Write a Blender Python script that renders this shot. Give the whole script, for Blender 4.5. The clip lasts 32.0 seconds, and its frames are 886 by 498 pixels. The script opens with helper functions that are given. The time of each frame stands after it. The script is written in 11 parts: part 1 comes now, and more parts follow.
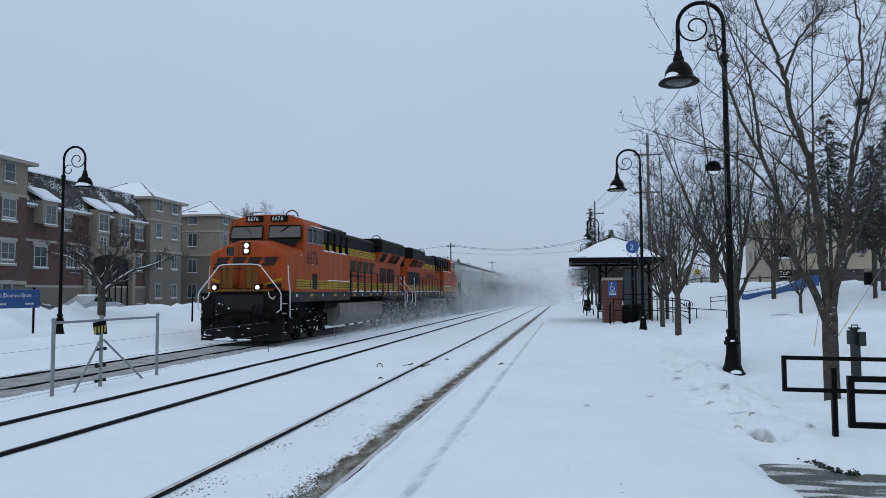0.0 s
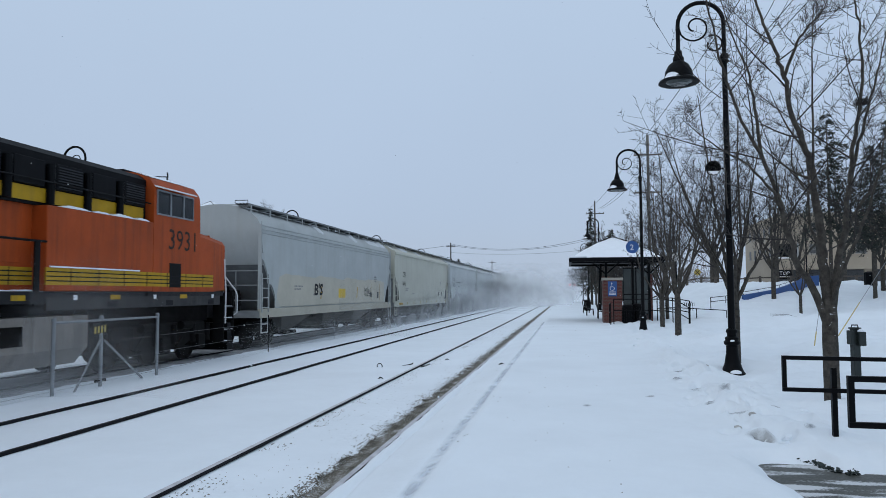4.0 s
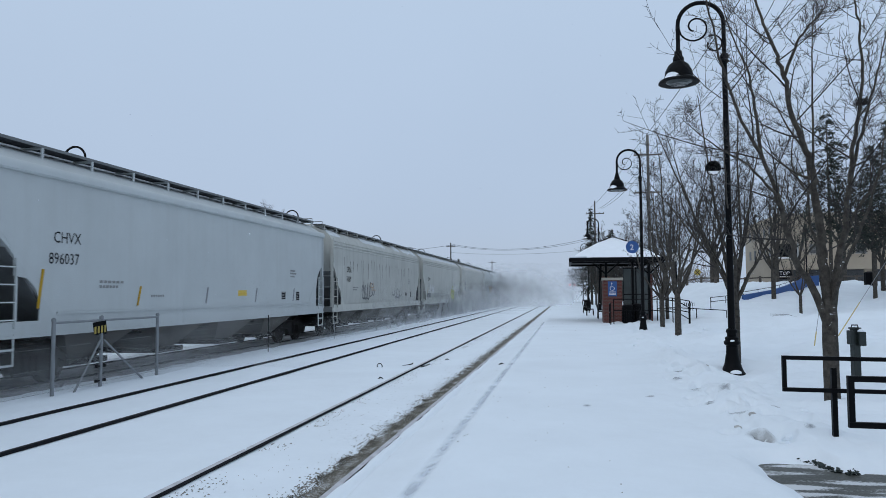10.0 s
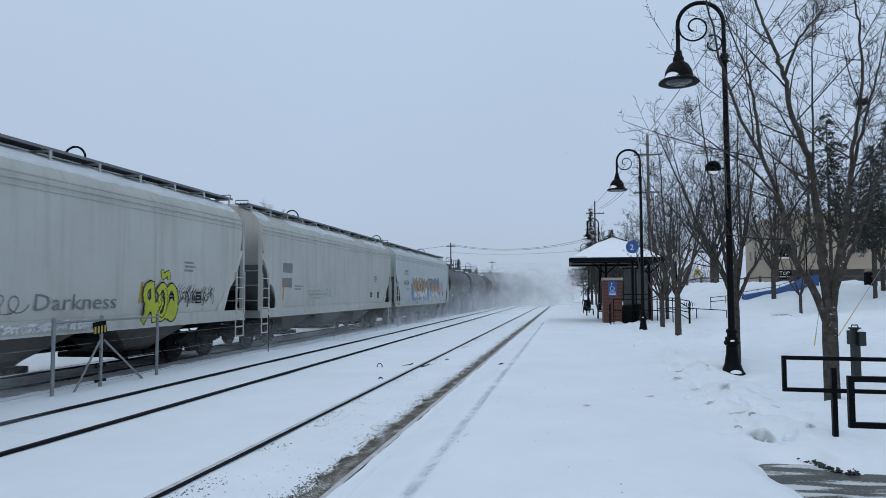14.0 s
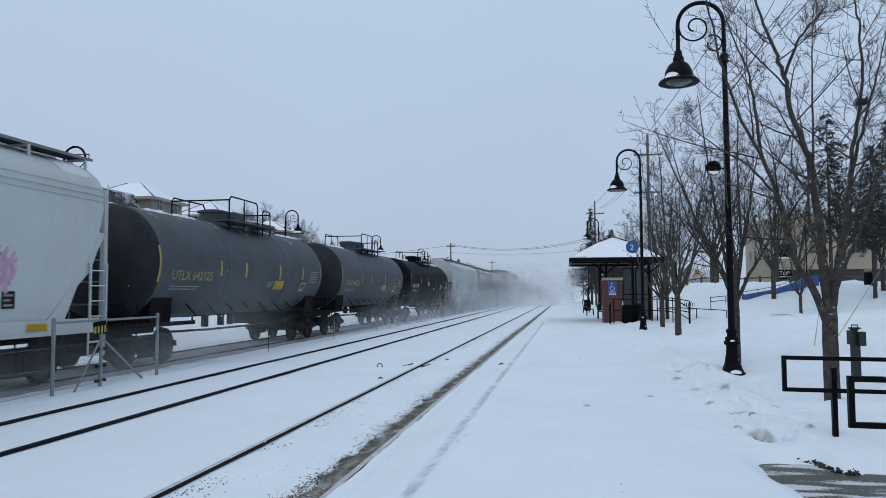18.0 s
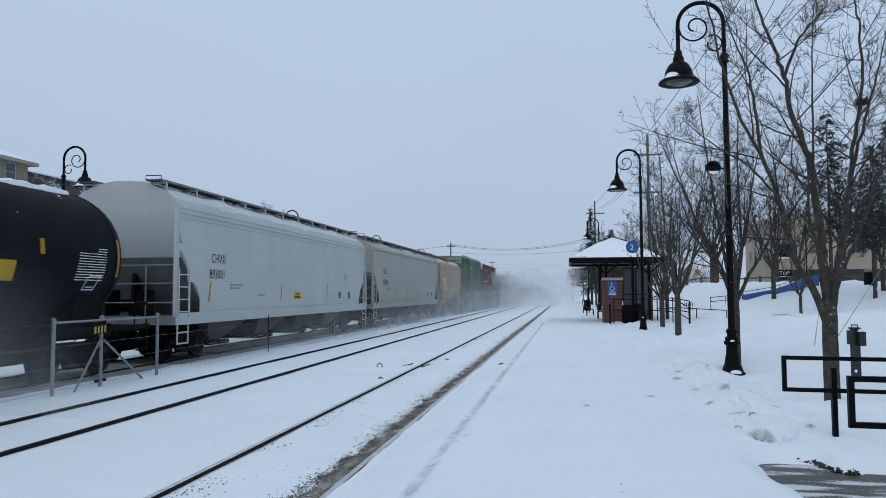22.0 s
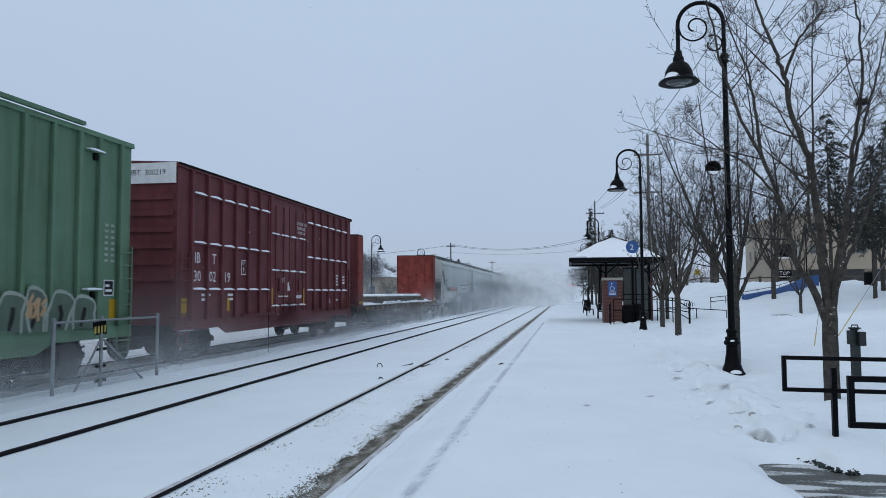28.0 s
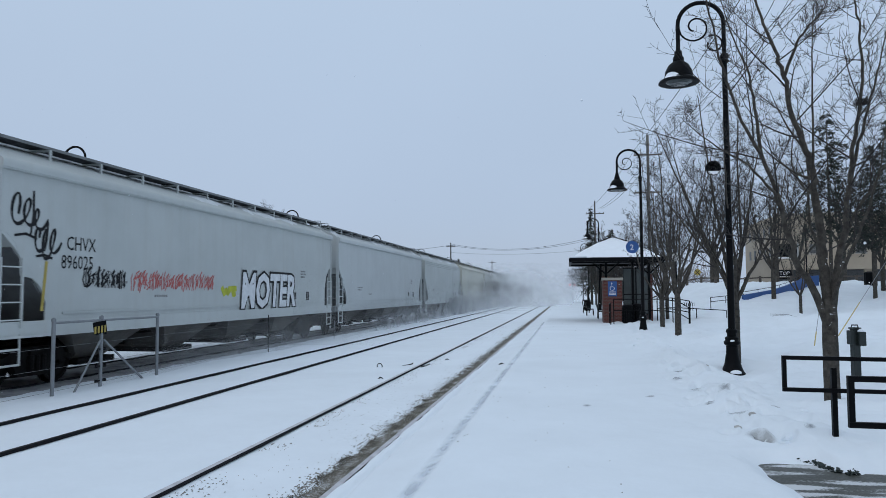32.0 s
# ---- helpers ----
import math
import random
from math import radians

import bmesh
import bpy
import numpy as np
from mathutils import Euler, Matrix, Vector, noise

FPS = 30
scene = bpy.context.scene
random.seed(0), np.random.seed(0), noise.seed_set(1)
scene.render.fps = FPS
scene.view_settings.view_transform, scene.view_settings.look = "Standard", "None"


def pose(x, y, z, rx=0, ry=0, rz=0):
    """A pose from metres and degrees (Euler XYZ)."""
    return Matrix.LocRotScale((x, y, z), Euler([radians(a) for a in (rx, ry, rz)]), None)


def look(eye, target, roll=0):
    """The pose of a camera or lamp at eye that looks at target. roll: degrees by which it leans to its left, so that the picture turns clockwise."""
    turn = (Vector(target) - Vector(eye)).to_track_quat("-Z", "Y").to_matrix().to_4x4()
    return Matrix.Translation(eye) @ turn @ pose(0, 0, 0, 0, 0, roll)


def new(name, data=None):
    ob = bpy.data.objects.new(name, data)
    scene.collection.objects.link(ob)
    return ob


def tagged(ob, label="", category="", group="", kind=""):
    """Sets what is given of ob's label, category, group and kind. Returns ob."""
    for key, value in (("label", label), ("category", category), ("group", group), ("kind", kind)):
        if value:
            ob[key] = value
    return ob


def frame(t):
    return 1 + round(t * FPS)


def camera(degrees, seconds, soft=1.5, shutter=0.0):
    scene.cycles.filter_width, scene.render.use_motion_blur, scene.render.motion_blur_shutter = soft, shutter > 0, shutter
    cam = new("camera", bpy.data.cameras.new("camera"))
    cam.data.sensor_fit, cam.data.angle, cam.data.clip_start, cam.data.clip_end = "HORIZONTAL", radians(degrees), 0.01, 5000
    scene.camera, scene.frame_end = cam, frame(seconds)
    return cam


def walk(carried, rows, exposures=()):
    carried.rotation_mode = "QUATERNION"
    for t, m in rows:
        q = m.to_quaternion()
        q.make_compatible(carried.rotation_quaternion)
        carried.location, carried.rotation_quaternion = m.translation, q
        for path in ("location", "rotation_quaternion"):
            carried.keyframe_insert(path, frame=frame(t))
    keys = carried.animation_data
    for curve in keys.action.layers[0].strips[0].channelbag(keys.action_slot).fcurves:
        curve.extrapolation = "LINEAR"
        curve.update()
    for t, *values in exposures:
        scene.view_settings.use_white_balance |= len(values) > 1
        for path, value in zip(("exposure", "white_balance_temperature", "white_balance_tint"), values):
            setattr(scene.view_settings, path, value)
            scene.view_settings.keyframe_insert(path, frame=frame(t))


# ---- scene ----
# ---------------------------------------------------------------- camera
EYE = Vector((0, 0, 1.812))
YAW, PITCH, ROLL = radians(9.531), radians(3.394), -0.246
AIM = EYE + 100 * Vector((-math.sin(YAW) * math.cos(PITCH), math.cos(YAW) * math.cos(PITCH), math.sin(PITCH)))
cam = camera(61.78, 32.0, soft=0.6, shutter=0.12)
walk(cam, [(0.0, look(EYE, AIM, ROLL)), (32.0, look(EYE, AIM, ROLL))], exposures=((0.0, 0.0), (3.0, 0.02), (6.0, 0.05), (32.0, 0.02)))

# ---------------------------------------------------------------- world and sun: an overcast winter day
world = bpy.data.worlds.new("overcast_sky")
scene.world = world
world.use_nodes = True
wn, wl = world.node_tree.nodes, world.node_tree.links
wn.clear()
w_out, w_bg = wn.new("ShaderNodeOutputWorld"), wn.new("ShaderNodeBackground")
w_bg.inputs["Strength"].default_value = 0.1
w_sky = wn.new("ShaderNodeTexSky")
w_sky.sky_type, w_sky.sun_disc = "NISHITA", False
w_sky.sun_elevation, w_sky.sun_rotation = radians(32), radians(200)
w_sky.air_density, w_sky.dust_density, w_sky.ozone_density = 1.0, 3.0, 2.0
w_co = wn.new("ShaderNodeTexCoord")
w_sep = wn.new("ShaderNodeSeparateXYZ")
w_ramp = wn.new("ShaderNodeValToRGB")
w_ramp.color_ramp.elements[0].position, w_ramp.color_ramp.elements[0].color = 0.0, (0.436, 0.525, 0.66, 1)
w_ramp.color_ramp.elements[1].position, w_ramp.color_ramp.elements[1].color = 0.90, (0.57, 0.685, 0.82, 1)
for w_pos, w_col in ((0.10, (0.443, 0.548, 0.712, 1)), (0.35, (0.48, 0.60, 0.77, 1))):
    w_el = w_ramp.color_ramp.elements.new(w_pos)
    w_el.color = w_col
w_noise = wn.new("ShaderNodeTexNoise")
w_noise.inputs["Scale"].default_value, w_noise.inputs["Detail"].default_value = 2.6, 5.0
w_map = wn.new("ShaderNodeMapRange")
w_map.inputs["To Min"].default_value, w_map.inputs["To Max"].default_value = 9.6, 10.4
w_cloud = wn.new("ShaderNodeVectorMath")
w_cloud.operation = "SCALE"
w_mix = wn.new("ShaderNodeMix")
w_mix.data_type = "RGBA"
w_mix.inputs["Factor"].default_value = 0.93
wl.new(w_co.outputs["Generated"], w_sep.inputs[0])
wl.new(w_sep.outputs["Z"], w_ramp.inputs[0])
wl.new(w_co.outputs["Generated"], w_noise.inputs["Vector"])
wl.new(w_noise.outputs["Fac"], w_map.inputs["Value"])
wl.new(w_ramp.outputs["Color"], w_cloud.inputs[0])
wl.new(w_map.outputs[0], w_cloud.inputs["Scale"])
wl.new(w_sky.outputs["Color"], w_mix.inputs["A"])
wl.new(w_cloud.outputs[0], w_mix.inputs["B"])
wl.new(w_mix.outputs["Result"], w_bg.inputs["Color"])
wl.new(w_bg.outputs[0], w_out.inputs[0])

sun = new("sun", bpy.data.lights.new("sun", "SUN"))
sun.data.energy, sun.data.angle, sun.data.color = 0.45, radians(60), (1.0, 0.97, 0.93)
sun.matrix_world = look((0, 0, 60), (25, 45, 0))

# ---------------------------------------------------------------- helpers for meshes
def mesh_of(name, bm, material=None):
    me = bpy.data.meshes.new(name)
    bm.to_mesh(me)
    bm.free()
    if material:
        me.materials.append(material)
    return me


def part(name, bm, material, parent, label=""):
    ob = new(name, mesh_of(name, bm, material))
    ob.parent = parent
    if label:
        ob["label"] = label
    return ob


def share(name, me, parent, m=None):
    ob = new(name, me)
    ob.parent = parent
    if m is not None:
        ob.matrix_basis = m
    return ob


def thing(name, x=0, y=0, z=0, rz=0, label="", category="", group="", kind=""):
    ob = new(name)
    ob.empty_display_size = 0.2
    ob.matrix_basis = pose(x, y, z, 0, 0, rz)
    return tagged(ob, label, category, group, kind)


def solo(name, bm, material, label="", category="", group="", kind="", m=None):
    ob = new(name, mesh_of(name, bm, material))
    if m is not None:
        ob.matrix_basis = m
    return tagged(ob, label, category, group, kind)


def BM():
    return bmesh.new()


def box(bm, x0, x1, y0, y1, z0, z1, bev=0.0):
    v = [bm.verts.new(c) for c in ((x0, y0, z0), (x1, y0, z0), (x1, y1, z0), (x0, y1, z0), (x0, y0, z1), (x1, y0, z1), (x1, y1, z1), (x0, y1, z1))]
    f = [bm.faces.new([v[i] for i in q]) for q in ((3, 2, 1, 0), (4, 5, 6, 7), (0, 1, 5, 4), (1, 2, 6, 5), (2, 3, 7, 6), (3, 0, 4, 7))]
    if bev:
        bmesh.ops.bevel(bm, geom=list({e for q in f for e in q.edges}), offset=bev, segments=2, affect="EDGES", profile=0.5)
    return bm


def bx(x0, x1, y0, y1, z0, z1, bev=0.0):
    return box(bmesh.new(), x0, x1, y0, y1, z0, z1, bev)


def ring_between(bm, a, b):
    n = len(a)
    for i in range(n):
        bm.faces.new((a[i], a[(i + 1) % n], b[(i + 1) % n], b[i]))


def rod(bm, p0, p1, r0, r1=None, n=8, cap=True):
    p0, p1 = Vector(p0), Vector(p1)
    r1 = r0 if r1 is None else r1
    d = (p1 - p0).normalized()
    u = d.orthogonal().normalized()
    w = d.cross(u)
    rings = []
    for p, r in ((p0, r0), (p1, r1)):
        rings.append([bm.verts.new(p + r * (math.cos(2 * math.pi * i / n) * u + math.sin(2 * math.pi * i / n) * w)) for i in range(n)])
    ring_between(bm, *rings)
    if cap:
        bm.faces.new(rings[0][::-1])
        bm.faces.new(rings[1])
    return bm


def pipe(bm, pts, r, n=8, closed=False):
    """A round bar along a line of points; r may be one radius or one per point."""
    pts = [Vector(q) for q in pts]
    rs = r if isinstance(r, (list, tuple)) else [r] * len(pts)
    rings, u = [], None
    for i, q in enumerate(pts):
        a = pts[i - 1] if i or closed else q
        b = pts[(i + 1) % len(pts)] if i < len(pts) - 1 or closed else q
        d = (b - a).normalized()
        if u is None:
            u = d.orthogonal().normalized()
        u = (u - d * u.dot(d))
        u = u.normalized() if u.length > 1e-6 else d.orthogonal().normalized()
        w = d.cross(u)
        rings.append([bm.verts.new(q + rs[i] * (math.cos(2 * math.pi * k / n) * u + math.sin(2 * math.pi * k / n) * w)) for k in range(n)])
    for a, b in zip(rings, rings[1:]):
        ring_between(bm, a, b)
    if closed:
        ring_between(bm, rings[-1], rings[0])
    else:
        bm.faces.new(rings[0][::-1])
        bm.faces.new(rings[-1])
    return bm


def lathe(bm, prof, n=20, c=(0, 0, 0)):
    """Turned about z: rows of (radius, height)."""
    rings = [[bm.verts.new((c[0] + r * math.cos(2 * math.pi * i / n), c[1] + r * math.sin(2 * math.pi * i / n), c[2] + z)) for i in range(n)] for r, z in prof]
    for a, b in zip(rings, rings[1:]):
        ring_between(bm, a, b)
    bm.faces.new(rings[0][::-1])
    bm.faces.new(rings[-1])
    return bm


def prism(bm, outline, axis, a, b):
    """An outline of (u, v) swept along an axis: 'x' takes (y, z), 'y' takes (x, z), 'z' takes (x, y)."""
    def at(u, v, s):
        return {"x": (s, u, v), "y": (u, s, v), "z": (u, v, s)}[axis]
    p = [bm.verts.new(at(u, v, a)) for u, v in outline]
    q = [bm.verts.new(at(u, v, b)) for u, v in outline]
    ring_between(bm, p, q)
    bm.faces.new(p[::-1])
    bm.faces.new(q)
    bmesh.ops.recalc_face_normals(bm, faces=bm.faces)
    return bm


def loft(bm, levels, bow=0.0):
    """A solid of stacked rectangles: rows of (z, y0, y1, half width)."""
    rings = []
    for z, y0, y1, w in levels:
        rings.append([bm.verts.new(c) for c in ((-w, y0, z), (w, y0, z), (w, y1, z), (-w, y1, z))])
    for a, b in zip(rings, rings[1:]):
        ring_between(bm, a, b)
    bm.faces.new(rings[0][::-1])
    bm.faces.new(rings[-1])
    return bm


def smooth(ob, deg=35):
    for q in ob.data.polygons:
        q.use_smooth = True
    ob.data.set_sharp_from_angle(angle=radians(deg))
    return ob


# ---------------------------------------------------------------- materials
def mat(name, col, rough=0.6, metal=0.0, var=0.15, scale=2.0, bump=0.15, bscale=30.0, dirt=None, streak=0.0, spec=0.5, vary=0.06, low=None):
    """A weathered surface: broad stains and fine grain, and streaks of dirt that run down it."""
    m = bpy.data.materials.new(name)
    m.use_nodes = True
    nt = m.node_tree
    n, l = nt.nodes, nt.links
    b = n["Principled BSDF"]
    b.inputs["Roughness"].default_value, b.inputs["Metallic"].default_value = rough, metal
    b.inputs["Specular IOR Level"].default_value = spec
    co = n.new("ShaderNodeTexCoord")
    big = n.new("ShaderNodeTexNoise")
    big.inputs["Scale"].default_value, big.inputs["Detail"].default_value, big.inputs["Roughness"].default_value = scale, 6.0, 0.65
    l.new(co.outputs["Object"], big.inputs["Vector"])
    ramp = n.new("ShaderNodeValToRGB")
    ramp.color_ramp.elements[0].position, ramp.color_ramp.elements[1].position = 0.3, 0.7
    ramp.color_ramp.elements[0].color = (*[c * (1 - var) for c in col], 1)
    ramp.color_ramp.elements[1].color = (*[min(1, c * (1 + var)) for c in col], 1)
    l.new(big.outputs["Fac"], ramp.inputs[0])
    colour = ramp.outputs["Color"]
    if dirt:
        mp = n.new("ShaderNodeMapping")
        mp.inputs["Scale"].default_value = (3.0, 3.0, 0.22)
        l.new(co.outputs["Object"], mp.inputs["Vector"])
        st = n.new("ShaderNodeTexNoise")
        st.inputs["Scale"].default_value, st.inputs["Detail"].default_value = 1.6, 7.0
        l.new(mp.outputs[0], st.inputs["Vector"])
        mr = n.new("ShaderNodeMapRange")
        mr.inputs["From Min"].default_value, mr.inputs["From Max"].default_value = 0.48, 0.78
        mr.inputs["To Max"].default_value = streak
        l.new(st.outputs["Fac"], mr.inputs["Value"])
        mx = n.new("ShaderNodeMix")
        mx.data_type = "RGBA"
        l.new(mr.outputs[0], mx.inputs["Factor"])
        l.new(colour, mx.inputs["A"])
        mx.inputs["B"].default_value = (*dirt, 1)
        colour = mx.outputs["Result"]
    if vary:
        oi = n.new("ShaderNodeObjectInfo")
        hs = n.new("ShaderNodeHueSaturation")
        mr2 = n.new("ShaderNodeMapRange")
        mr2.inputs["To Min"].default_value, mr2.inputs["To Max"].default_value = 1 - vary, 1 + vary
        l.new(oi.outputs["Random"], mr2.inputs["Value"])
        l.new(mr2.outputs[0], hs.inputs["Value"])
        l.new(colour, hs.inputs["Color"])
        colour = hs.outputs["Color"]
    l.new(colour, b.inputs["Base Color"])
    fine = n.new("ShaderNodeTexNoise")
    fine.inputs["Scale"].default_value, fine.inputs["Detail"].default_value = bscale, 4.0
    l.new(co.outputs["Object"], fine.inputs["Vector"])
    if bump:
        bp = n.new("ShaderNodeBump")
        bp.inputs["Strength"].default_value, bp.inputs["Distance"].default_value = bump, 0.02
        l.new(fine.outputs["Fac"], bp.inputs["Height"])
        l.new(bp.outputs[0], b.inputs["Normal"])
    rr = n.new("ShaderNodeMapRange")
    rr.inputs["To Min"].default_value, rr.inputs["To Max"].default_value = max(0.02, rough - 0.12), min(1, rough + 0.12)
    l.new(fine.outputs["Fac"], rr.inputs["Value"])
    l.new(rr.outputs[0], b.inputs["Roughness"])
    return m


def glow(name, col, strength):
    m = bpy.data.materials.new(name)
    m.use_nodes = True
    b = m.node_tree.nodes["Principled BSDF"]
    b.inputs["Base Color"].default_value = (*col, 1)
    b.inputs["Emission Color"].default_value = (*col, 1)
    b.inputs["Emission Strength"].default_value = strength
    return m


M_SNOW = mat("snow", (0.768, 0.822, 0.874), 0.75, var=0.04, scale=0.5, bump=0.35, bscale=9.0, spec=0.25, vary=0)
M_SNOWCAP = mat("snow_cap", (0.82, 0.86, 0.91), 0.75, var=0.03, scale=3, bump=0.4, bscale=14.0, spec=0.25, vary=0)
M_RAIL = mat("rail_steel", (0.008, 0.0085, 0.011), 0.7, 0.0, bscale=20, spec=0.12)
M_RAILTOP = mat("rail_head", (0.50, 0.50, 0.53), 0.75, 0.0, var=0.3, scale=4, spec=0.2)
M_BALLAST = mat("ballast_slush", (0.22, 0.205, 0.18), 0.9, spec=0.2, var=0.6, scale=9, bump=0.8, bscale=25, vary=0.3)
M_BLACK = mat("black_paint", (0.003, 0.0035, 0.0045), 0.5, var=0.25, bscale=15, spec=0.09)
M_UNDER = mat("grimy_steel", (0.008, 0.0075, 0.0075), 0.85, var=0.4, scale=5, bump=0.3, spec=0.1)
M_GALV = mat("galvanised_steel", (0.22, 0.235, 0.25), 0.6, 0.3, var=0.15, scale=8)
M_GLASS = mat("dark_glass", (0.012, 0.016, 0.02), 0.08, var=0.1, bump=0, vary=0.1, spec=0.4)
M_ORANGE = mat("orange_paint", (0.36, 0.060, 0.010), 0.55, var=0.16, scale=1.3, dirt=(0.05, 0.022, 0.014), streak=0.6, spec=0.2)
M_GATE = mat("dirty_ochre_paint", (0.14, 0.058, 0.010), 0.6, var=0.25, scale=3, dirt=(0.03, 0.02, 0.015), streak=0.6, spec=0.2)
M_HOOD = mat("dark_hood_paint", (0.0045, 0.005, 0.0065), 0.6, var=0.3, dirt=(0.015, 0.015, 0.016), streak=0.4, spec=0.09)
M_YELLOW = mat("yellow_stripe", (0.42, 0.25, 0.01), 0.55, spec=0.2, var=0.15, dirt=(0.1, 0.08, 0.05), streak=0.4)
M_FUEL = mat("dirty_fuel_tank_paint", (0.21, 0.19, 0.17), 0.85, spec=0.15, var=0.2, dirt=(0.04, 0.035, 0.03), streak=0.5)
M_DECK = mat("walkway_grey", (0.013, 0.013, 0.015), 0.7, var=0.3, spec=0.2)
M_WHITE = mat("white_paint", (0.72, 0.73, 0.74), 0.5, var=0.06)
M_SILVER = mat("white_handrail", (0.66, 0.67, 0.68), 0.45)
M_LAMPON = glow("lit_headlight", (1.0, 0.93, 0.78), 2.6)
M_SILLGREY = mat("dusty_sill_grey", (0.045, 0.044, 0.045), 0.8, var=0.25, scale=3, dirt=(0.09, 0.08, 0.07), streak=0.4, spec=0.2)
M_BROWNDK = mat("dark_brown_paint", (0.028, 0.016, 0.012), 0.6, var=0.2, scale=3, bump=0, spec=0.2)
M_LOUVRE = mat("dusty_louvre", (0.035, 0.037, 0.042), 0.7, var=0.3, scale=6, spec=0.2)
M_SCREEN = mat("windscreen_glass", (0.03, 0.042, 0.048), 0.05, var=0.1, bump=0, vary=0, spec=0.5)
M_RED = mat("red_paint", (0.42, 0.03, 0.025), 0.5)
M_CAR = {
    "pearl": mat("hopper_pearl", (0.385, 0.41, 0.41), 0.55, spec=0.2, var=0.08, scale=0.8, dirt=(0.29, 0.27, 0.23), streak=0.22),
    "white": mat("hopper_white", (0.455, 0.485, 0.48), 0.55, spec=0.2, var=0.06, scale=0.6, dirt=(0.34, 0.32, 0.28), streak=0.16),
    "beige": mat("hopper_cream", (0.495, 0.495, 0.43), 0.55, spec=0.2, var=0.06, scale=0.6, dirt=(0.38, 0.34, 0.26), streak=0.2),
    "blue": mat("hopper_blue_grey", (0.47, 0.50, 0.505), 0.55, spec=0.2, var=0.05, scale=0.6, dirt=(0.34, 0.34, 0.32), streak=0.14),
    "grey": mat("hopper_grey", (0.465, 0.47, 0.44), 0.6, spec=0.2, var=0.07, scale=0.7, dirt=(0.25, 0.24, 0.22), streak=0.38),
    "sage": mat("hopper_sage_grey", (0.385, 0.395, 0.36), 0.55, spec=0.2, var=0.07, scale=0.6, dirt=(0.26, 0.25, 0.22), streak=0.16),
    "tan": mat("hopper_tan", (0.42, 0.33, 0.245), 0.65, spec=0.2, var=0.12, scale=1.2, dirt=(0.27, 0.19, 0.13), streak=0.6),
    "green": mat("boxcar_green", (0.106, 0.188, 0.122), 0.65, spec=0.2, var=0.14, scale=1.5, dirt=(0.06, 0.09, 0.05), streak=0.5),
    "maroon": mat("boxcar_maroon", (0.128, 0.036, 0.040), 0.65, spec=0.2, var=0.2, scale=1.5, dirt=(0.05, 0.02, 0.02), streak=0.5),
    "tankgrey": mat("tank_grey", (0.066, 0.076, 0.087), 0.6, spec=0.2, var=0.2, scale=1.0, dirt=(0.10, 0.10, 0.10), streak=0.35),
    "tankblack": mat("tank_black", (0.005, 0.006, 0.010), 0.6, spec=0.07, var=0.25, scale=1.0, dirt=(0.013, 0.015, 0.019), streak=0.2),
    "rust": mat("bulkhead_red_oxide", (0.215, 0.045, 0.037), 0.8, spec=0.2, var=0.38, scale=2.6, dirt=(0.05, 0.022, 0.02), streak=0.75),
}
# grey tanks' ends: shade from the neighbouring car put into a darker colour
M_HEAD = mat("tank_head_shaded", (0.026, 0.028, 0.032), 0.65, var=0.3, scale=2, spec=0.12, dirt=(0.03, 0.03, 0.03), streak=0.3)
M_FLATSILL = mat("grimy_brown_sill", (0.060, 0.030, 0.028), 0.8, var=0.35, scale=2.5, spec=0.2, dirt=(0.10, 0.09, 0.085), streak=0.6)
# hopper ends: their shade is put into these greys, darker than the body
M_SLOPESHADE = mat("slope_sheet_shaded", (0.14, 0.147, 0.15), 0.7, var=0.2, scale=2, spec=0.2)
M_EDGE = mat("weathered_edge_steel", (0.17, 0.18, 0.185), 0.7, var=0.2, spec=0.2)
M_ENDBARS = mat("end_frame_shaded", (0.22, 0.23, 0.235), 0.7, var=0.2, spec=0.2)
M_OUTLET = mat("outlet_grey", (0.10, 0.096, 0.09), 0.75, var=0.35, scale=1.5, spec=0.2, dirt=(0.1, 0.08, 0.06), streak=0.6)
M_ROOFSNOW = mat("dusty_roof_snow", (0.60, 0.63, 0.65), 0.8, var=0.10, scale=1.5, bump=0.5, bscale=8.0, spec=0.2, vary=0)
M_HATCH = mat("grating_dark", (0.07, 0.075, 0.082), 0.7, var=0.3, spec=0.2)
M_LUMBER = mat("weathered_lumber", (0.12, 0.10, 0.085), 0.85, spec=0.2, var=0.35, scale=6, bump=0.5, vary=0.3)
M_TEXTD = mat("black_lettering", (0.012, 0.012, 0.014), 0.7, bump=0, spec=0.15)
M_TEXTY = mat("yellow_lettering", (0.60, 0.40, 0.03), 0.6, bump=0)
M_FADEY = mat("faded_yellow", (0.36, 0.28, 0.06), 0.6, var=0.25, bump=0)
M_TEXTW = mat("white_lettering", (0.70, 0.70, 0.70), 0.6, bump=0, var=0.2)
M_BARS = mat("faded_lettering", (0.22, 0.22, 0.22), 0.7, bump=0)
# ---------------------------------------------------------------- lettering, made once before the rest is built
TEXT = {}


def text_mesh(s, fat=0.0):
    cu = bpy.data.curves.new("t", "FONT")
    cu.body, cu.size, cu.align_x, cu.resolution_u = s, 1.0, "LEFT", 2
    cu.offset = fat
    ob = new("t", cu)
    me = bpy.data.meshes.new_from_object(ob.evaluated_get(bpy.context.evaluated_depsgraph_get()))
    bpy.data.objects.remove(ob)
    bpy.data.curves.remove(cu)
    return me


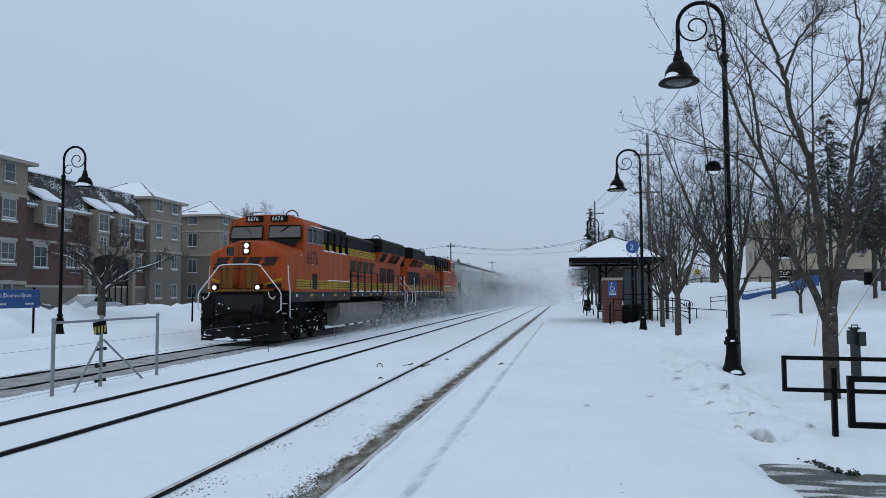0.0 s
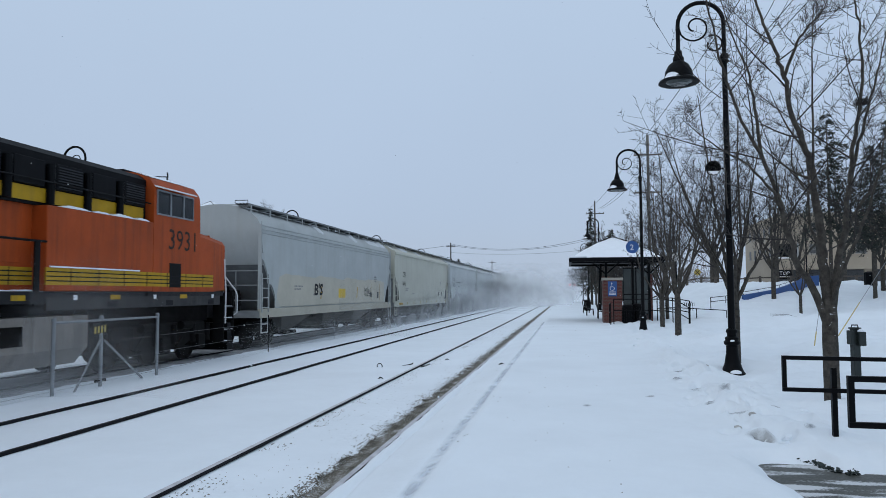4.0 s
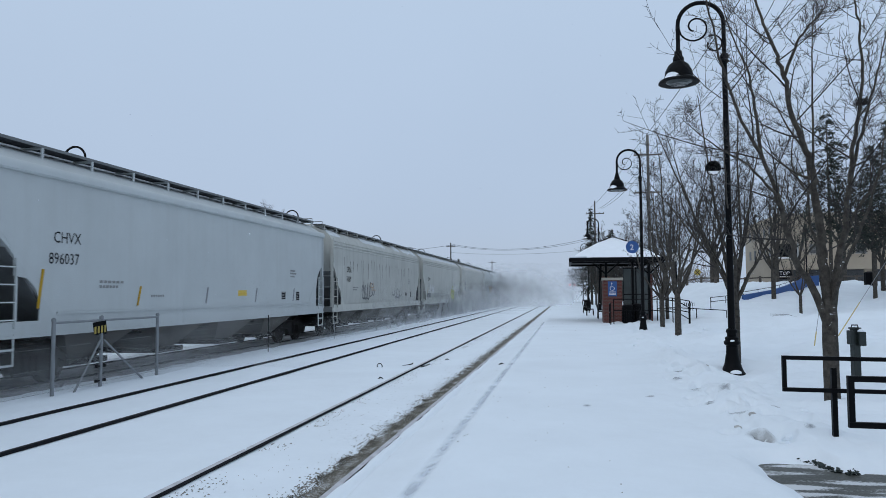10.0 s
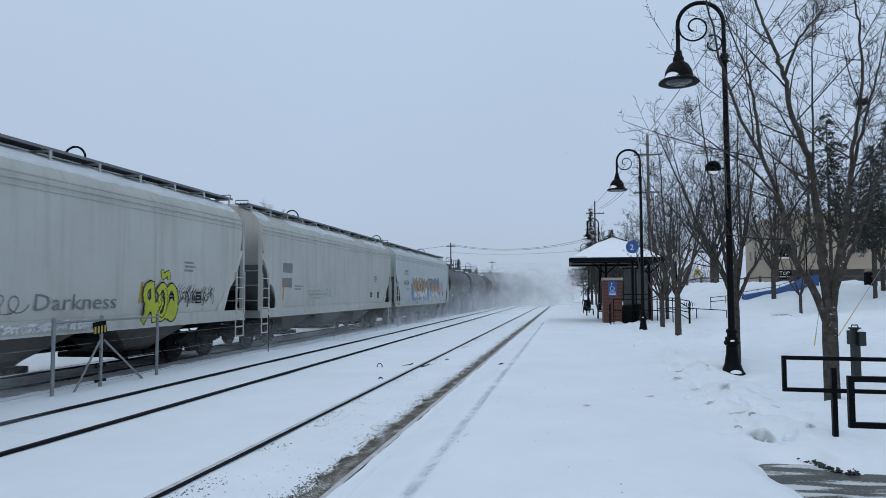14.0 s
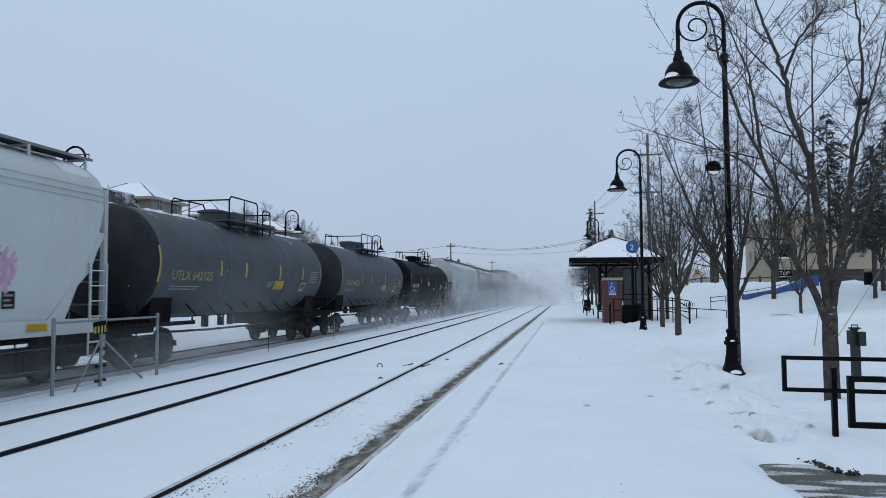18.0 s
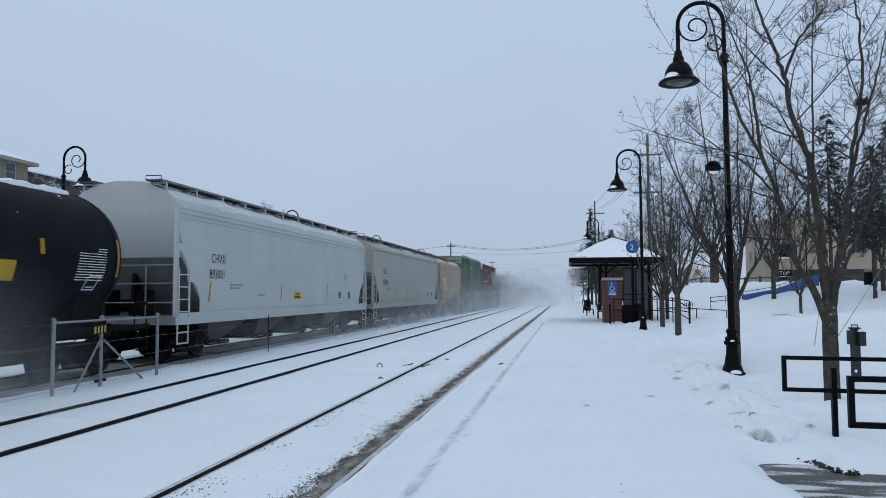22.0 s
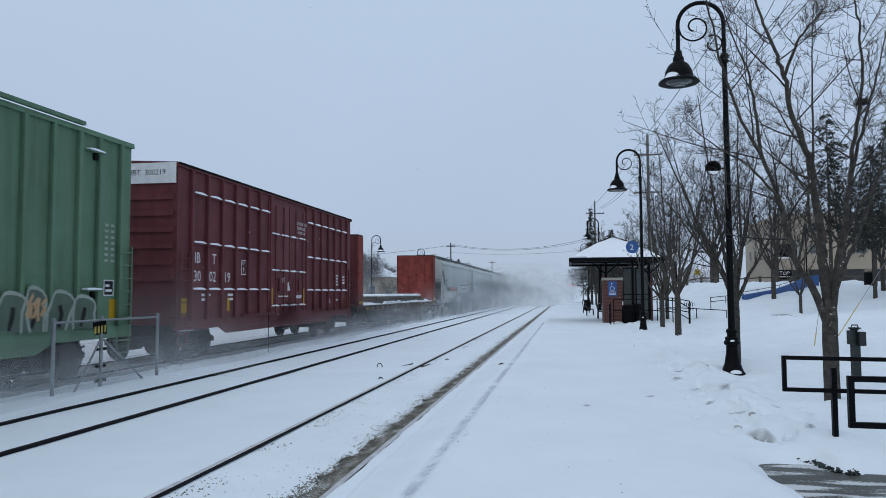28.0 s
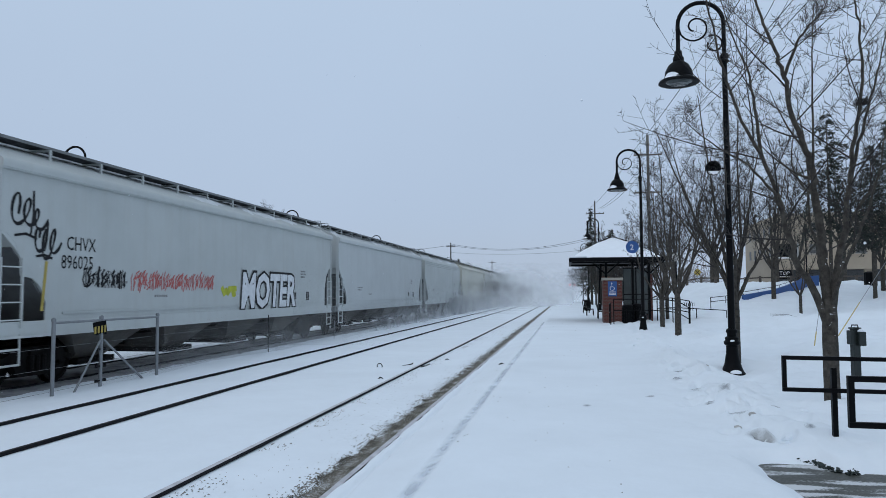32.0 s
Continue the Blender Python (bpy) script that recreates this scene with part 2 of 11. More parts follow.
for s in ("CEFX", "54196", "ECUX", "860725", "CHVX", "896037", "GPLX", "76889", "DDWX", "2112", "LDHX", "1095", "CPCX", "816224", "UTLX 642125", "UTLX 643572",
          "TILX 257971", "893001", "CBFX", "472040", "CAEX", "328262", "IB", "T", "30", "02", "19", "IBT  300219", "A W  317  64", "896025", "6676", "3931", "Darkness", "B'S", "2", "1",
          "Main St./Downers Grove", "TOP", "CLOSE AND LOCK", "DOOR BEFORE", "MOVING CAR", "PLATE", "F"):
    TEXT[s] = text_mesh(s)
for s in ("MOTER", "Darkness", "B'S"):
    TEXT[s, "thin"], TEXT[s, "fat"] = text_mesh(s, 0.0 if s == "Darkness" else 0.035), text_mesh(s, 0.085)


def letters(name, s, size, material, parent, m, wide=1.0, label=""):
    me = TEXT[s].copy()
    me.materials.clear()
    me.materials.append(material)
    me.transform(Matrix.Diagonal((size * wide, size, 1, 1)))
    ob = share(name, me, parent, m)
    if label:
        ob["label"] = label
    return ob


def on_side(x, y, z):
    """Text on the side that faces the platform: it reads along +y, upright, facing +x."""
    return Matrix.Translation((x, y, z)) @ Matrix(((0, 0, 1, 0), (1, 0, 0, 0), (0, 1, 0, 0), (0, 0, 0, 1)))


def on_front(x, y, z):
    """Text on a face towards -y: it reads along +x."""
    return pose(x, y, z, 90, 0, 0)


# ---------------------------------------------------------------- train: running gear
TRACK_X = -11.48
WHEEL_R = 0.457


def gone(t):
    """How far the train has come after t seconds."""
    return 11.6725 * t


def build_wheelset():
    bm = BM()
    rod(bm, (-0.95, 0, 0), (0.95, 0, 0), 0.085, n=10)
    for s in (-1, 1):
        prof = [(0.1, 0.80), (0.36, 0.79), (0.40, 0.83), (WHEEL_R - 0.01, 0.83), (WHEEL_R, 0.80), (WHEEL_R, 0.73), (WHEEL_R + 0.025, 0.70), (0.40, 0.69), (0.36, 0.73), (0.1, 0.70)]
        rings = [[bm.verts.new((s * h, r * math.cos(2 * math.pi * i / 20), r * math.sin(2 * math.pi * i / 20))) for i in range(20)] for r, h in prof]
        for a, b in zip(rings, rings[1:]):
            ring_between(bm, a, b)
        for k in range(3):
            a = 2 * math.pi * k / 3
            rod(bm, (s * 0.985, 0.06 * math.cos(a), 0.06 * math.sin(a)), (s * 1.0, 0.06 * math.cos(a), 0.06 * math.sin(a)), 0.02, n=5)
        rod(bm, (s * 0.90, 0, 0), (s * 0.985, 0, 0), 0.10, n=10)
    bmesh.ops.recalc_face_normals(bm, faces=bm.faces)
    return mesh_of("wheelset", bm, M_UNDER)


ME_WHEEL = build_wheelset()
ROLLING = []


def wheelset(parent, x, y, z):
    """All wheelsets roll alike: they share one set of keys, set in motions()."""
    ob = share("wheelset", ME_WHEEL, parent)
    ob.matrix_parent_inverse = Matrix.Translation((x, y, z))
    ROLLING.append(ob)
    return ob


def side_frame_bm():
    bm = BM()
    for s in (1,):
        x0, x1 = (0.88, 1.06) if s > 0 else (-1.06, -0.88)
        prism(bm, [(-1.08, 0.42), (-1.08, 0.56), (-0.86, 0.62), (-0.45, 0.78), (0.45, 0.78), (0.86, 0.62), (1.08, 0.56), (1.08, 0.42), (0.86, 0.50), (0.62, 0.46), (0.45, 0.22), (-0.45, 0.22), (-0.62, 0.46), (-0.86, 0.50)], "x", x0, x1)
        for y in (-0.17, 0, 0.17):
            rod(bm, (s * 1.08, y, 0.30), (s * 1.08, y, 0.62), 0.07, n=8)
    return bm


ME_SIDE = mesh_of("side_frame", side_frame_bm(), M_UNDER)
ME_BOLSTER = mesh_of("bolster", bx(-1.1, 1.1, -0.2, 0.2, 0.48, 0.74, 0.03), M_UNDER)


def truck(car, y):
    t = share("truck", ME_BOLSTER, car, Matrix.Translation((0, y, 0)))
    share("side_frame", ME_SIDE, t)
    share("side_frame", ME_SIDE, t, pose(0, 0, 0, 0, 0, 180))
    wheelset(t, 0, -0.89, WHEEL_R)
    wheelset(t, 0, 0.89, WHEEL_R)


def coupler_bm():
    bm = bx(-0.09, 0.09, -0.6, 0.05, 0.78, 0.98, 0.02)
    box(bm, -0.16, 0.14, -0.72, -0.50, 0.72, 1.04, 0.04)
    pipe(bm, [(0.3, -0.1, 0.85), (0.34, -0.35, 0.60), (0.25, -0.6, 0.50), (0.1, -0.72, 0.56)], 0.03, 6)
    return bm


ME_COUPLER = mesh_of("coupler", coupler_bm(), M_UNDER)


def couplers(car, half):
    share("coupler", ME_COUPLER, car, Matrix.Translation((0, -half, 0)))
    share("coupler", ME_COUPLER, car, pose(0, half, 0, 0, 0, 180))


def rung_ladder(bm, x, y0, y1, z0, z1, n, r=0.018):
    """A ladder that stands on a side, in a plane of fixed x."""
    for y in (y0, y1):
        box(bm, x - 0.02, x + 0.02, y - 0.02, y + 0.02, z0, z1)
    for i in range(n):
        z = z0 + (i + 0.5) * (z1 - z0) / n
        rod(bm, (x, y0, z), (x, y1, z), r, n=6)
    return bm


TRAIN = []


def rail_car(name, front, rear, label, category, group=""):
    """front and rear: how far behind the loco's first place the ends of the body stand at the start."""
    c = thing(name, TRACK_X, (front + rear) / 2, 0, 0, label, category, group)
    TRAIN.append((c, (front + rear) / 2))
    return c


# ---------------------------------------------------------------- train: covered hoppers
ROOF_SNOW = random.Random(5)
RISE = 1.05


def hopper(front, rear, colour, label, round_top=True, bays=3, ladder=True, marks=(), snow=0.5, slope=M_SLOPESHADE):
    c = rail_car("covered_hopper_car", front, rear, label, "hopper car", "covered hopper cars")
    a = (rear - front) / 2
    paint = M_CAR[colour]
    w, zt = 1.60, 4.32
    cut = 1.75 if a > 8 else 1.5
    if round_top:
        lv = [(1.32, -a + cut, a - cut, w - 0.04), (1.75, -a + cut * 0.74, a - cut * 0.74, w), (2.75, -a + 0.35, a - 0.35, w), (3.55, -a + 0.12, a - 0.12, w), (3.9, -a + 0.1, a - 0.1, w - 0.03), (4.15, -a + 0.1, a - 0.1, w - 0.16), (4.36, -a + 0.1, a - 0.1, w - 0.42), (4.54, -a + 0.1, a - 0.1, w - 0.85), (4.62, -a + 0.1, a - 0.1, 0.25)]
    else:
        lv = [(1.32, -a + cut, a - cut, w), (2.6, -a + 0.45, a - 0.45, w), (2.85, -a + 0.12, a - 0.12, w), (3.98, -a + 0.1, a - 0.1, w), (4.14, -a + 0.1, a - 0.1, w - 0.05), (4.38, -a + 0.1, a - 0.1, w - 0.45), (4.54, -a + 0.1, a - 0.1, w - 0.85), (4.62, -a + 0.1, a - 0.1, 0.25)]
    body = smooth(part("body", loft(BM(), lv), paint, c), 32)
    if round_top:
        for sx in (-1, 1):
            for z, xw in ((3.70, w + 0.004), (3.82, w), (3.94, w - 0.03)):
                part("side_bead", rod(BM(), (sx * (xw - 0.012), -a + 0.14, z), (sx * (xw - 0.012), a - 0.14, z), 0.026, n=8), paint, c)
    # slope sheets: plates laid over the sloping ends, end shade in their dark grey
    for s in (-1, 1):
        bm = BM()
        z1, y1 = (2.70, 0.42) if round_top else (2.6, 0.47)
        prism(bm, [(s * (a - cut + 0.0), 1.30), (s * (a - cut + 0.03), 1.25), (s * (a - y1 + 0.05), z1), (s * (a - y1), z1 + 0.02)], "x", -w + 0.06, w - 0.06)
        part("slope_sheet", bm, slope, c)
        bm = BM()
        # end frame: corner posts, cross bars and the shear plate; bars dimmed for shade
        for sx in (-1, 1):
            part("corner_post", bx(sx * (w - 0.03) - 0.05, sx * (w - 0.03) + 0.05, s * (a - 0.06) - 0.05, s * (a - 0.06) + 0.05, 1.245, 3.95), paint, c)
        for z in (1.58, 2.05, 2.5):
            rod(bm, (-w + 0.02, s * (a - 0.03), z), (w - 0.02, s * (a - 0.03), z), 0.018, n=6)
        for sx in (-1, 1):
            rod(bm, (sx * 0.75, s * (a - 0.03), 1.22), (sx * 0.75, s * (a - 0.03), 2.5), 0.018, n=6)
        box(bm, -w, w, s * (a - 0.04) - 0.06, s * (a - 0.04) + 0.06, 1.02, 1.24)
        box(bm, -w + 0.05, w - 0.05, min(s * (a - cut), s * a), max(s * (a - cut), s * a), 1.2, 1.24)
        part("end_frame", bm, M_ENDBARS, c)
        bm = BM()
        for y in (-0.5, 0.5):
            box(bm, y - 0.02, y + 0.04, s * (a - 0.5) - 0.3, s * (a - 0.5) + 0.3, 1.24, 1.9)
        prism(bm, [(s * (a - 0.55), 1.24), (s * (a - 1.55), 1.24), (s * (a - 0.72), 2.35)], "x", -0.05, 0.05)
        rod(bm, (-0.55, s * (a - 0.9), 1.5), (0.1, s * (a - 0.9), 1.5), 0.16, n=10)
        box(bm, 0.35, 0.75, s * (a - 0.35) - 0.08, s * (a - 0.35) + 0.08, 1.4, 1.8)
        part("brake_gear", bm, M_UNDER, c)
    for sx in (-1, 1):
        bm = bx(min(sx * (w - 0.06), sx * (w + 0.03)), max(sx * (w - 0.06), sx * (w + 0.03)), -a, a, 1.06, 1.32)
        box(bm, min(sx * (w - 0.02), sx * (w + 0.06)), max(sx * (w - 0.02), sx * (w + 0.06)), -a, a, 1.02, 1.07)
        part("side_sill", bm, paint, c)
        if not round_top:
            bm = prism(BM(), [(sx * (w - 0.10), 3.94), (sx * (w + 0.05), 3.94), (sx * (w + 0.085), 3.97), (sx * (w + 0.09), 4.04), (sx * (w + 0.07), 4.10), (sx * (w + 0.02), 4.14), (sx * (w - 0.10), 4.16)], "y", -a + 0.02, a - 0.02)
            smooth(part("top_chord", bm, paint, c))
            part("lower_rib", bx(min(sx * w, sx * (w + 0.025)), max(sx * w, sx * (w + 0.025)), -a + cut + 0.02, a - cut - 0.02, 1.42, 1.47), paint, c)
    # side sheets carried on to the corner posts, with a shaped opening at each end
    front_cut = [(1.28, 1.32), (1.30, 1.62), (1.16, 1.92), (0.92, 2.08), (0.62, 2.12), (0.60, 2.42), (0.46, 2.68), (0.26, 2.84), (0.10, 2.88)]
    rear_cut = [(1.45, 1.32), (1.40, 1.46), (0.62, 2.20), (0.62, 2.36), (0.10, 2.80)] if colour in ("beige", "sage") else ([(0.80, 1.32), (0.80, 1.95), (0.62, 2.45), (0.40, 2.70), (0.10, 2.80)] if not round_top else [(1.30, 1.32), (1.25, 1.42), (0.95, 1.95), (0.55, 2.25), (0.30, 2.70), (0.10, 2.95)])
    slant = [(q[0], a - q[2]) for q in lv]
    for sx in (-1, 1) if colour != "tan" else ():
        for s, shape in ((-1, front_cut), (1, rear_cut)):
            xa, xb = sorted((sx * (w - 0.025), sx * (w + 0.004)))
            bm = BM()
            prev = None
            for d, z in shape + [(0.10, 3.05)]:
                hull = next(d0 + (d1 - d0) * (z - z0) / (z1 - z0) for (z0, d0), (z1, d1) in zip(slant, slant[1:]) if z <= z1)
                row = [bm.verts.new((x_, s * (a - q), z)) for q in (d, max(hull, d) + 0.04) for x_ in (xa, xb)]
                if prev:
                    for i, j in ((0, 1), (1, 3), (3, 2), (2, 0)):
                        bm.faces.new((prev[i], prev[j], row[j], row[i]))
                prev = row
            bmesh.ops.recalc_face_normals(bm, faces=bm.faces)
            part("end_sheet", bm, paint, c)
    # ladders at the corners, with the side steps below
    if ladder:
        for s in (-1, 1):
            for sx in (-1, 1):
                bm = BM()
                y0, y1 = sorted((s * (a - 0.06), s * (a - 0.60)))
                rung_ladder(bm, sx * (w + 0.05), y0, y1, 1.2, 2.42, 4, 0.014)
                for y in (y0, y1):
                    rod(bm, (sx * (w + 0.03), y, 1.1), (sx * (w + 0.03), y, 0.52), 0.02, n=5)
                for z in (0.54, 0.82):
                    rod(bm, (sx * (w + 0.03), y0, z), (sx * (w + 0.03), y1, z), 0.022, n=5)
                if sx > 0:
                    rod(bm, (w + 0.03, s * (a - 0.04), 2.4), (w + 0.03, s * (a - 0.04), 4.05), 0.016, n=5)
                part("ladder", bm, paint, c)
    # roof: running boards of grating on slim posts, hatches along the middle
    for sx in (-1, 1):
        x0, x1 = sorted((sx * 0.74, sx * 1.16))
        bm = bx(x0, x1, -a - 0.05, a + 0.05, 4.585, 4.605)
        for k in range(4):
            xx = x0 + 0.03 + k * 0.12
            box(bm, xx - 0.012, xx + 0.012, -a - 0.05, a + 0.05, 4.605, 4.63)
        part("running_board", bm, M_HATCH, c)
        part("board_edge", bx(min(sx * 1.162, sx * 1.185), max(sx * 1.162, sx * 1.185), -a - 0.05, a + 0.05, 4.57, 4.625), M_EDGE, c)
        for k in range(12):
            y = -a + 0.2 + k * (2 * a - 0.4) / 11
            bm = bx(min(sx * 1.165, sx * 1.20), max(sx * 1.165, sx * 1.20), y - 0.028, y + 0.028, 4.28, 4.568)
            box(bm, min(sx * 0.72, sx * 1.16), max(sx * 0.72, sx * 1.16), y - 0.025, y + 0.025, 4.535, 4.583)
            part("bracket", bm, paint, c)
        if sx > 0:
            for y in (-a + 0.02, a - 0.02):
                part("grab_iron", pipe(BM(), [(0.7, y, 4.62), (0.7, y, 4.72), (1.14, y, 4.72), (1.14, y, 4.62)], 0.014, 5), M_HATCH, c)
    bm = bx(-0.42, 0.42, -a + 0.7, a - 0.7, 4.58, 4.70, 0.03)
    part("hatch_trough", bm, paint, c)
    n = 7
    for k in range(n):
        y = -a + 1.4 + k * (2 * a - 2.8) / (n - 1)
        part("hatch_latch", bx(-0.5, 0.5, y - 0.05, y + 0.05, 4.70, 4.75), M_HATCH, c)
    if snow > 0:
        # snow that has slid to the eaves, in ragged lengths
        bm = BM()
        y = -a + 0.2
        while y < a - 0.6:
            ln = ROOF_SNOW.uniform(0.6, 2.6)
            if ROOF_SNOW.random() < snow:
                y1 = min(a - 0.2, y + ln)
                h = ROOF_SNOW.uniform(0.02, 0.075)
                m_ = 9
                crest = [h * (0.25 + ROOF_SNOW.random()) * math.sin(math.pi * i / m_) for i in range(m_ + 1)]
                rows = []
                for i in range(m_ + 1):
                    u, q = y + (y1 - y) * i / m_, crest[i]
                    rows.append([bm.verts.new(v) for v in ((w - 0.16 + q * 0.5, u, 4.10), (w - 0.22 + q * 0.5, u, 4.21 + q * 0.4), (w - 0.42, u, 4.37 + q), (w - 0.62, u, 4.46 + q * 0.8), (w - 0.8, u, 4.50))])
                for p_, q_ in zip(rows, rows[1:]):
                    for k in range(4):
                        bm.faces.new((p_[k], p_[k + 1], q_[k + 1], q_[k]))
            y += ln
        box(bm, -0.7, 0.7, -a + 0.5, a - 0.5, 4.56, 4.63)
        part("snow", bm, M_ROOFSNOW, c, "wind-packed snow on the roof")
    # outlets
    for k in range(bays):
        y = (k - (bays - 1) / 2) * (2 * a - 2 * cut - 0.6) / bays
        b = (2 * a - 2 * cut - 0.6) / bays / 2
        bm = loft(BM(), [(0.40, y - 0.55, y + 0.55, 0.7), (0.52, y - 0.62, y + 0.62, 0.85), (1.32, y - b, y + b, w - 0.08)])
        part("outlet_hopper", bm, M_OUTLET if colour != "tan" else paint, c)
        bm = bx(-0.95, 0.95, y - 0.66, y + 0.66, 0.28, 0.41, 0.02)
        rod(bm, (0.8, y, 0.37), (1.0, y, 0.37), 0.05, n=6)
        part("outlet_gate", bm, M_UNDER, c)
    part("centre_sill", bx(-0.35, 0.35, -a, a, 0.85, 1.1), M_UNDER, c)
    bm = bx(-0.55, -0.35, -a + 2.2, a - 2.2, 0.48, 0.86)
    rod(bm, (0.75, -a + 1.2, 0.86), (0.75, a - 1.2, 0.86), 0.03, n=6)
    for q in (-1, 1):
        box(bm, -0.7, 0.7, q * (a - 2.95) - 0.12, q * (a - 2.95) + 0.12, 0.42, 1.05)
    part("brake_rigging", bm, M_UNDER, c)
    truck(c, -a + 1.75)
    truck(c, a - 1.75)
    couplers(c, a)
    x = w + 0.006
    for s, size, y, z, material, wide in marks:
        letters("lettering", s, size, material, c, on_side(x, -a + y, z), wide)
    for k, (s, size, y, z, material, wide) in enumerate(marks[:2] if colour in ("beige", "sage") else ()):
        letters("end_lettering", s, 0.22, M_TEXTD, c, on_front(0.35, -a + 0.093, 3.62 - 0.30 * k), wide)
    # small data panels and stencils that cannot be read
    bm = BM()
    for y, z, ln in ((3.1, 2.02, 0.9), (3.1, 1.92, 0.7), (2 * a - 3.6, 2.55, 0.5), (2 * a - 3.6, 2.45, 0.6), (2 * a - 3.6, 2.35, 0.45), (5.1, 1.72, 0.6)):
        for q in range(6):
            box(bm, x - 0.003, x, -a + y + ln * q / 6, -a + y + ln * (q + 0.72) / 6, z, z + 0.055)
    part("stencilling", bm, M_BARS, c)["kind"] = "stuff"
    for y0, y1, z0, z1 in ((a - 3.0, a - 2.68, 1.55, 1.85), (a - 4.4, a - 4.05, 1.6, 1.85)):
        panel = part("data_panel", bx(x - 0.003, x, y0, y1, z0, z1), M_TEXTD, c, "black data panel")
        bm = BM()
        for q in range(3):
            box(bm, x, x + 0.002, y0 + 0.04, y1 - 0.05 - 0.06 * (q % 2), z0 + 0.04 + q * 0.085, z0 + 0.075 + q * 0.085)
        for v in bm.verts:
            v.co.z = 1.32 + (v.co.z - 1.32) * RISE
        part("panel_lettering", bm, M_BARS, panel)["kind"] = "stuff"
    # the body stands a little taller than drawn above
    for o in c.children:
        if o.data.users == 1 and o.matrix_basis.is_identity:
            for v in o.data.vertices:
                if v.co.z > 1.32:
                    v.co.z = 1.32 + (v.co.z - 1.32) * RISE
        elif "lettering" in o.name:
            o.location.z = 1.32 + (o.location.z - 1.32) * RISE
    return c, a, x


def stripe(c, x, y, z0, z1, wd=0.09, lean=0.12, material=None):
    """A reflective strip, leaning like the side's ribs."""
    bm = BM()
    prism(bm, [(y, z0), (y + wd, z0), (y + wd + lean, z1), (y + lean, z1)], "x", x - 0.003, x)
    part("reflective_strip", bm, material or M_YELLOW, c)


def ribbon(bm, x, pts, r, flare=0.0):
    """A flat painted stroke through (y, z) points, mitred at each bend."""
    lo, hi = [], []
    m = len(pts) - 1
    for i, (u, v) in enumerate(pts):
        a, b = pts[max(i - 1, 0)], pts[min(i + 1, m)]
        d = Vector((b[0] - a[0], b[1] - a[1]))
        d = d.normalized() if d.length > 1e-6 else Vector((1, 0))
        q = r * (1 + flare * math.sin(i * 1.3))
        e = -d * r * 0.6 if i == 0 else (d * r * 0.6 if i == m else Vector((0, 0)))
        lo.append(bm.verts.new((x, u + e.x + d.y * q, v + e.y - d.x * q)))
        hi.append(bm.verts.new((x, u + e.x - d.y * q, v + e.y + d.x * q)))
    for i in range(m):
        bm.faces.new((lo[i], lo[i + 1], hi[i + 1], hi[i]))


def arc(cy, cz, ry, rz, a0, a1, n=9):
    return [(cy + ry * math.cos(radians(a0 + (a1 - a0) * i / n)), cz + rz * math.sin(radians(a0 + (a1 - a0) * i / n))) for i in range(n + 1)]


def scrawl(c, x, y0, y1, z0, z1, material, seed, n=6, r=0.022, label="spray-painted scrawl", fuzz=False):
    """Looping line and slashes of spray paint that spell nothing; fuzz: thin quick strokes."""
    rnd = random.Random(seed)
    bm = BM()
    w, h, zc = (y1 - y0) / n, z1 - z0, (z0 + z1) / 2
    if fuzz:
        for i in range(n * 5):
            u = y0 + (y1 - y0) * (i + rnd.random()) / (n * 5)
            hh = h * (0.25 + 0.3 * abs(math.sin(i * 0.37 + seed)) + 0.3 * rnd.random())
            m = zc + rnd.gauss(0, h * 0.07)
            b = rnd.gauss(0.02, 0.05)
            ribbon(bm, x + 0.0001 * (i % 9), [(u, m - hh / 2), (u + b + w * 0.1, m - hh * 0.1), (u + b * 0.3, m + hh * 0.2), (u + b + w * 0.25, m + hh / 2)], r * rnd.uniform(0.4, 1.0), 0.3)
    else:
        ka = [(rnd.uniform(0.25, 0.75), rnd.uniform(0.25, 1.0), rnd.uniform(-0.25, 0.25)) for _ in range(n + 2)]
        pts, m = [], 14
        for i in range(n * m + 1):
            k, f = divmod(i, m)
            f = f / m
            A, B, C = [ka[k][q] * (1 - f) + ka[k + 1][q] * f for q in range(3)]
            ph = 2 * math.pi * f
            u = y0 + w * (k + f) + w * A * math.cos(ph)
            v = zc + h * 0.5 * (B * math.sin(ph) + C)
            pts.append((u + 0.2 * (v - zc), min(z1, max(z0, v))))
        ribbon(bm, x, pts, r, 0.3)
        for q in range(max(1, n // 3)):
            u = rnd.uniform(y0, y1)
            ribbon(bm, x + 0.0004, [(u, z0 + h * rnd.uniform(0.0, 0.3)), (u + w * 0.25, zc), (u + w * rnd.uniform(0.2, 0.6), z1)], r * 0.8, 0.3)
        u = rnd.uniform(y0, (y0 + y1) / 2)
        ribbon(bm, x + 0.0007, [(u, z0 + h * 0.05), (u + w, z0 + h * 0.1), (u + 2 * w, z0 + h * 0.02)], r * 0.7, 0.3)
    bmesh.ops.recalc_face_normals(bm, faces=bm.faces)
    paint = part("graffiti", bm, material, c, label)
    if fuzz:
        paint["kind"] = "stuff"
    return paint


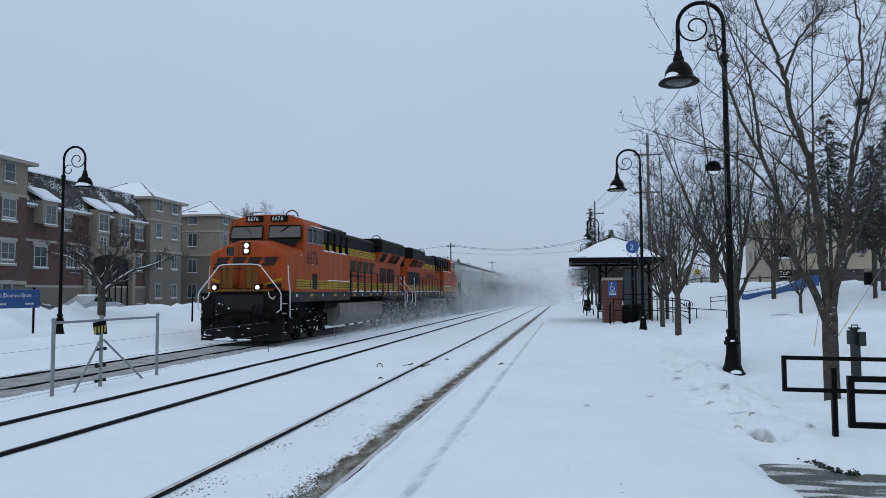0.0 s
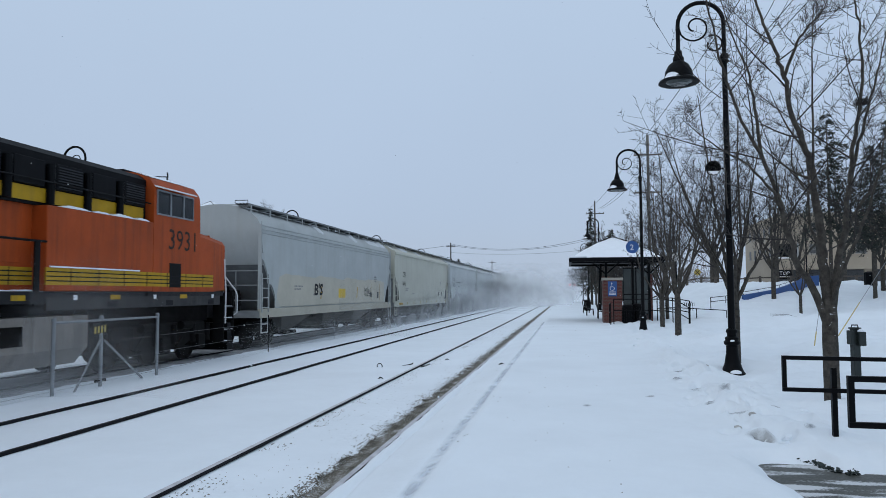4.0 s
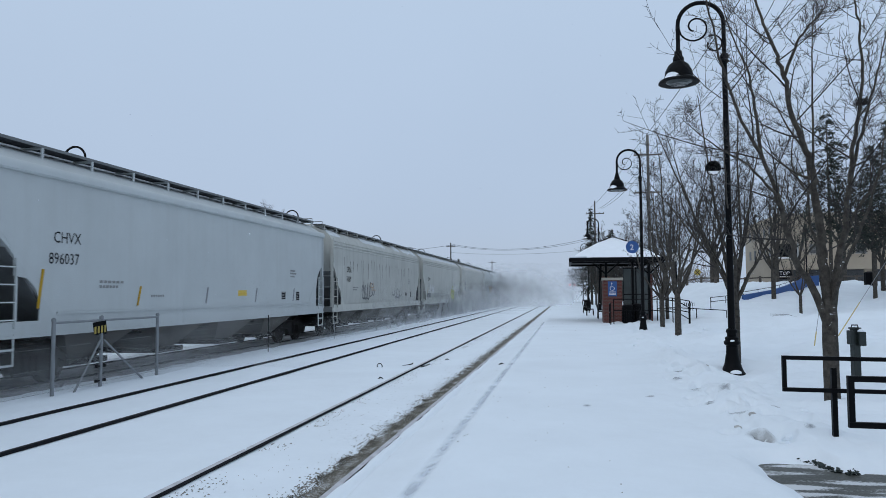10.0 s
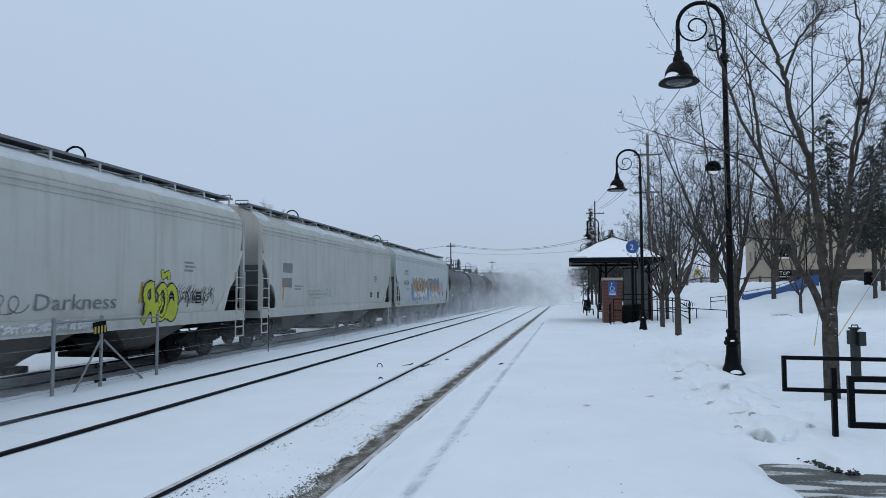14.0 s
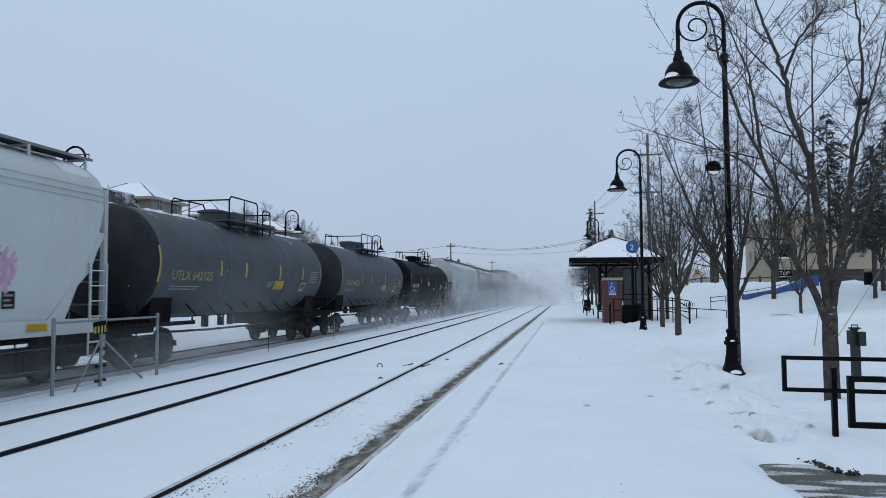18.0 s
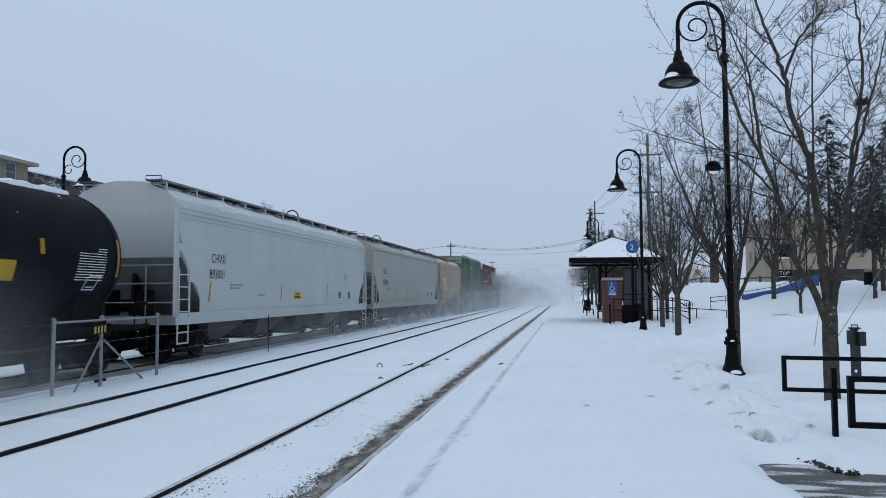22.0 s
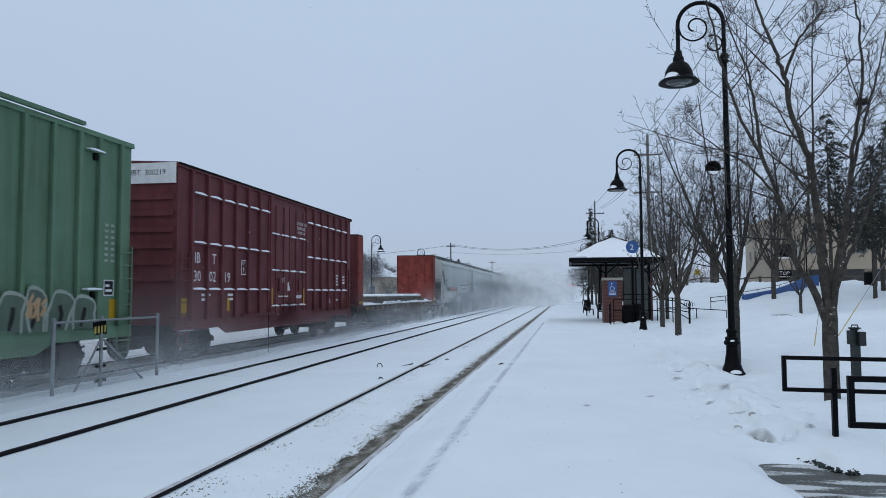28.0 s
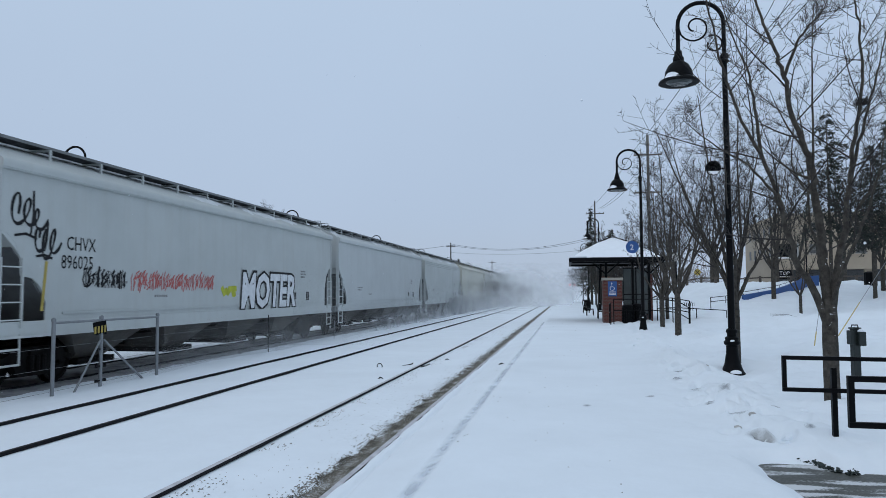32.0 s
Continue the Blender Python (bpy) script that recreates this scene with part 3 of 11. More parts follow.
def strokes(kind, y, z, w, h):
    """The strokes of one mark that looks hand-drawn but is no letter."""
    cy, cz = y + w / 2, z + h / 2
    flip = lambda sts: [[(2 * cy - u, v) for u, v in st] for st in sts]
    return flip(([arc(cy, cz, w * 0.42, h * 0.46, 40, 330), [(cy, cz), (y + w * 0.95, z + h * 0.1)]],
            [[(y + w * 0.1, z), (y + w * 0.18, z + h)], arc(y + w * 0.3, z + h * 0.7, w * 0.45, h * 0.28, 90, -110), [(y + w * 0.3, cz), (y + w * 0.95, z)]],
            [[(y, z + h * 0.9), (y + w * 0.25, z + h * 0.05), (cy, z + h * 0.75), (y + w * 0.75, z), (y + w, z + h)]],
            [arc(cy, z + h * 0.72, w * 0.36, h * 0.26, 20, 250), arc(cy, z + h * 0.25, w * 0.4, h * 0.25, 110, -170)],
            [[(y, z + h), (y + w * 0.95, z + h * 0.93)], [(cy, z + h * 0.97), (cy - w * 0.08, z), (cy - w * 0.35, z + h * 0.12)]],
            [[(y + w * 0.1, z), (y + w * 0.1, z + h * 0.9), (y + w * 0.85, z + h * 0.1), (y + w * 0.9, z + h)]],
            [arc(y + w * 0.3, cz, w * 0.28, h * 0.42, 0, 360, 12), arc(y + w * 0.65, z + h * 0.3, w * 0.35, h * 0.5, 200, -60)])[kind])


def piece(c, x, y0, y1, z0, z1, fills, line, seed, n=5, label="large spray-painted piece", low=None, kinds=range(7)):
    """Swollen overlapping strokes with dark outlines and several fill colours; they spell nothing."""
    rnd = random.Random(seed)
    wd, h = (y1 - y0) / n, z1 - z0
    r = min(wd, h) * 0.165
    for i in range(n):
        lean, kind = rnd.uniform(-0.15, 0.15), kinds[rnd.randrange(len(kinds))]
        base = [[(u + lean * (v - z0), v) for u, v in st] for st in strokes(kind, y0 + wd * i + r * 0.5, z0 + r * 1.5 + h * rnd.uniform(0, 0.05), wd * 1.25 - r, h - 3 * r)]
        if n > 2:
            base += [[(u - lean * (v - z0), z0 + z1 - v) for u, v in st] for st in strokes((kind + 3) % 7, y0 + wd * (i + 0.25), z0 + h * rnd.uniform(0.2, 0.45), wd * 0.6, h * 0.4)][:1]
        fine = []
        for st in base:
            q = []
            for p_, e in zip(st, st[1:]):
                q += [(p_[0] + (e[0] - p_[0]) * k / 4, p_[1] + (e[1] - p_[1]) * k / 4) for k in range(4)]
            fine.append(q + [st[-1]])
        layers = [(0.0008, r * 1.42, line, fine), (0.0022, r, fills[i % len(fills)], fine)]
        if low:
            lower = [[q for q in st if q[1] < z0 + h * rnd.uniform(0.40, 0.5)] for st in fine]
            layers.append((0.0034, r * 0.98, low, [st for st in lower if len(st) > 1]))
        layers.append((0.0046, r * 0.16, line if i % 2 else fills[(i + 1) % len(fills)], [st[len(st) // 4:] for st in fine]))
        for dx, rr, m, sts in layers:
            bm = BM()
            for k, st in enumerate(sts):
                ribbon(bm, x + dx + 0.0002 * k + 0.00035 * (i % 3), [(u + (r * 0.35 if rr < r * 0.5 else 0), v) for u, v in st], rr, 0.10)
            if not bm.faces:
                continue
            bmesh.ops.recalc_face_normals(bm, faces=bm.faces)
            part("graffiti", bm, m, c, label)
# ---------------------------------------------------------------- train: tank cars
def tank_car(front, rear, colour, mark, mark_mat, label, r=1.5, zc=2.62):
    c = rail_car("tank_car", front - 0.72, rear + 0.72, label, "tank car", "tank cars")
    a = (rear - front) / 2
    e = a + 0.72
    paint = M_CAR[colour]
    n = 40
    bm = BM()
    prof = [(-a, 0.05), (-a + 0.05, 0.55), (-a + 0.16, 0.98), (-a + 0.33, 1.28), (-a + 0.53, 1.45), (-a + 0.74, 1.5)]
    prof += [(y, 1.5) for y in np.linspace(-a + 2, a - 2, 6)] + [(-y, q) for y, q in prof[::-1]]
    rings = [[bm.verts.new((q * r / 1.5 * math.cos(2 * math.pi * i / n), y, zc + q * r / 1.5 * math.sin(2 * math.pi * i / n))) for i in range(n)] for y, q in prof]
    for p_, q_ in zip(rings[5:-5], rings[6:-5]):
        ring_between(bm, p_, q_)
    bmesh.ops.recalc_face_normals(bm, faces=bm.faces)
    for v in [v for v in bm.verts if not v.link_faces]:
        bm.verts.remove(v)
    smooth(part("tank", bm, paint, c))
    for part_ in (prof[:6], prof[-6:]):
        bm = BM()
        rings = [[bm.verts.new((q * r / 1.5 * math.cos(2 * math.pi * i / n), y, zc + q * r / 1.5 * math.sin(2 * math.pi * i / n))) for i in range(n)] for y, q in part_]
        for p_, q_ in zip(rings, rings[1:]):
            ring_between(bm, p_, q_)
        bm.faces.new(rings[0] if part_[0][1] < 0.5 else rings[-1])
        bmesh.ops.recalc_face_normals(bm, faces=bm.faces)
        smooth(part("tank_head", bm, M_HEAD if colour != "tankblack" else paint, c, "dark domed tank end"))
    # weld bands
    for y in (-a + 0.78, -a / 3, a / 3, a - 0.78):
        bm = BM()
        rs = [[bm.verts.new(((r + q) * math.cos(2 * math.pi * i / n), y + d, zc + (r + q) * math.sin(2 * math.pi * i / n))) for i in range(n)] for d, q in ((-0.04, 0.0), (-0.03, 0.012), (0.03, 0.012), (0.04, 0.0))]
        for p_, q_ in zip(rs, rs[1:]):
            ring_between(bm, p_, q_)
        part("weld_band", bm, paint, c)
    for s in (-1, 1):
        bm = BM()
        for sx in (-1, 1):
            prism(bm, [(sx * 0.25, 1.0), (sx * 1.15, 1.0), (sx * 1.22, 2.0), (sx * 0.6, 1.35)], "y", s * (a - 1.3) - 0.5, s * (a - 1.3) + 0.5)
        box(bm, -0.4, 0.4, min(s * (a - 2.3), s * e), max(s * (a - 2.3), s * e), 0.78, 1.1)
        part("saddle", bm, M_UNDER, c)
        bm = bx(-1.45, 1.45, s * (e - 0.15) - 0.12, s * (e - 0.15) + 0.12, 0.98, 1.08)
        for sx in (-1, 1):
            box(bm, sx * 1.38 - 0.06, sx * 1.38 + 0.06, min(s * (a - 2.6), s * e), max(s * (a - 2.6), s * e), 1.0, 1.1)
            rod(bm, (sx * 1.4, s * (e - 0.1), 1.1), (sx * 1.4, s * (e - 0.1), 1.62), 0.02, n=5)
            rod(bm, (sx * 1.4, s * (e - 0.6), 1.1), (sx * 1.4, s * (e - 0.6), 1.62), 0.02, n=5)
            rod(bm, (sx * 1.4, s * (e - 0.6), 1.62), (sx * 1.4, s * (e - 0.1), 1.62), 0.02, n=5)
            for z in (0.5, 0.75):
                rod(bm, (sx * 1.42, s * (e - 0.1), z), (sx * 1.42, s * (e - 0.55), z), 0.022, n=5)
            for y in (0.1, 0.55):
                rod(bm, (sx * 1.42, s * (e - y), 0.5), (sx * 1.42, s * (e - y), 1.05), 0.02, n=5)
        rod(bm, (-1.4, s * (e - 0.1), 1.58), (1.4, s * (e - 0.1), 1.58), 0.02, n=5)
        part("end_platform", bm, M_UNDER, c)
    # grab rail along the tank's side, low down
    for sx in (-1, 1):
        bm = pipe(BM(), [(sx * 1.46, -a + 2.4, 1.22), (sx * 1.46, a - 2.4, 1.22)], 0.02, 6)
        for k in range(8):
            y = -a + 2.6 + k * (2 * a - 5.2) / 7
            rod(bm, (sx * 1.46, y, 1.22), (sx * 1.15, y, 1.55), 0.016, n=5)
        part("grab_rail", bm, M_UNDER, c)
    bm = BM()
    for y in (-0.9, 0.2, 0.9):
        rod(bm, (0, y, zc - r - 0.35), (0, y, zc - r + 0.1), 0.12, n=8)
    pipe(bm, [(0, -3.2, 0.72), (0.3, -1.2, 0.7), (0.3, 2.6, 0.7)], 0.035, 6)
    box(bm, -0.5, 0.3, 2.2, 3.0, 0.75, 1.1, 0.03)
    part("bottom_valve", bm, M_UNDER, c)
    # manway, housing and the railed platform on top
    zt = zc + r
    bm = lathe(BM(), [(0.42, 0), (0.42, 0.42), (0.50, 0.42), (0.50, 0.48), (0.2, 0.54)], 16, (0, -0.45, zt - 0.08))
    part("manway", bm, paint, c)
    bm = bx(-0.45, 0.45, 0.2, 1.1, zt - 0.1, zt + 0.45, 0.04)
    part("valve_housing", bm, paint, c)
    bm = BM()
    for sx in (-1, 1):
        box(bm, min(sx * 0.55, sx * 1.15), max(sx * 0.55, sx * 1.15), -1.5, 1.6, zt - 0.02, zt + 0.02)
    box(bm, -1.15, 1.15, 1.6, 2.2, zt - 0.02, zt + 0.02)
    part("platform", bm, M_HATCH, c)
    bm = BM()
    for sx in (-1, 1):
        x, h = sx * 0.98, 0.78
        pipe(bm, [(x, -1.3, zt - 0.3), (x, -1.3, zt + h - 0.12), (x, -1.18, zt + h), (x, 0.75, zt + h), (x, 0.87, zt + h - 0.12), (x, 0.87, zt - 0.3)], 0.026, 6)
        rod(bm, (x, -0.2, zt - 0.3), (x, -0.2, zt + h), 0.022, n=6)
        pipe(bm, [(x, 1.3, zt - 0.3), (x, 1.3, zt + 0.5), (x, 1.4, zt + 0.6), (x, 1.85, zt + 0.6), (x, 1.95, zt + 0.5), (x, 1.95, zt - 0.3)], 0.024, 6)
    rod(bm, (-0.98, -1.3, zt + 0.66), (0.98, -1.3, zt + 0.66), 0.024, n=6)
    rod(bm, (-0.98, 1.95, zt + 0.5), (0.98, 1.95, zt + 0.5), 0.024, n=6)
    part("platform_rail", bm, M_BLACK, c)
    truck(c, -e + 1.95)
    truck(c, e - 1.95)
    couplers(c, e)
    black = colour == "tankblack"
    wide = (1.97 if black else 2.2) / (0.35 * max(v.co.x for v in TEXT[mark].vertices))
    me_x = math.sqrt(r * r - 0.42 ** 2)
    ob = letters("lettering", mark, 0.35, mark_mat, c, on_side(me_x + 0.012, -a * (0.855 if black else 0.81), zc - 0.43), wide)
    for v in ob.data.vertices:
        v.co.z = math.sqrt(max(0.1, r * r - (0.43 - v.co.y) ** 2)) - me_x
    paint_y = M_YELLOW if black else M_FADEY
    spots = ((-a + 0.62, -0.43, 0.9), (a - 0.80, -0.43, 0.85), (-0.53 * a, -0.18, 0.42), (-0.235 * a, -0.02, 0.3), (0.19 * a, -0.21, 0.48), (0.6 * a, -0.02, 0.3)) if black else ((-a + 0.66, -0.5, 0.92), (a - 0.86, -0.5, 0.92), (-0.42 * a, -0.28, 0.45), (-0.17 * a, -0.32, 0.48), (0.24 * a, -0.31, 0.5), (0.57 * a, -0.3, 0.45))
    for y, z0, ln, mm in [(*q, paint_y) for q in spots]:
        bm = BM()
        for q in range(5):
            z_a, z_b = z0 + ln * q / 5, z0 + ln * (q + 1) / 5
            xa, xb = math.sqrt(r * r - z_a * z_a) + 0.006, math.sqrt(r * r - z_b * z_b) + 0.006
            bm.faces.new([bm.verts.new(v) for v in ((xa, y, zc + z_a), (xa, y + 0.12, zc + z_a), (xb, y + 0.12, zc + z_b), (xb, y, zc + z_b))])
        part("reflective_strip", bm, mm, c)
    bm = BM()
    words = random.Random(77)
    if black:
        # ruled data table near the end, in broken lines
        for k in range(13):
            zz = 0.16 - k * 0.056
            x = math.sqrt(r * r - zz * zz) + 0.012
            y = a - 2.05 + (0.62 if k < 2 else 0.0) - 0.006 * k
            while y < a - 1.15 - 0.006 * k:
                ln = min(words.uniform(0.06, 0.3), a - 1.13 - 0.006 * k - y)
                box(bm, x - 0.004, x, y, y + ln, zc + zz, zc + zz + 0.017)
                y += ln + words.uniform(0.012, 0.035)
    for y, z, ln, cnt in ((a * 0.69, 0.02, 1.0, 0 if black else 7), (-a * 0.80, -0.62, 1.6, 2), (a * 0.1, -0.45, 0.5, 3)):
        for k in range(cnt):
            zz = z - k * 0.07
            x = math.sqrt(r * r - zz * zz) + 0.012
            box(bm, x - 0.004, x, y, y + ln * (1 - 0.12 * (k % 3)), zc + zz, zc + zz + 0.028)
    part("stencilling", bm, M_TEXTW if colour == "tankblack" else M_BARS, c)
    for y, z, wd, ht, mm in (((-0.22 * a, -0.31, 0.8, 0.3, M_YELLOW), (0.45 * a, -0.55, 0.6, 0.38, M_YELLOW), ) if black else ((0.19 * a, -0.66, 0.85, 0.3, M_YELLOW), )):
        bm = BM()
        for q in range(4):
            za, zb_ = z + ht * q / 4, z + ht * (q + 1) / 4
            xa, xb = math.sqrt(r * r - za * za) + 0.008, math.sqrt(r * r - zb_ * zb_) + 0.008
            bm.faces.new([bm.verts.new(v) for v in ((xa, y, zc + za), (xa, y + wd, zc + za), (xb, y + wd, zc + zb_), (xb, y, zc + zb_))])
        part("placard", bm, mm, c)
    hold_y = 0.78 if black else 0.565
    # slanted placard holder: a thin pale frame
    bm = BM()
    def flank(u, v):
        g = -0.72 + 0.32 * v
        return (math.sqrt(r * r - g * g) + 0.01, hold_y * a + 0.40 * u + 0.12 * v, zc + g)
    for u0, u1, v0, v1 in ((0, 1, 0, 0.07), (0, 1, 0.93, 1), (0, 0.05, 0.07, 0.93), (0.95, 1, 0.07, 0.93), (0.2, 0.8, 0.18, 0.24)):
        bm.faces.new([bm.verts.new(flank(u, v)) for u, v in ((u0, v0), (u1, v0), (u1, v1), (u0, v1))])
    part("placard_holder", bm, M_TEXTW, c)
    # wind-blown snow: thin runs down the flank and a few packed lengths on top
    rnd = random.Random(int(front))
    bm = BM()
    for k in range(7):
        y, a0 = rnd.uniform(-a + 0.9, a - 1), rnd.uniform(0.25, 0.5)
        q0 = [(y + 0.06 * i * rnd.uniform(0.2, 1.6), a0 + 0.055 * i) for i in range(7)]
        wd = [0.006, 0.016, 0.02, 0.014, 0.018, 0.01, 0.004]
        lo = [bm.verts.new(((r + 0.006) * math.sin(g), u - wd[i], zc + (r + 0.006) * math.cos(g))) for i, (u, g) in enumerate(q0)]
        hi = [bm.verts.new(((r + 0.006) * math.sin(g), u + wd[i], zc + (r + 0.006) * math.cos(g))) for i, (u, g) in enumerate(q0)]
        for i in range(6):
            bm.faces.new((lo[i], lo[i + 1], hi[i + 1], hi[i]))
    for k in range(4):
        y = (-a + 1.5, -a + 3.0, a - 3.2, a - 2.2)[k]
        ln = rnd.uniform(0.7, 1.5)
        pipe(bm, [((r + 0.0) * math.sin(0.3 + 0.03 * math.sin(i * 2 + k)), y + ln * i / 7, zc + r * math.cos(0.3) - 0.01) for i in range(8)], [q * (1.7 if black else 1.0) for q in (0.01, 0.05, 0.075, 0.06, 0.08, 0.06, 0.05, 0.01)], 6)
    part("snow", bm, M_SNOWCAP, c, "thin wind-blown snow on the tank")["kind"] = "stuff"
    return c, a


# ---------------------------------------------------------------- train: boxcars
def boxcar(front, rear, colour, label, ledges, ribs, zt=5.2):
    c = rail_car("boxcar", front, rear, label, "boxcar", "boxcars")
    a = (rear - front) / 2
    w = 1.52
    paint = M_CAR[colour]
    part("body", bx(-w, w, -a + 0.05, a - 0.05, 1.0, zt - 0.12), paint, c)
    part("roof", prism(BM(), [(-w - 0.06, zt - 0.16), (w + 0.06, zt - 0.16), (w + 0.04, zt - 0.05), (0, zt + 0.03), (-w - 0.04, zt - 0.05)], "y", -a, a), paint if colour == "maroon" else M_CAR["green"], c)
    for sx in (-1, 1):
        bm = bx(min(sx * (w - 0.05), sx * (w + 0.05)), max(sx * (w - 0.05), sx * (w + 0.05)), -a, a, 0.86, 1.12)
        prism(bm, [(-a + 2.4, 0.9), (a - 2.4, 0.9), (a - 3.0, 0.66), (-a + 3.0, 0.66)], "x", min(sx * (w - 0.06), sx * (w - 0.02)), max(sx * (w - 0.06), sx * (w - 0.02)))
        part("side_sill", bm, paint, c)
        x0, x1 = sorted((sx * w, sx * (w + 0.095)))
        for y in ribs:
            part("side_post", bx(x0, x1, y * a - 0.05, y * a + 0.05, 1.1, zt - 0.16, 0.012), paint, c)
        for y0, y1, z in ledges:
            part("ledge", bx(x0, x1 - sx * 0.02 if sx > 0 else x1, y0 * a + 0.08, y1 * a - 0.08, z - 0.035, z), paint, c)
            bm = BM()
            prism(bm, [(y0 * a + 0.1, z), (y1 * a - 0.1, z), (y1 * a - 0.13, z + 0.022), (y0 * a * 0.4 + y1 * a * 0.6, z + 0.06), (y0 * a * 0.7 + y1 * a * 0.3, z + 0.05), (y0 * a + 0.14, z + 0.045)], "x", *sorted((sx * w, sx * (w + 0.085))))
            part("snow", bm, M_SNOWCAP, c)
        # pair of plug doors with rods and handles
        for d0, d1 in ((-0.24, -0.005), (0.005, 0.24)):
            door = part("door", bx(*sorted((sx * w, sx * (w + 0.045))), d0 * a, d1 * a, 1.12, zt - 0.35, 0.01), paint, c)
            bm = BM()
            for q in (0.3, 0.7):
                y = d0 * a + (d1 - d0) * a * q
                rod(bm, (sx * (w + 0.075), y, 1.15), (sx * (w + 0.075), y, zt - 0.45), 0.022, n=6)
            for z in (1.35, 2.3, 3.3, 4.4) if colour == "green" else (1.2,):
                box(bm, *sorted((sx * (w + 0.04), sx * (w + 0.075))), d0 * a + 0.08, d1 * a - 0.08, z, z + 0.05)
            part("locking_bar", bm, paint, door)
            box_bm = bx(*sorted((sx * (w + 0.05), sx * (w + 0.12))), (d0 + d1) / 2 * a - 0.12, (d0 + d1) / 2 * a + 0.12, 1.9, 2.35, 0.02)
            part("latch", box_bm, paint, door)
        bm = bx(*sorted((sx * (w + 0.02), sx * (w + 0.1))), -0.5 * a, 0.5 * a, 1.18, 1.12)
        part("door_track", bm, paint, c)
    for s in (-1, 1):
        bm = BM()
        for z in np.linspace(1.3, zt - 0.6, 9):
            box(bm, -w + 0.1, w - 0.1, s * (a - 0.05) - 0.05, s * (a - 0.05) + 0.05, z, z + 0.14)
        part("end_rib", bm, paint, c)
        for sx in (-1, 1):
            bm = rung_ladder(BM(), sx * (w + 0.09), s * (a - 0.1) if s < 0 else s * (a - 0.55), s * (a - 0.55) if s < 0 else s * (a - 0.1), 1.15, 2.9, 6)
            for z in (0.5, 0.78):
                rod(bm, (sx * (w + 0.05), s * (a - 0.1), z), (sx * (w + 0.05), s * (a - 0.55), z), 0.022, n=5)
            for y in (0.1, 0.55):
                rod(bm, (sx * (w + 0.05), s * (a - y), 0.5), (sx * (w + 0.05), s * (a - y), 1.1), 0.02, n=5)
            part("ladder", bm, paint, c)
    part("centre_sill", bx(-0.35, 0.35, -a, a, 0.75, 1.0), M_UNDER, c)
    for sx in (-1, 1):
        part("reflective_strip", bx(*sorted((sx * (w + 0.001), sx * (w + 0.006))), -a * 0.96, -a * 0.925, 1.25, 1.7), M_YELLOW, c)
        part("reflective_strip", bx(*sorted((sx * (w + 0.001), sx * (w + 0.006))), a * 0.90, a * 0.935, 1.25, 1.7), M_YELLOW, c)
        part("reflective_strip", bx(*sorted((sx * (w + 0.001), sx * (w + 0.006))), -a * 0.62, -a * 0.60, 1.3, 1.7), M_YELLOW, c)
    truck(c, -a + 2.0)
    truck(c, a - 2.0)
    couplers(c, a)
    return c, a, w


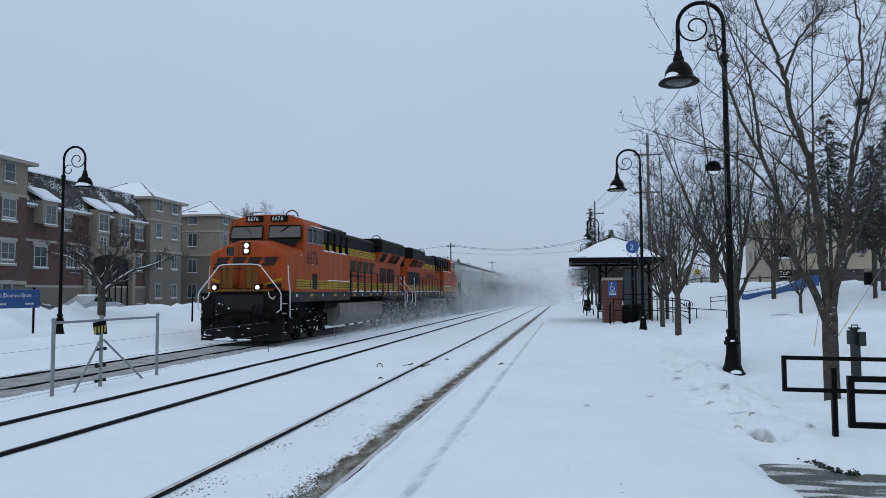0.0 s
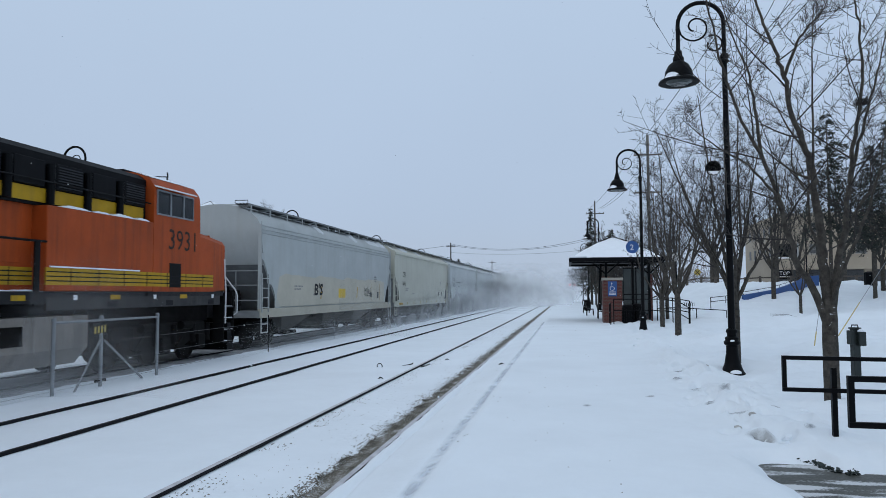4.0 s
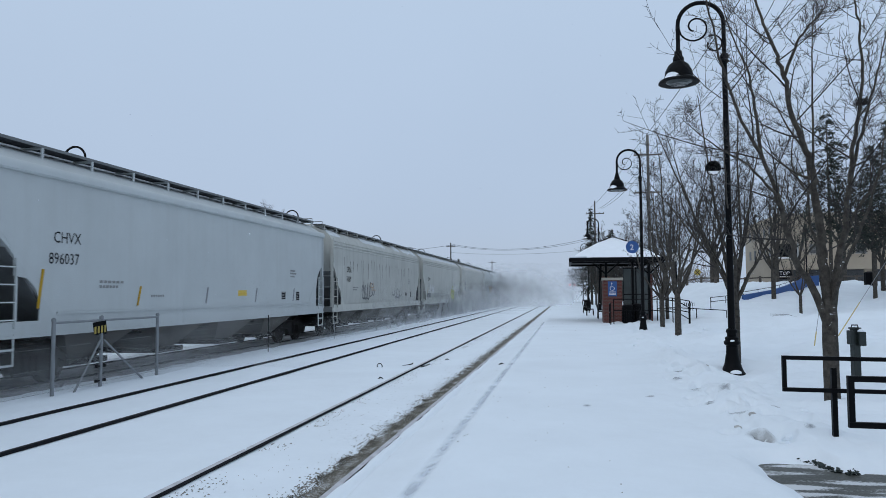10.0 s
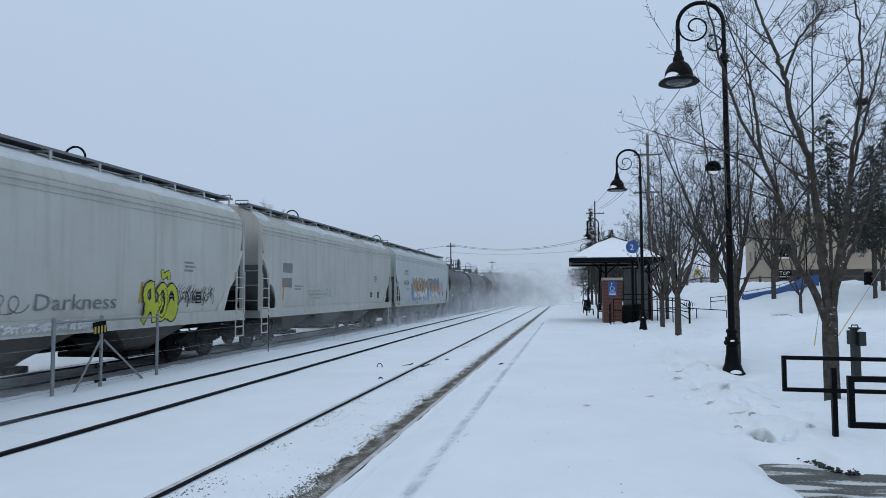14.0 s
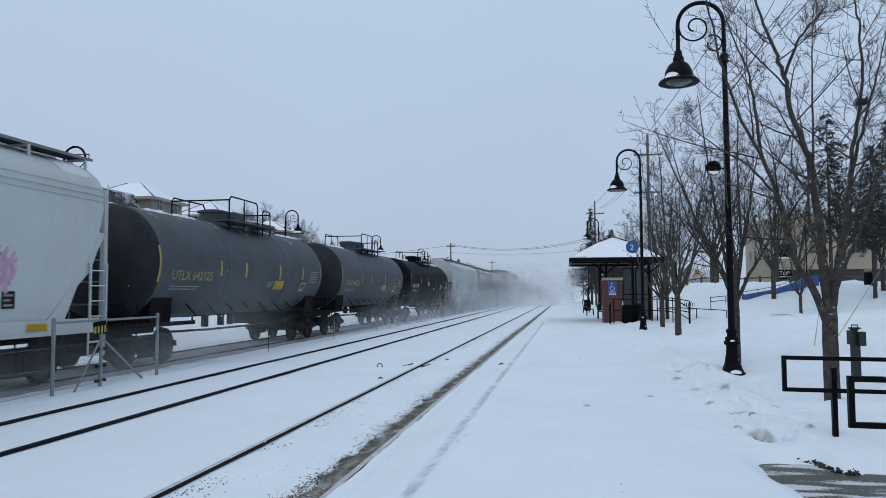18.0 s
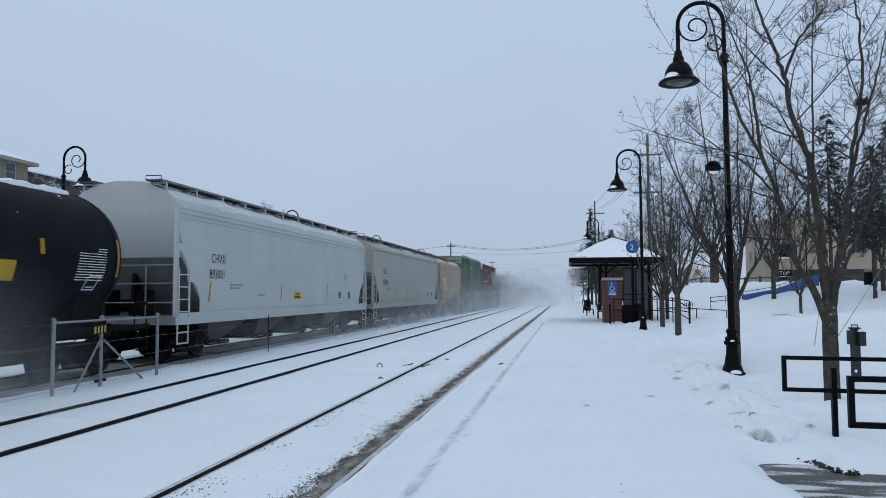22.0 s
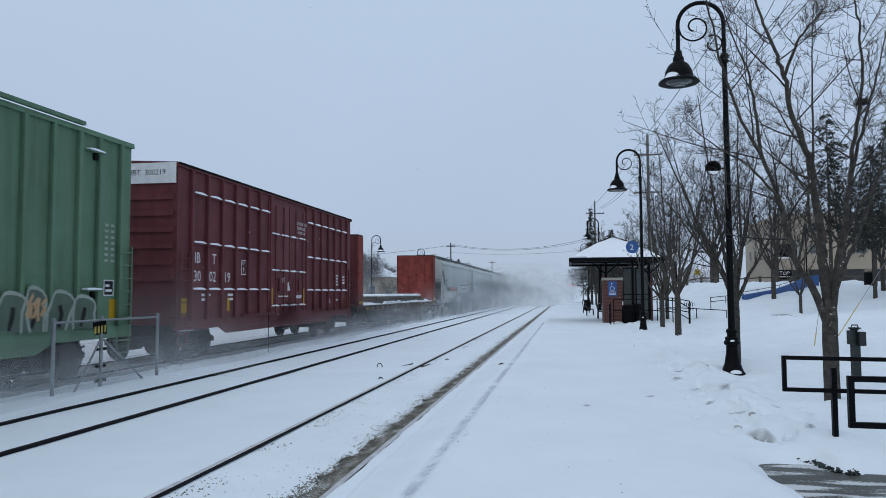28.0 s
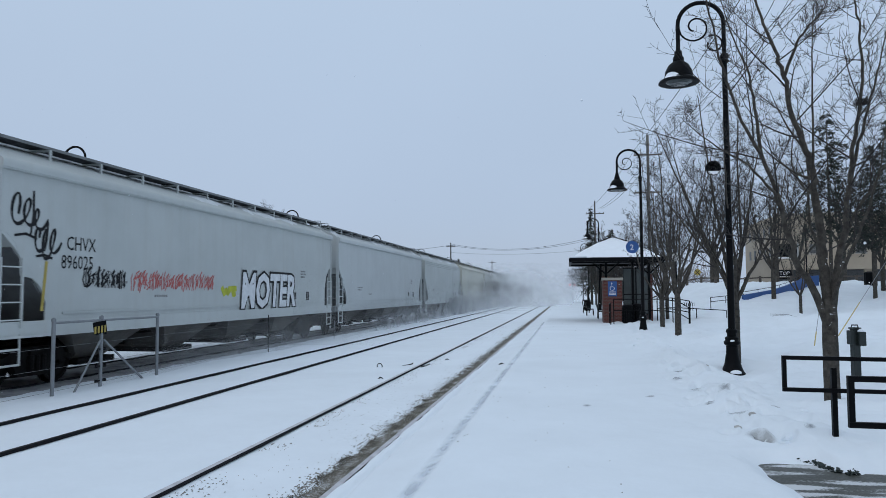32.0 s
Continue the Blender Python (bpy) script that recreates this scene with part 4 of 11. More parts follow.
def bulkhead_flat(front, rear, label):
    c = rail_car("bulkhead_flat_car", front, rear, label, "flat car")
    a, w = (rear - front) / 2, 1.42
    body = M_FLATSILL
    part("deck", bx(-w, w, -a, a, 1.08, 1.2), M_LUMBER, c, "dark planked deck")
    for sx in (-1, 1):
        bm = BM()
        prism(bm, [(-a, 1.18), (a, 1.18), (a, 0.92), (a - 2.8, 0.9), (a - 4.2, 0.62), (-a + 4.2, 0.62), (-a + 2.8, 0.9), (-a, 0.92)], "x", *sorted((sx * (w - 0.03), sx * (w + 0.05))))
        part("side_sill", bm, body, c)
        for k in range(19):
            y = -a + 1.2 + k * (2 * a - 2.4) / 18
            part("stake_pocket", bx(*sorted((sx * (w + 0.05), sx * (w + 0.12))), y - 0.07, y + 0.07, 0.95, 1.16), body, c)
        for k in range(7):
            y = -a + 1.7 + k * (2 * a - 3.4) / 6
            part("reflective_strip", bx(*sorted((sx * (w + 0.05), sx * (w + 0.056))), y, y + 0.45, 0.98, 1.08), M_YELLOW, c)
    for s in (-1, 1):
        bm = BM()
        inner, outer = s * (a - 1.25), s * (a - 0.38)
        box(bm, -w, w, min(inner, inner + s * 0.1), max(inner, inner + s * 0.1), 1.2, 4.62, 0.02)
        bh = part("bulkhead", bm, M_CAR["rust"], c, "tall red-oxide bulkhead, rust-streaked")
        for sx in (-1, 1):
            bm = BM()
            prism(bm, [(inner, 1.2), (outer, 1.2), (outer, 4.62), (inner, 4.62)], "x", *sorted((sx * (w - 0.06), sx * w)))
            part("side_gusset", bm, M_CAR["rust"], bh)
        bm = BM()
        for x in (-0.9, -0.3, 0.3, 0.9):
            prism(bm, [(inner + s * 0.1, 1.2), (s * (a - 0.42), 1.2), (s * (a - 0.42), 4.55), (inner + s * 0.1, 4.55)], "x", x - 0.05, x + 0.05)
        for z in (1.9, 2.7, 3.5):
            box(bm, -w + 0.06, w - 0.06, min(inner + s * 0.11, s * (a - 0.45)), max(inner + s * 0.11, s * (a - 0.45)), z, z + 0.06)
        part("brace", bm, body, bh)
        part("back_sheet", bx(-w + 0.065, w - 0.065, min(s * (a - 0.41), s * (a - 0.385)), max(s * (a - 0.41), s * (a - 0.385)), 1.22, 4.60), M_CAR["maroon"], bh, "dark maroon back sheet")
        part("top_beam", bx(-w + 0.01, w - 0.01, min(inner + s * 0.02, s * (a - 0.37)), max(inner + s * 0.02, s * (a - 0.37)), 4.63, 4.70, 0.01), body, bh)
        part("reflective_strip", bx(w + 0.001, w + 0.007, min(inner, s * (a - 0.5)), max(inner, s * (a - 0.5)), 1.3, 1.42), M_YELLOW, c)
        bm = BM()
        for k in range(8):
            xx = -0.75 + k * 0.2
            box(bm, xx, xx + (0.13 if k != 3 else 0.04), s * (a - 0.37) + (0.003 * s) - 0.002, s * (a - 0.37) + (0.003 * s) + 0.002, 4.52, 4.63)
        part("lettering_bars", bm, M_TEXTW, bh)
    part("centre_sill", bx(-0.4, 0.4, -a, a, 0.62, 1.08), M_UNDER, c)
    # cross frame, made deep and solid to fill the shade below the sill
    part("cross_frame", prism(BM(), [(-a + 3.2, 1.07), (a - 3.2, 1.07), (a - 4.6, 0.24), (-a + 4.6, 0.24)], "x", -0.95, 0.95), M_UNDER, c)
    truck(c, -a + 2.1)
    truck(c, a - 2.1)
    couplers(c, a)
    letters("lettering", "A W  317  64", 0.42, M_TEXTW, c, on_side(w + 0.052, -3.4, 0.70), 0.95)
    return c, a


def lumber_load(front, rear):
    """Long bundles of timber on bearers, which ride on the flat car."""
    c = rail_car("timber_load", front, rear, "low stacks of weathered timber beams under snow", "timber", "")
    a = (rear - front) / 2
    rnd = random.Random(3)
    for k in range(9):
        y = -a + 0.6 + k * (2 * a - 1.2) / 8
        part("bearer", bx(-1.25, 1.25, y - 0.08, y + 0.08, 1.202, 1.33), M_LUMBER, c)
    ends = (-a, -a * 0.28, a * 0.42, a)
    for q in range(3):
        for lay in range(2):
            for i in range(6):
                x = -1.2 + i * 0.41
                y0, y1 = ends[q] + 0.08 + rnd.uniform(0, 0.25), ends[q + 1] - 0.1 - rnd.uniform(0, 0.35)
                if q == 2 and lay == 1:
                    y1 -= 1.2
                z = 1.332 + lay * 0.18
                part("beam", bx(x, x + 0.36, y0, y1, z, z + 0.12, 0.008), M_LUMBER, c)
            if lay:
                for k in range(5):
                    y = ends[q] + 0.5 + k * (ends[q + 1] - ends[q] - 1.0) / 4
                    part("sticker", bx(-1.22, 1.22, y - 0.04, y + 0.04, 1.332 + lay * 0.18 - 0.06, 1.332 + lay * 0.18), M_LUMBER, c)
    bm = BM()
    for q in range(3):
        y0, y1 = ends[q] + 0.3, ends[q + 1] - 0.4 - (1.3 if q == 2 else 0)
        top = [(y0 + (y1 - y0) * i / 12, 1.68 + 0.04 * rnd.random() + 0.05 * math.sin(math.pi * i / 12)) for i in range(13)]
        prism(bm, [(y1, 1.634), (y0, 1.634)] + top, "x", -1.2, 1.22)
    for k in range(15):
        y = -a + 0.4 + k * (2 * a - 0.8) / 14
        ln = rnd.uniform(0.2, 0.5)
        prism(bm, [(y - ln, 1.203), (y + ln, 1.203), (y + ln * 0.3, 1.203 + rnd.uniform(0.08, 0.22)), (y - ln * 0.5, 1.203 + rnd.uniform(0.05, 0.12))], "x", 1.22, 1.40)
    for y0, y1 in ((-a - 0.9, -a - 0.05), (a + 0.05, a + 1.4)):
        rows = [[bm.verts.new((x, y, 1.203 + 0.05 * math.sin(math.pi * (i + 0.3) / 4) * (1 + 0.4 * rnd.random()))) for i, x in enumerate(np.linspace(-1.35, 1.35, 5))] for y in np.linspace(y0, y1, 5)]
        for p_, q_ in zip(rows, rows[1:]):
            for k in range(4):
                bm.faces.new((p_[k], p_[k + 1], q_[k + 1], q_[k]))
    part("snow", bm, M_SNOWCAP, c, "snow lying on the timber")
    return c


# ---------------------------------------------------------------- train: locomotives
def swept_emblem(parent, plane, at, u0, u1, z0, z1, material, label="dark painted emblem"):
    """Four slanted solid blocks and a tapering bar, painted on; plane 'x' runs along y, plane 'y' along x."""
    w, h = (u1 - u0) / 4, z1 - z0
    for k in range(4):
        q = [(-0.06, 0.0), (0.70, 0.0), (0.84, 0.40), (0.78, 0.50), (1.08, 1.0), (0.24, 1.0), (0.10, 0.58), (0.20, 0.50)]
        bm = prism(BM(), [(u0 + w * (k + u), z0 + h * v) for u, v in q], plane, *at)
        part("emblem", bm, material, parent, label)
    bm = prism(BM(), [(u0 - 0.1 * w, z0 - h * 0.45), (u0 + w * 2.9, z0 - h * 0.38), (u0 - 0.1 * w, z0 - h * 0.16)], plane, *at)
    part("emblem", bm, material, parent, label)


def loco(front, rear, number, backwards, label, newer=False):
    """newer: shorter radiator wing with four joined intakes, and a longer blower housing."""
    c = thing("diesel_locomotive", TRACK_X, (front + rear) / 2, 0, 180 if backwards else 0, label, "locomotive", "locomotives")
    TRAIN.append((c, (front + rear) / 2, 180 if backwards else 0))
    L = (rear - front) / 2          # to the couplers' faces
    e = L - 0.75                    # end of the frame
    W = 1.55
    y_ws, y_cab, y_eq = -8.2, -5.8, -2.05      # windscreen, back of the cab, end of the full-width cabinet
    y_bl = 0.2 if newer else -1.95             # end of the blower housing
    y_rad, y_end = (5.85 if newer else 3.85), e - (0.15 if newer else 0.6)
    # frame, walkway and sills: deep and grey beside the cab, shallow behind
    bm = bx(-W, W, -e + 0.9, e - 0.35, 1.76, 1.87)
    box(bm, -0.9, 0.9, -e, e, 1.1, 1.76)
    part("frame", bm, M_DECK, c)
    for sx in (-1, 1):
        xs = sorted((sx * (W - 0.05), sx * W))
        part("side_sill", bx(*xs, -e + 1.1, y_eq, 1.50, 1.875, 0.01), M_SILLGREY, c, "dusty grey deep side sill")
        part("side_sill", bx(*xs, y_eq + 0.004, e - 0.9, 1.64, 1.875), M_DECK, c)
        x1 = sorted((sx * W, sx * (W + 0.004)))
        for k in range(13):
            y = -e + 1.5 + k * (2 * e - 3) / 12
            part("reflective_strip", bx(*x1, y, y + (0.36 if k % 2 else 0.12), 1.70, 1.80), M_YELLOW if k % 2 else M_WHITE, c)
        bm = BM()
        for y in (-8.9, -6.7, -4.3):
            box(bm, *sorted((sx * W, sx * (W + 0.012))), y, y + 0.3, 1.53, 1.66, 0.01)
        part("jacking_pad", bm, M_DECK, c)
    # pilots with plough, hoses, steps and grab rails
    for s in (-1, 1):
        bm = BM()
        prism(bm, [(-1.42, 0.95), (1.42, 0.95), (1.5, 1.86), (-1.5, 1.86)], "y", *sorted((s * (e - 0.02), s * (e - 0.2))))
        box(bm, -0.45, 0.45, *sorted((s * (e - 0.02), s * (e + 0.10))), 0.80, 1.25, 0.03)
        part("pilot", bm, M_UNDER, c)
        bm = BM()
        v = [bm.verts.new(q) for q in ((-1.5, s * (e - 0.1), 0.16), (0, s * (e + 0.42), 0.16), (1.5, s * (e - 0.1), 0.16), (1.5, s * (e - 0.3), 0.95), (0, s * (e + 0.05), 0.95), (-1.5, s * (e - 0.3), 0.95),
                                       (-1.5, s * (e - 0.5), 0.16), (1.5, s * (e - 0.5), 0.16), (1.5, s * (e - 0.5), 0.95), (-1.5, s * (e - 0.5), 0.95))]
        for q in ((0, 1, 4, 5), (1, 2, 3, 4), (6, 9, 8, 7), (0, 5, 9, 6), (2, 7, 8, 3), (0, 6, 7, 2, 1), (5, 4, 3, 8, 9)):
            bm.faces.new([v[i] for i in q])
        bmesh.ops.recalc_face_normals(bm, faces=bm.faces)
        part("plough", bm, M_BLACK, c)
        bm = BM()
        rnd = random.Random(8)
        for k in range(26):
            # crusts of blown snow, lumpy and flat
            x, z = rnd.uniform(-1.4, 1.4), 0.2 + 1.35 * rnd.random() ** 1.6
            y = s * (e + 0.42 - 0.35 * abs(x) - 0.42 * max(0, z - 0.2)) if z < 0.95 else s * (e + 0.0)
            bmesh.ops.create_icosphere(bm, subdivisions=1, radius=1.0, matrix=Matrix.Translation((x, y, z)) @ Matrix.Diagonal((rnd.uniform(.03, .15), 0.03, rnd.uniform(.012, .035), 1)))
        bmesh.ops.create_icosphere(bm, subdivisions=2, radius=1.0, matrix=Matrix.Translation((-0.15, s * (e + 0.20), 0.20)) @ Matrix.Diagonal((0.75, 0.20, 0.07, 1)))
        part("packed_snow", bm, M_SNOWCAP, c, "snow caked on the plough and pilot")
        for x in (-0.95, -0.75, -0.55, 0.55, 0.75, 0.95):
            part("air_hose", pipe(BM(), [(x, s * (e - 0.02), 1.42), (x, s * (e + 0.16), 1.30), (x + 0.05, s * (e + 0.22), 0.85), (x + 0.08, s * (e + 0.12), 0.68)], 0.026, 6), M_BLACK, c)
        for sx in (-1, 1):
            bm = BM()
            for k, z in enumerate((0.38, 0.72, 1.06, 1.4)):
                box(bm, *sorted((sx * (W - 0.35), sx * (W - 0.02))), *sorted((s * (e - 0.15), s * (e - 0.75))), z, z + 0.04)
            for y in (0.15, 0.78):
                box(bm, *sorted((sx * (W - 0.36), sx * (W - 0.02))), *sorted((s * (e - y), s * (e - y - 0.03))), 0.36, 1.76)
            well = part("step_well", bm, M_UNDER, c)
            bm = BM()
            for z in (0.42, 0.76, 1.10, 1.44):
                box(bm, *sorted((sx * (W - 0.30), sx * (W - 0.05))), *sorted((s * (e - 0.18), s * (e - 0.70))), z + 0.001, z + 0.02)
            part("step_snow", bm, M_SNOWCAP, well, "snow lying on the steps")
            # pale grab rails: one slants from the end rail to the corner, one rises beside the steps
            bm = pipe(BM(), [(sx * 0.66, s * (e + 0.02), 2.84), (sx * 0.78, s * (e + 0.02), 2.80), (sx * 1.50, s * (e + 0.02), 1.92), (sx * (W + 0.01), s * (e + 0.02), 1.78), (sx * (W + 0.01), s * (e + 0.02), 1.25), (sx * (W - 0.15), s * (e + 0.02), 1.15)], 0.021, 6)
            part("grab_rail", bm, M_SILVER, c)
            bm = pipe(BM(), [(sx * (W - 0.04), s * (e - 0.75), 2.84), (sx * (W - 0.02), s * (e - 0.75), 2.35), (sx * (W + 0.03), s * (e - 0.78), 1.9), (sx * (W + 0.03), s * (e - 0.80), 0.95)], 0.021, 6)
            part("grab_rail", bm, M_SILVER, c)
            bm = pipe(BM(), [(sx * 1.10, s * (e + 0.05), 1.88), (sx * 1.16, s * (e + 0.10), 1.70), (sx * 1.30, s * (e + 0.10), 1.62), (sx * 1.36, s * (e + 0.06), 1.72)], 0.016, 6)
            part("grab_rail", bm, M_SILVER, c)
        bm = pipe(BM(), [(-0.66, s * (e + 0.02), 2.84), (-0.4, s * (e + 0.02), 2.86), (0.4, s * (e + 0.02), 2.86), (0.66, s * (e + 0.02), 2.84)], 0.021, 6)
        part("end_rail", bm, M_SILVER, c)
        part("uncoupling_bar", pipe(BM(), [(-1.45, s * (e + 0.05), 0.9), (-1.2, s * (e + 0.12), 1.18), (1.2, s * (e + 0.12), 1.18), (1.45, s * (e + 0.05), 0.9)], 0.018, 5), M_UNDER, c)
        part("anti_climber", bx(-1.2, 1.2, *sorted((s * (e - 0.25), s * (e + 0.06))), 1.885, 1.985, 0.02), M_GATE if s < 0 else M_DECK, c, "grimy ochre anti-climber" if s < 0 else "")
        if s < 0:
            for x in (-0.74, -0.52, -0.30, 0.18, 0.42, 0.64):
                part("gate_bar", bx(x - 0.025, x + 0.025, -e + 0.0, -e + 0.03, 1.986, 2.84), M_GATE, c)
            for x0_, x1_ in ((-0.72, -0.32), (0.20, 0.62)):
                part("end_gate", bx(x0_, x1_, -e + 0.035, -e + 0.055, 2.02, 2.76, 0.01), M_GATE, c, "dirty ochre end gate panel")
    couplers(c, L - 0.62)
    # nose: broad face with a peaked top, bevelled towards the sides
    yf = -e + 0.55
    bm = BM()
    rings = []
    for y, w, z0, zm, zs in ((yf, 1.36, 2.02, 3.70, 3.28), (yf + 0.10, 1.46, 1.93, 3.75, 3.34), (yf + 0.9, 1.51, 1.875, 3.80, 3.42), (y_ws + 0.10, 1.53, 1.875, 3.86, 3.50)):
        rings.append([bm.verts.new((x, y, z)) for x, z in ((-w, z0), (w, z0), (w, zs - 0.12), (w * 0.94, zs), (0.30, zm), (-0.30, zm), (-w * 0.94, zs), (-w, zs - 0.12))])
    for p_, q_ in zip(rings, rings[1:]):
        ring_between(bm, p_, q_)
    bm.faces.new(rings[0][::-1])
    bm.faces.new(rings[-1])
    bmesh.ops.recalc_face_normals(bm, faces=bm.faces)
    nose = part("nose", bm, M_ORANGE, c)
    door = part("nose_door", bx(-0.92, -0.30, yf - 0.03, yf + 0.02, 2.08, 3.56, 0.015), M_ORANGE, nose)
    part("door_window", bx(-0.74, -0.48, yf - 0.036, yf - 0.026, 3.20, 3.50, 0.03), M_GLASS, nose)
    part("headlight_panel", bx(-0.17, 0.15, yf - 0.03, yf + 0.2, 3.22, 3.70, 0.03), M_BROWNDK, nose, "dark brown headlight panel")
    lit = M_LAMPON if not backwards else M_GLASS
    for z in (3.36, 3.56):
        bm = lathe(BM(), [(0.082, 0), (0.076, 0.03), (0.03, 0.04)], 16)
        bm.transform(Matrix.Translation((0, yf - 0.03, z)) @ pose(0, 0, 0, 90, 0, 0))
        part("headlight", bm, lit, nose, "lit headlight" if not backwards else "unlit headlight")
    for x in (-0.92, 0.70):
        part("ditch_light_box", bx(x - 0.13, x + 0.13, -e - 0.08, -e + 0.18, 1.93, 2.16, 0.03), M_BLACK, c)
        bm = lathe(BM(), [(0.072, 0), (0.066, 0.03), (0.03, 0.04)], 14)
        bm.transform(Matrix.Translation((x, -e - 0.08, 2.04)) @ pose(0, 0, 0, 90, 0, 0))
        part("ditch_light", bm, lit, c, "lit ditch light" if not backwards else "unlit ditch light")
    swept_emblem(nose, "y", (yf - 0.040, yf - 0.034), -1.22, 1.22, 2.84, 3.14, M_BROWNDK)
    for sx in (-1, 1):
        part("chevron_stripe", prism(BM(), [(sx * 0.5, 2.04), (sx * 1.355, 2.30), (sx * 1.355, 2.40), (sx * 0.5, 2.12)], "y", yf - 0.008, yf - 0.002), M_YELLOW, nose)
        part("nose_panel", bx(*sorted((sx * 0.78, sx * 1.34)), yf - 0.006, yf + 0.02, 2.03, 2.18), M_TEXTD, nose, "dark lower nose panel")
    # cab: upright sides, rounded roof, slightly raked front
    outline = [(1.53, 1.875), (1.53, 4.40), (1.50, 4.50), (1.38, 4.68), (0.95, 4.82), (0.35, 4.88)]
    outline = outline + [(-x, z) for x, z in outline[::-1]]
    bm = BM()
    rings = []
    for y in (0, 1):
        rings.append([bm.verts.new((x, y_cab if y else y_ws + max(0.0, z - 3.86) * 0.22, z)) for x, z in outline])
    ring_between(bm, *rings)
    for q in rings:
        bmesh.ops.triangulate(bm, faces=[bm.faces.new(q)])
    bmesh.ops.recalc_face_normals(bm, faces=bm.faces)
    cab = part("cab", bm, M_ORANGE, c)
    lean = lambda z: y_ws + max(0.0, z - 3.86) * 0.22
    for sx in (-1, 1):
        q = [(sx * 0.14, lean(3.94) - 0.012, 3.94), (sx * 1.44, lean(3.94) - 0.012, 3.94), (sx * 1.40, lean(4.42) - 0.012, 4.42), (sx * 0.14, lean(4.44) - 0.012, 4.44)]
        bm = BM()
        v = [bm.verts.new(k) for k in q] + [bm.verts.new((k[0], k[1] + 0.03, k[2])) for k in q]
        for f in ((0, 1, 2, 3), (7, 6, 5, 4), (0, 4, 5, 1), (1, 5, 6, 2), (2, 6, 7, 3), (3, 7, 4, 0)):
            bm.faces.new([v[i] for i in f])
        bmesh.ops.recalc_face_normals(bm, faces=bm.faces)
        win = part("windscreen", bm, M_SCREEN, cab)
        part("window_frame", pipe(BM(), [(k[0], k[1] - 0.004, k[2]) for k in q], 0.032, 6, True), M_BLACK, win)
        part("wiper", pipe(BM(), [(sx * 0.95, lean(4.44) - 0.04, 4.44), (sx * 0.60, lean(4.2) - 0.04, 4.18)], 0.014, 5), M_BLACK, win)
        bm = prism(BM(), [(sx * 0.04, 3.90), (sx * 1.46, 3.90), (sx * 1.02, 3.56), (sx * 0.04, 3.84)], "y", y_ws - 0.012, y_ws - 0.002)
        part("dark_wedge", bm, M_TEXTD, cab, "black glare panel below the windscreen")
        x = sx * 0.5
        yb = lean(4.72) - 0.06
        board = part("number_board", bx(x - 0.33, x + 0.33, yb - 0.03, yb + 0.2, 4.60, 4.83, 0.01), M_BLACK, cab)
        letters("board_number", number, 0.23, M_TEXTW, board, on_front(x - 0.27, yb - 0.034, 4.635), 1.0)
        # three side panes in a pale frame, under a snowy shade
        for ya, yb in ((-7.68, -7.22), (-7.16, -6.58), (-6.52, -5.94)):
            win = part("side_window", bx(*sorted((sx * 1.49, sx * 1.534)), ya, yb, 3.80, 4.36, 0.005), M_GLASS, cab)
            bm = BM()
            for z in (3.77, 4.36):
                box(bm, *sorted((sx * 1.50, sx * 1.555)), ya - 0.03, yb + 0.03, z, z + 0.04)
            for y in (ya - 0.03, yb):
                box(bm, *sorted((sx * 1.50, sx * 1.555)), y, y + 0.03, 3.81, 4.36)
            part("window_frame", bm, M_GALV, win)
        bm = prism(BM(), [(sx * 1.50, 4.50), (sx * 1.86, 4.40), (sx * 1.86, 4.37), (sx * 1.52, 4.45)], "y", -7.3, -5.85)
        part("sun_shade", bm, M_WHITE, cab, "snow-topped sun shade")
        part("cab_step", bx(*sorted((sx * 1.50, sx * 1.537)), -7.12, -6.54, 1.98, 2.60, 0.01), M_BLACK, cab, "dark recessed locker door")
        wide = 1.40 / (0.75 * max(v.co.x for v in TEXT[number].vertices))
        letters("fleet_number", number, 0.75, M_BROWNDK, cab, on_side(1.537, -7.85, 2.95) if sx > 0 else pose(0, 0, 0, 0, 0, 180) @ on_side(1.537, 6.45, 2.95), wide)
        part("roof_snow", prism(BM(), [(sx * 1.36, 4.70), (sx * 0.95, 4.835), (sx * 0.97, 4.86), (sx * 1.34, 4.73)], "y", y_ws + 0.5, y_cab - 0.1), M_SNOWCAP, cab, "thin snow on the cab roof")
    bm = bx(-0.5, 0.5, y_ws + 1.2, y_cab - 0.3, 4.86, 4.97, 0.03)
    pipe(bm, [(-0.75, y_ws + 0.5, 4.82), (-0.75, y_ws + 0.5, 5.0), (-0.35, y_ws + 0.5, 5.02), (-0.35, y_ws + 0.5, 4.86)], 0.016, 6)
    part("roof_unit", bm, M_HOOD, cab)
    part("antenna", rod(BM(), (-1.0, y_ws + 0.9, 4.78), (-1.0, y_ws + 0.9, 5.05), 0.02, n=6), M_HOOD, cab)
    part("horn", pipe(BM(), [(-0.2, y_cab + 0.5, 4.62), (-0.2, y_cab + 0.2, 4.84), (-0.2, y_cab - 0.1, 4.86)], [0.03, 0.05, 0.09], 8), M_HOOD, c)
    # full-width equipment cabinet behind the cab, blower housing on it
    part("equipment_cabinet", bx(-W + 0.02, W - 0.02, y_cab, y_eq, 1.876, 3.56, 0.02), M_ORANGE, c)
    bm = BM()
    prism(bm, [(-1.30, 3.56), (1.30, 3.56), (1.30, 4.60), (1.10, 4.74), (-1.10, 4.74), (-1.30, 4.60)], "y", y_cab + 0.004, y_bl)
    part("blower_housing", bm, M_HOOD, c)
    n = 5 if newer else 4
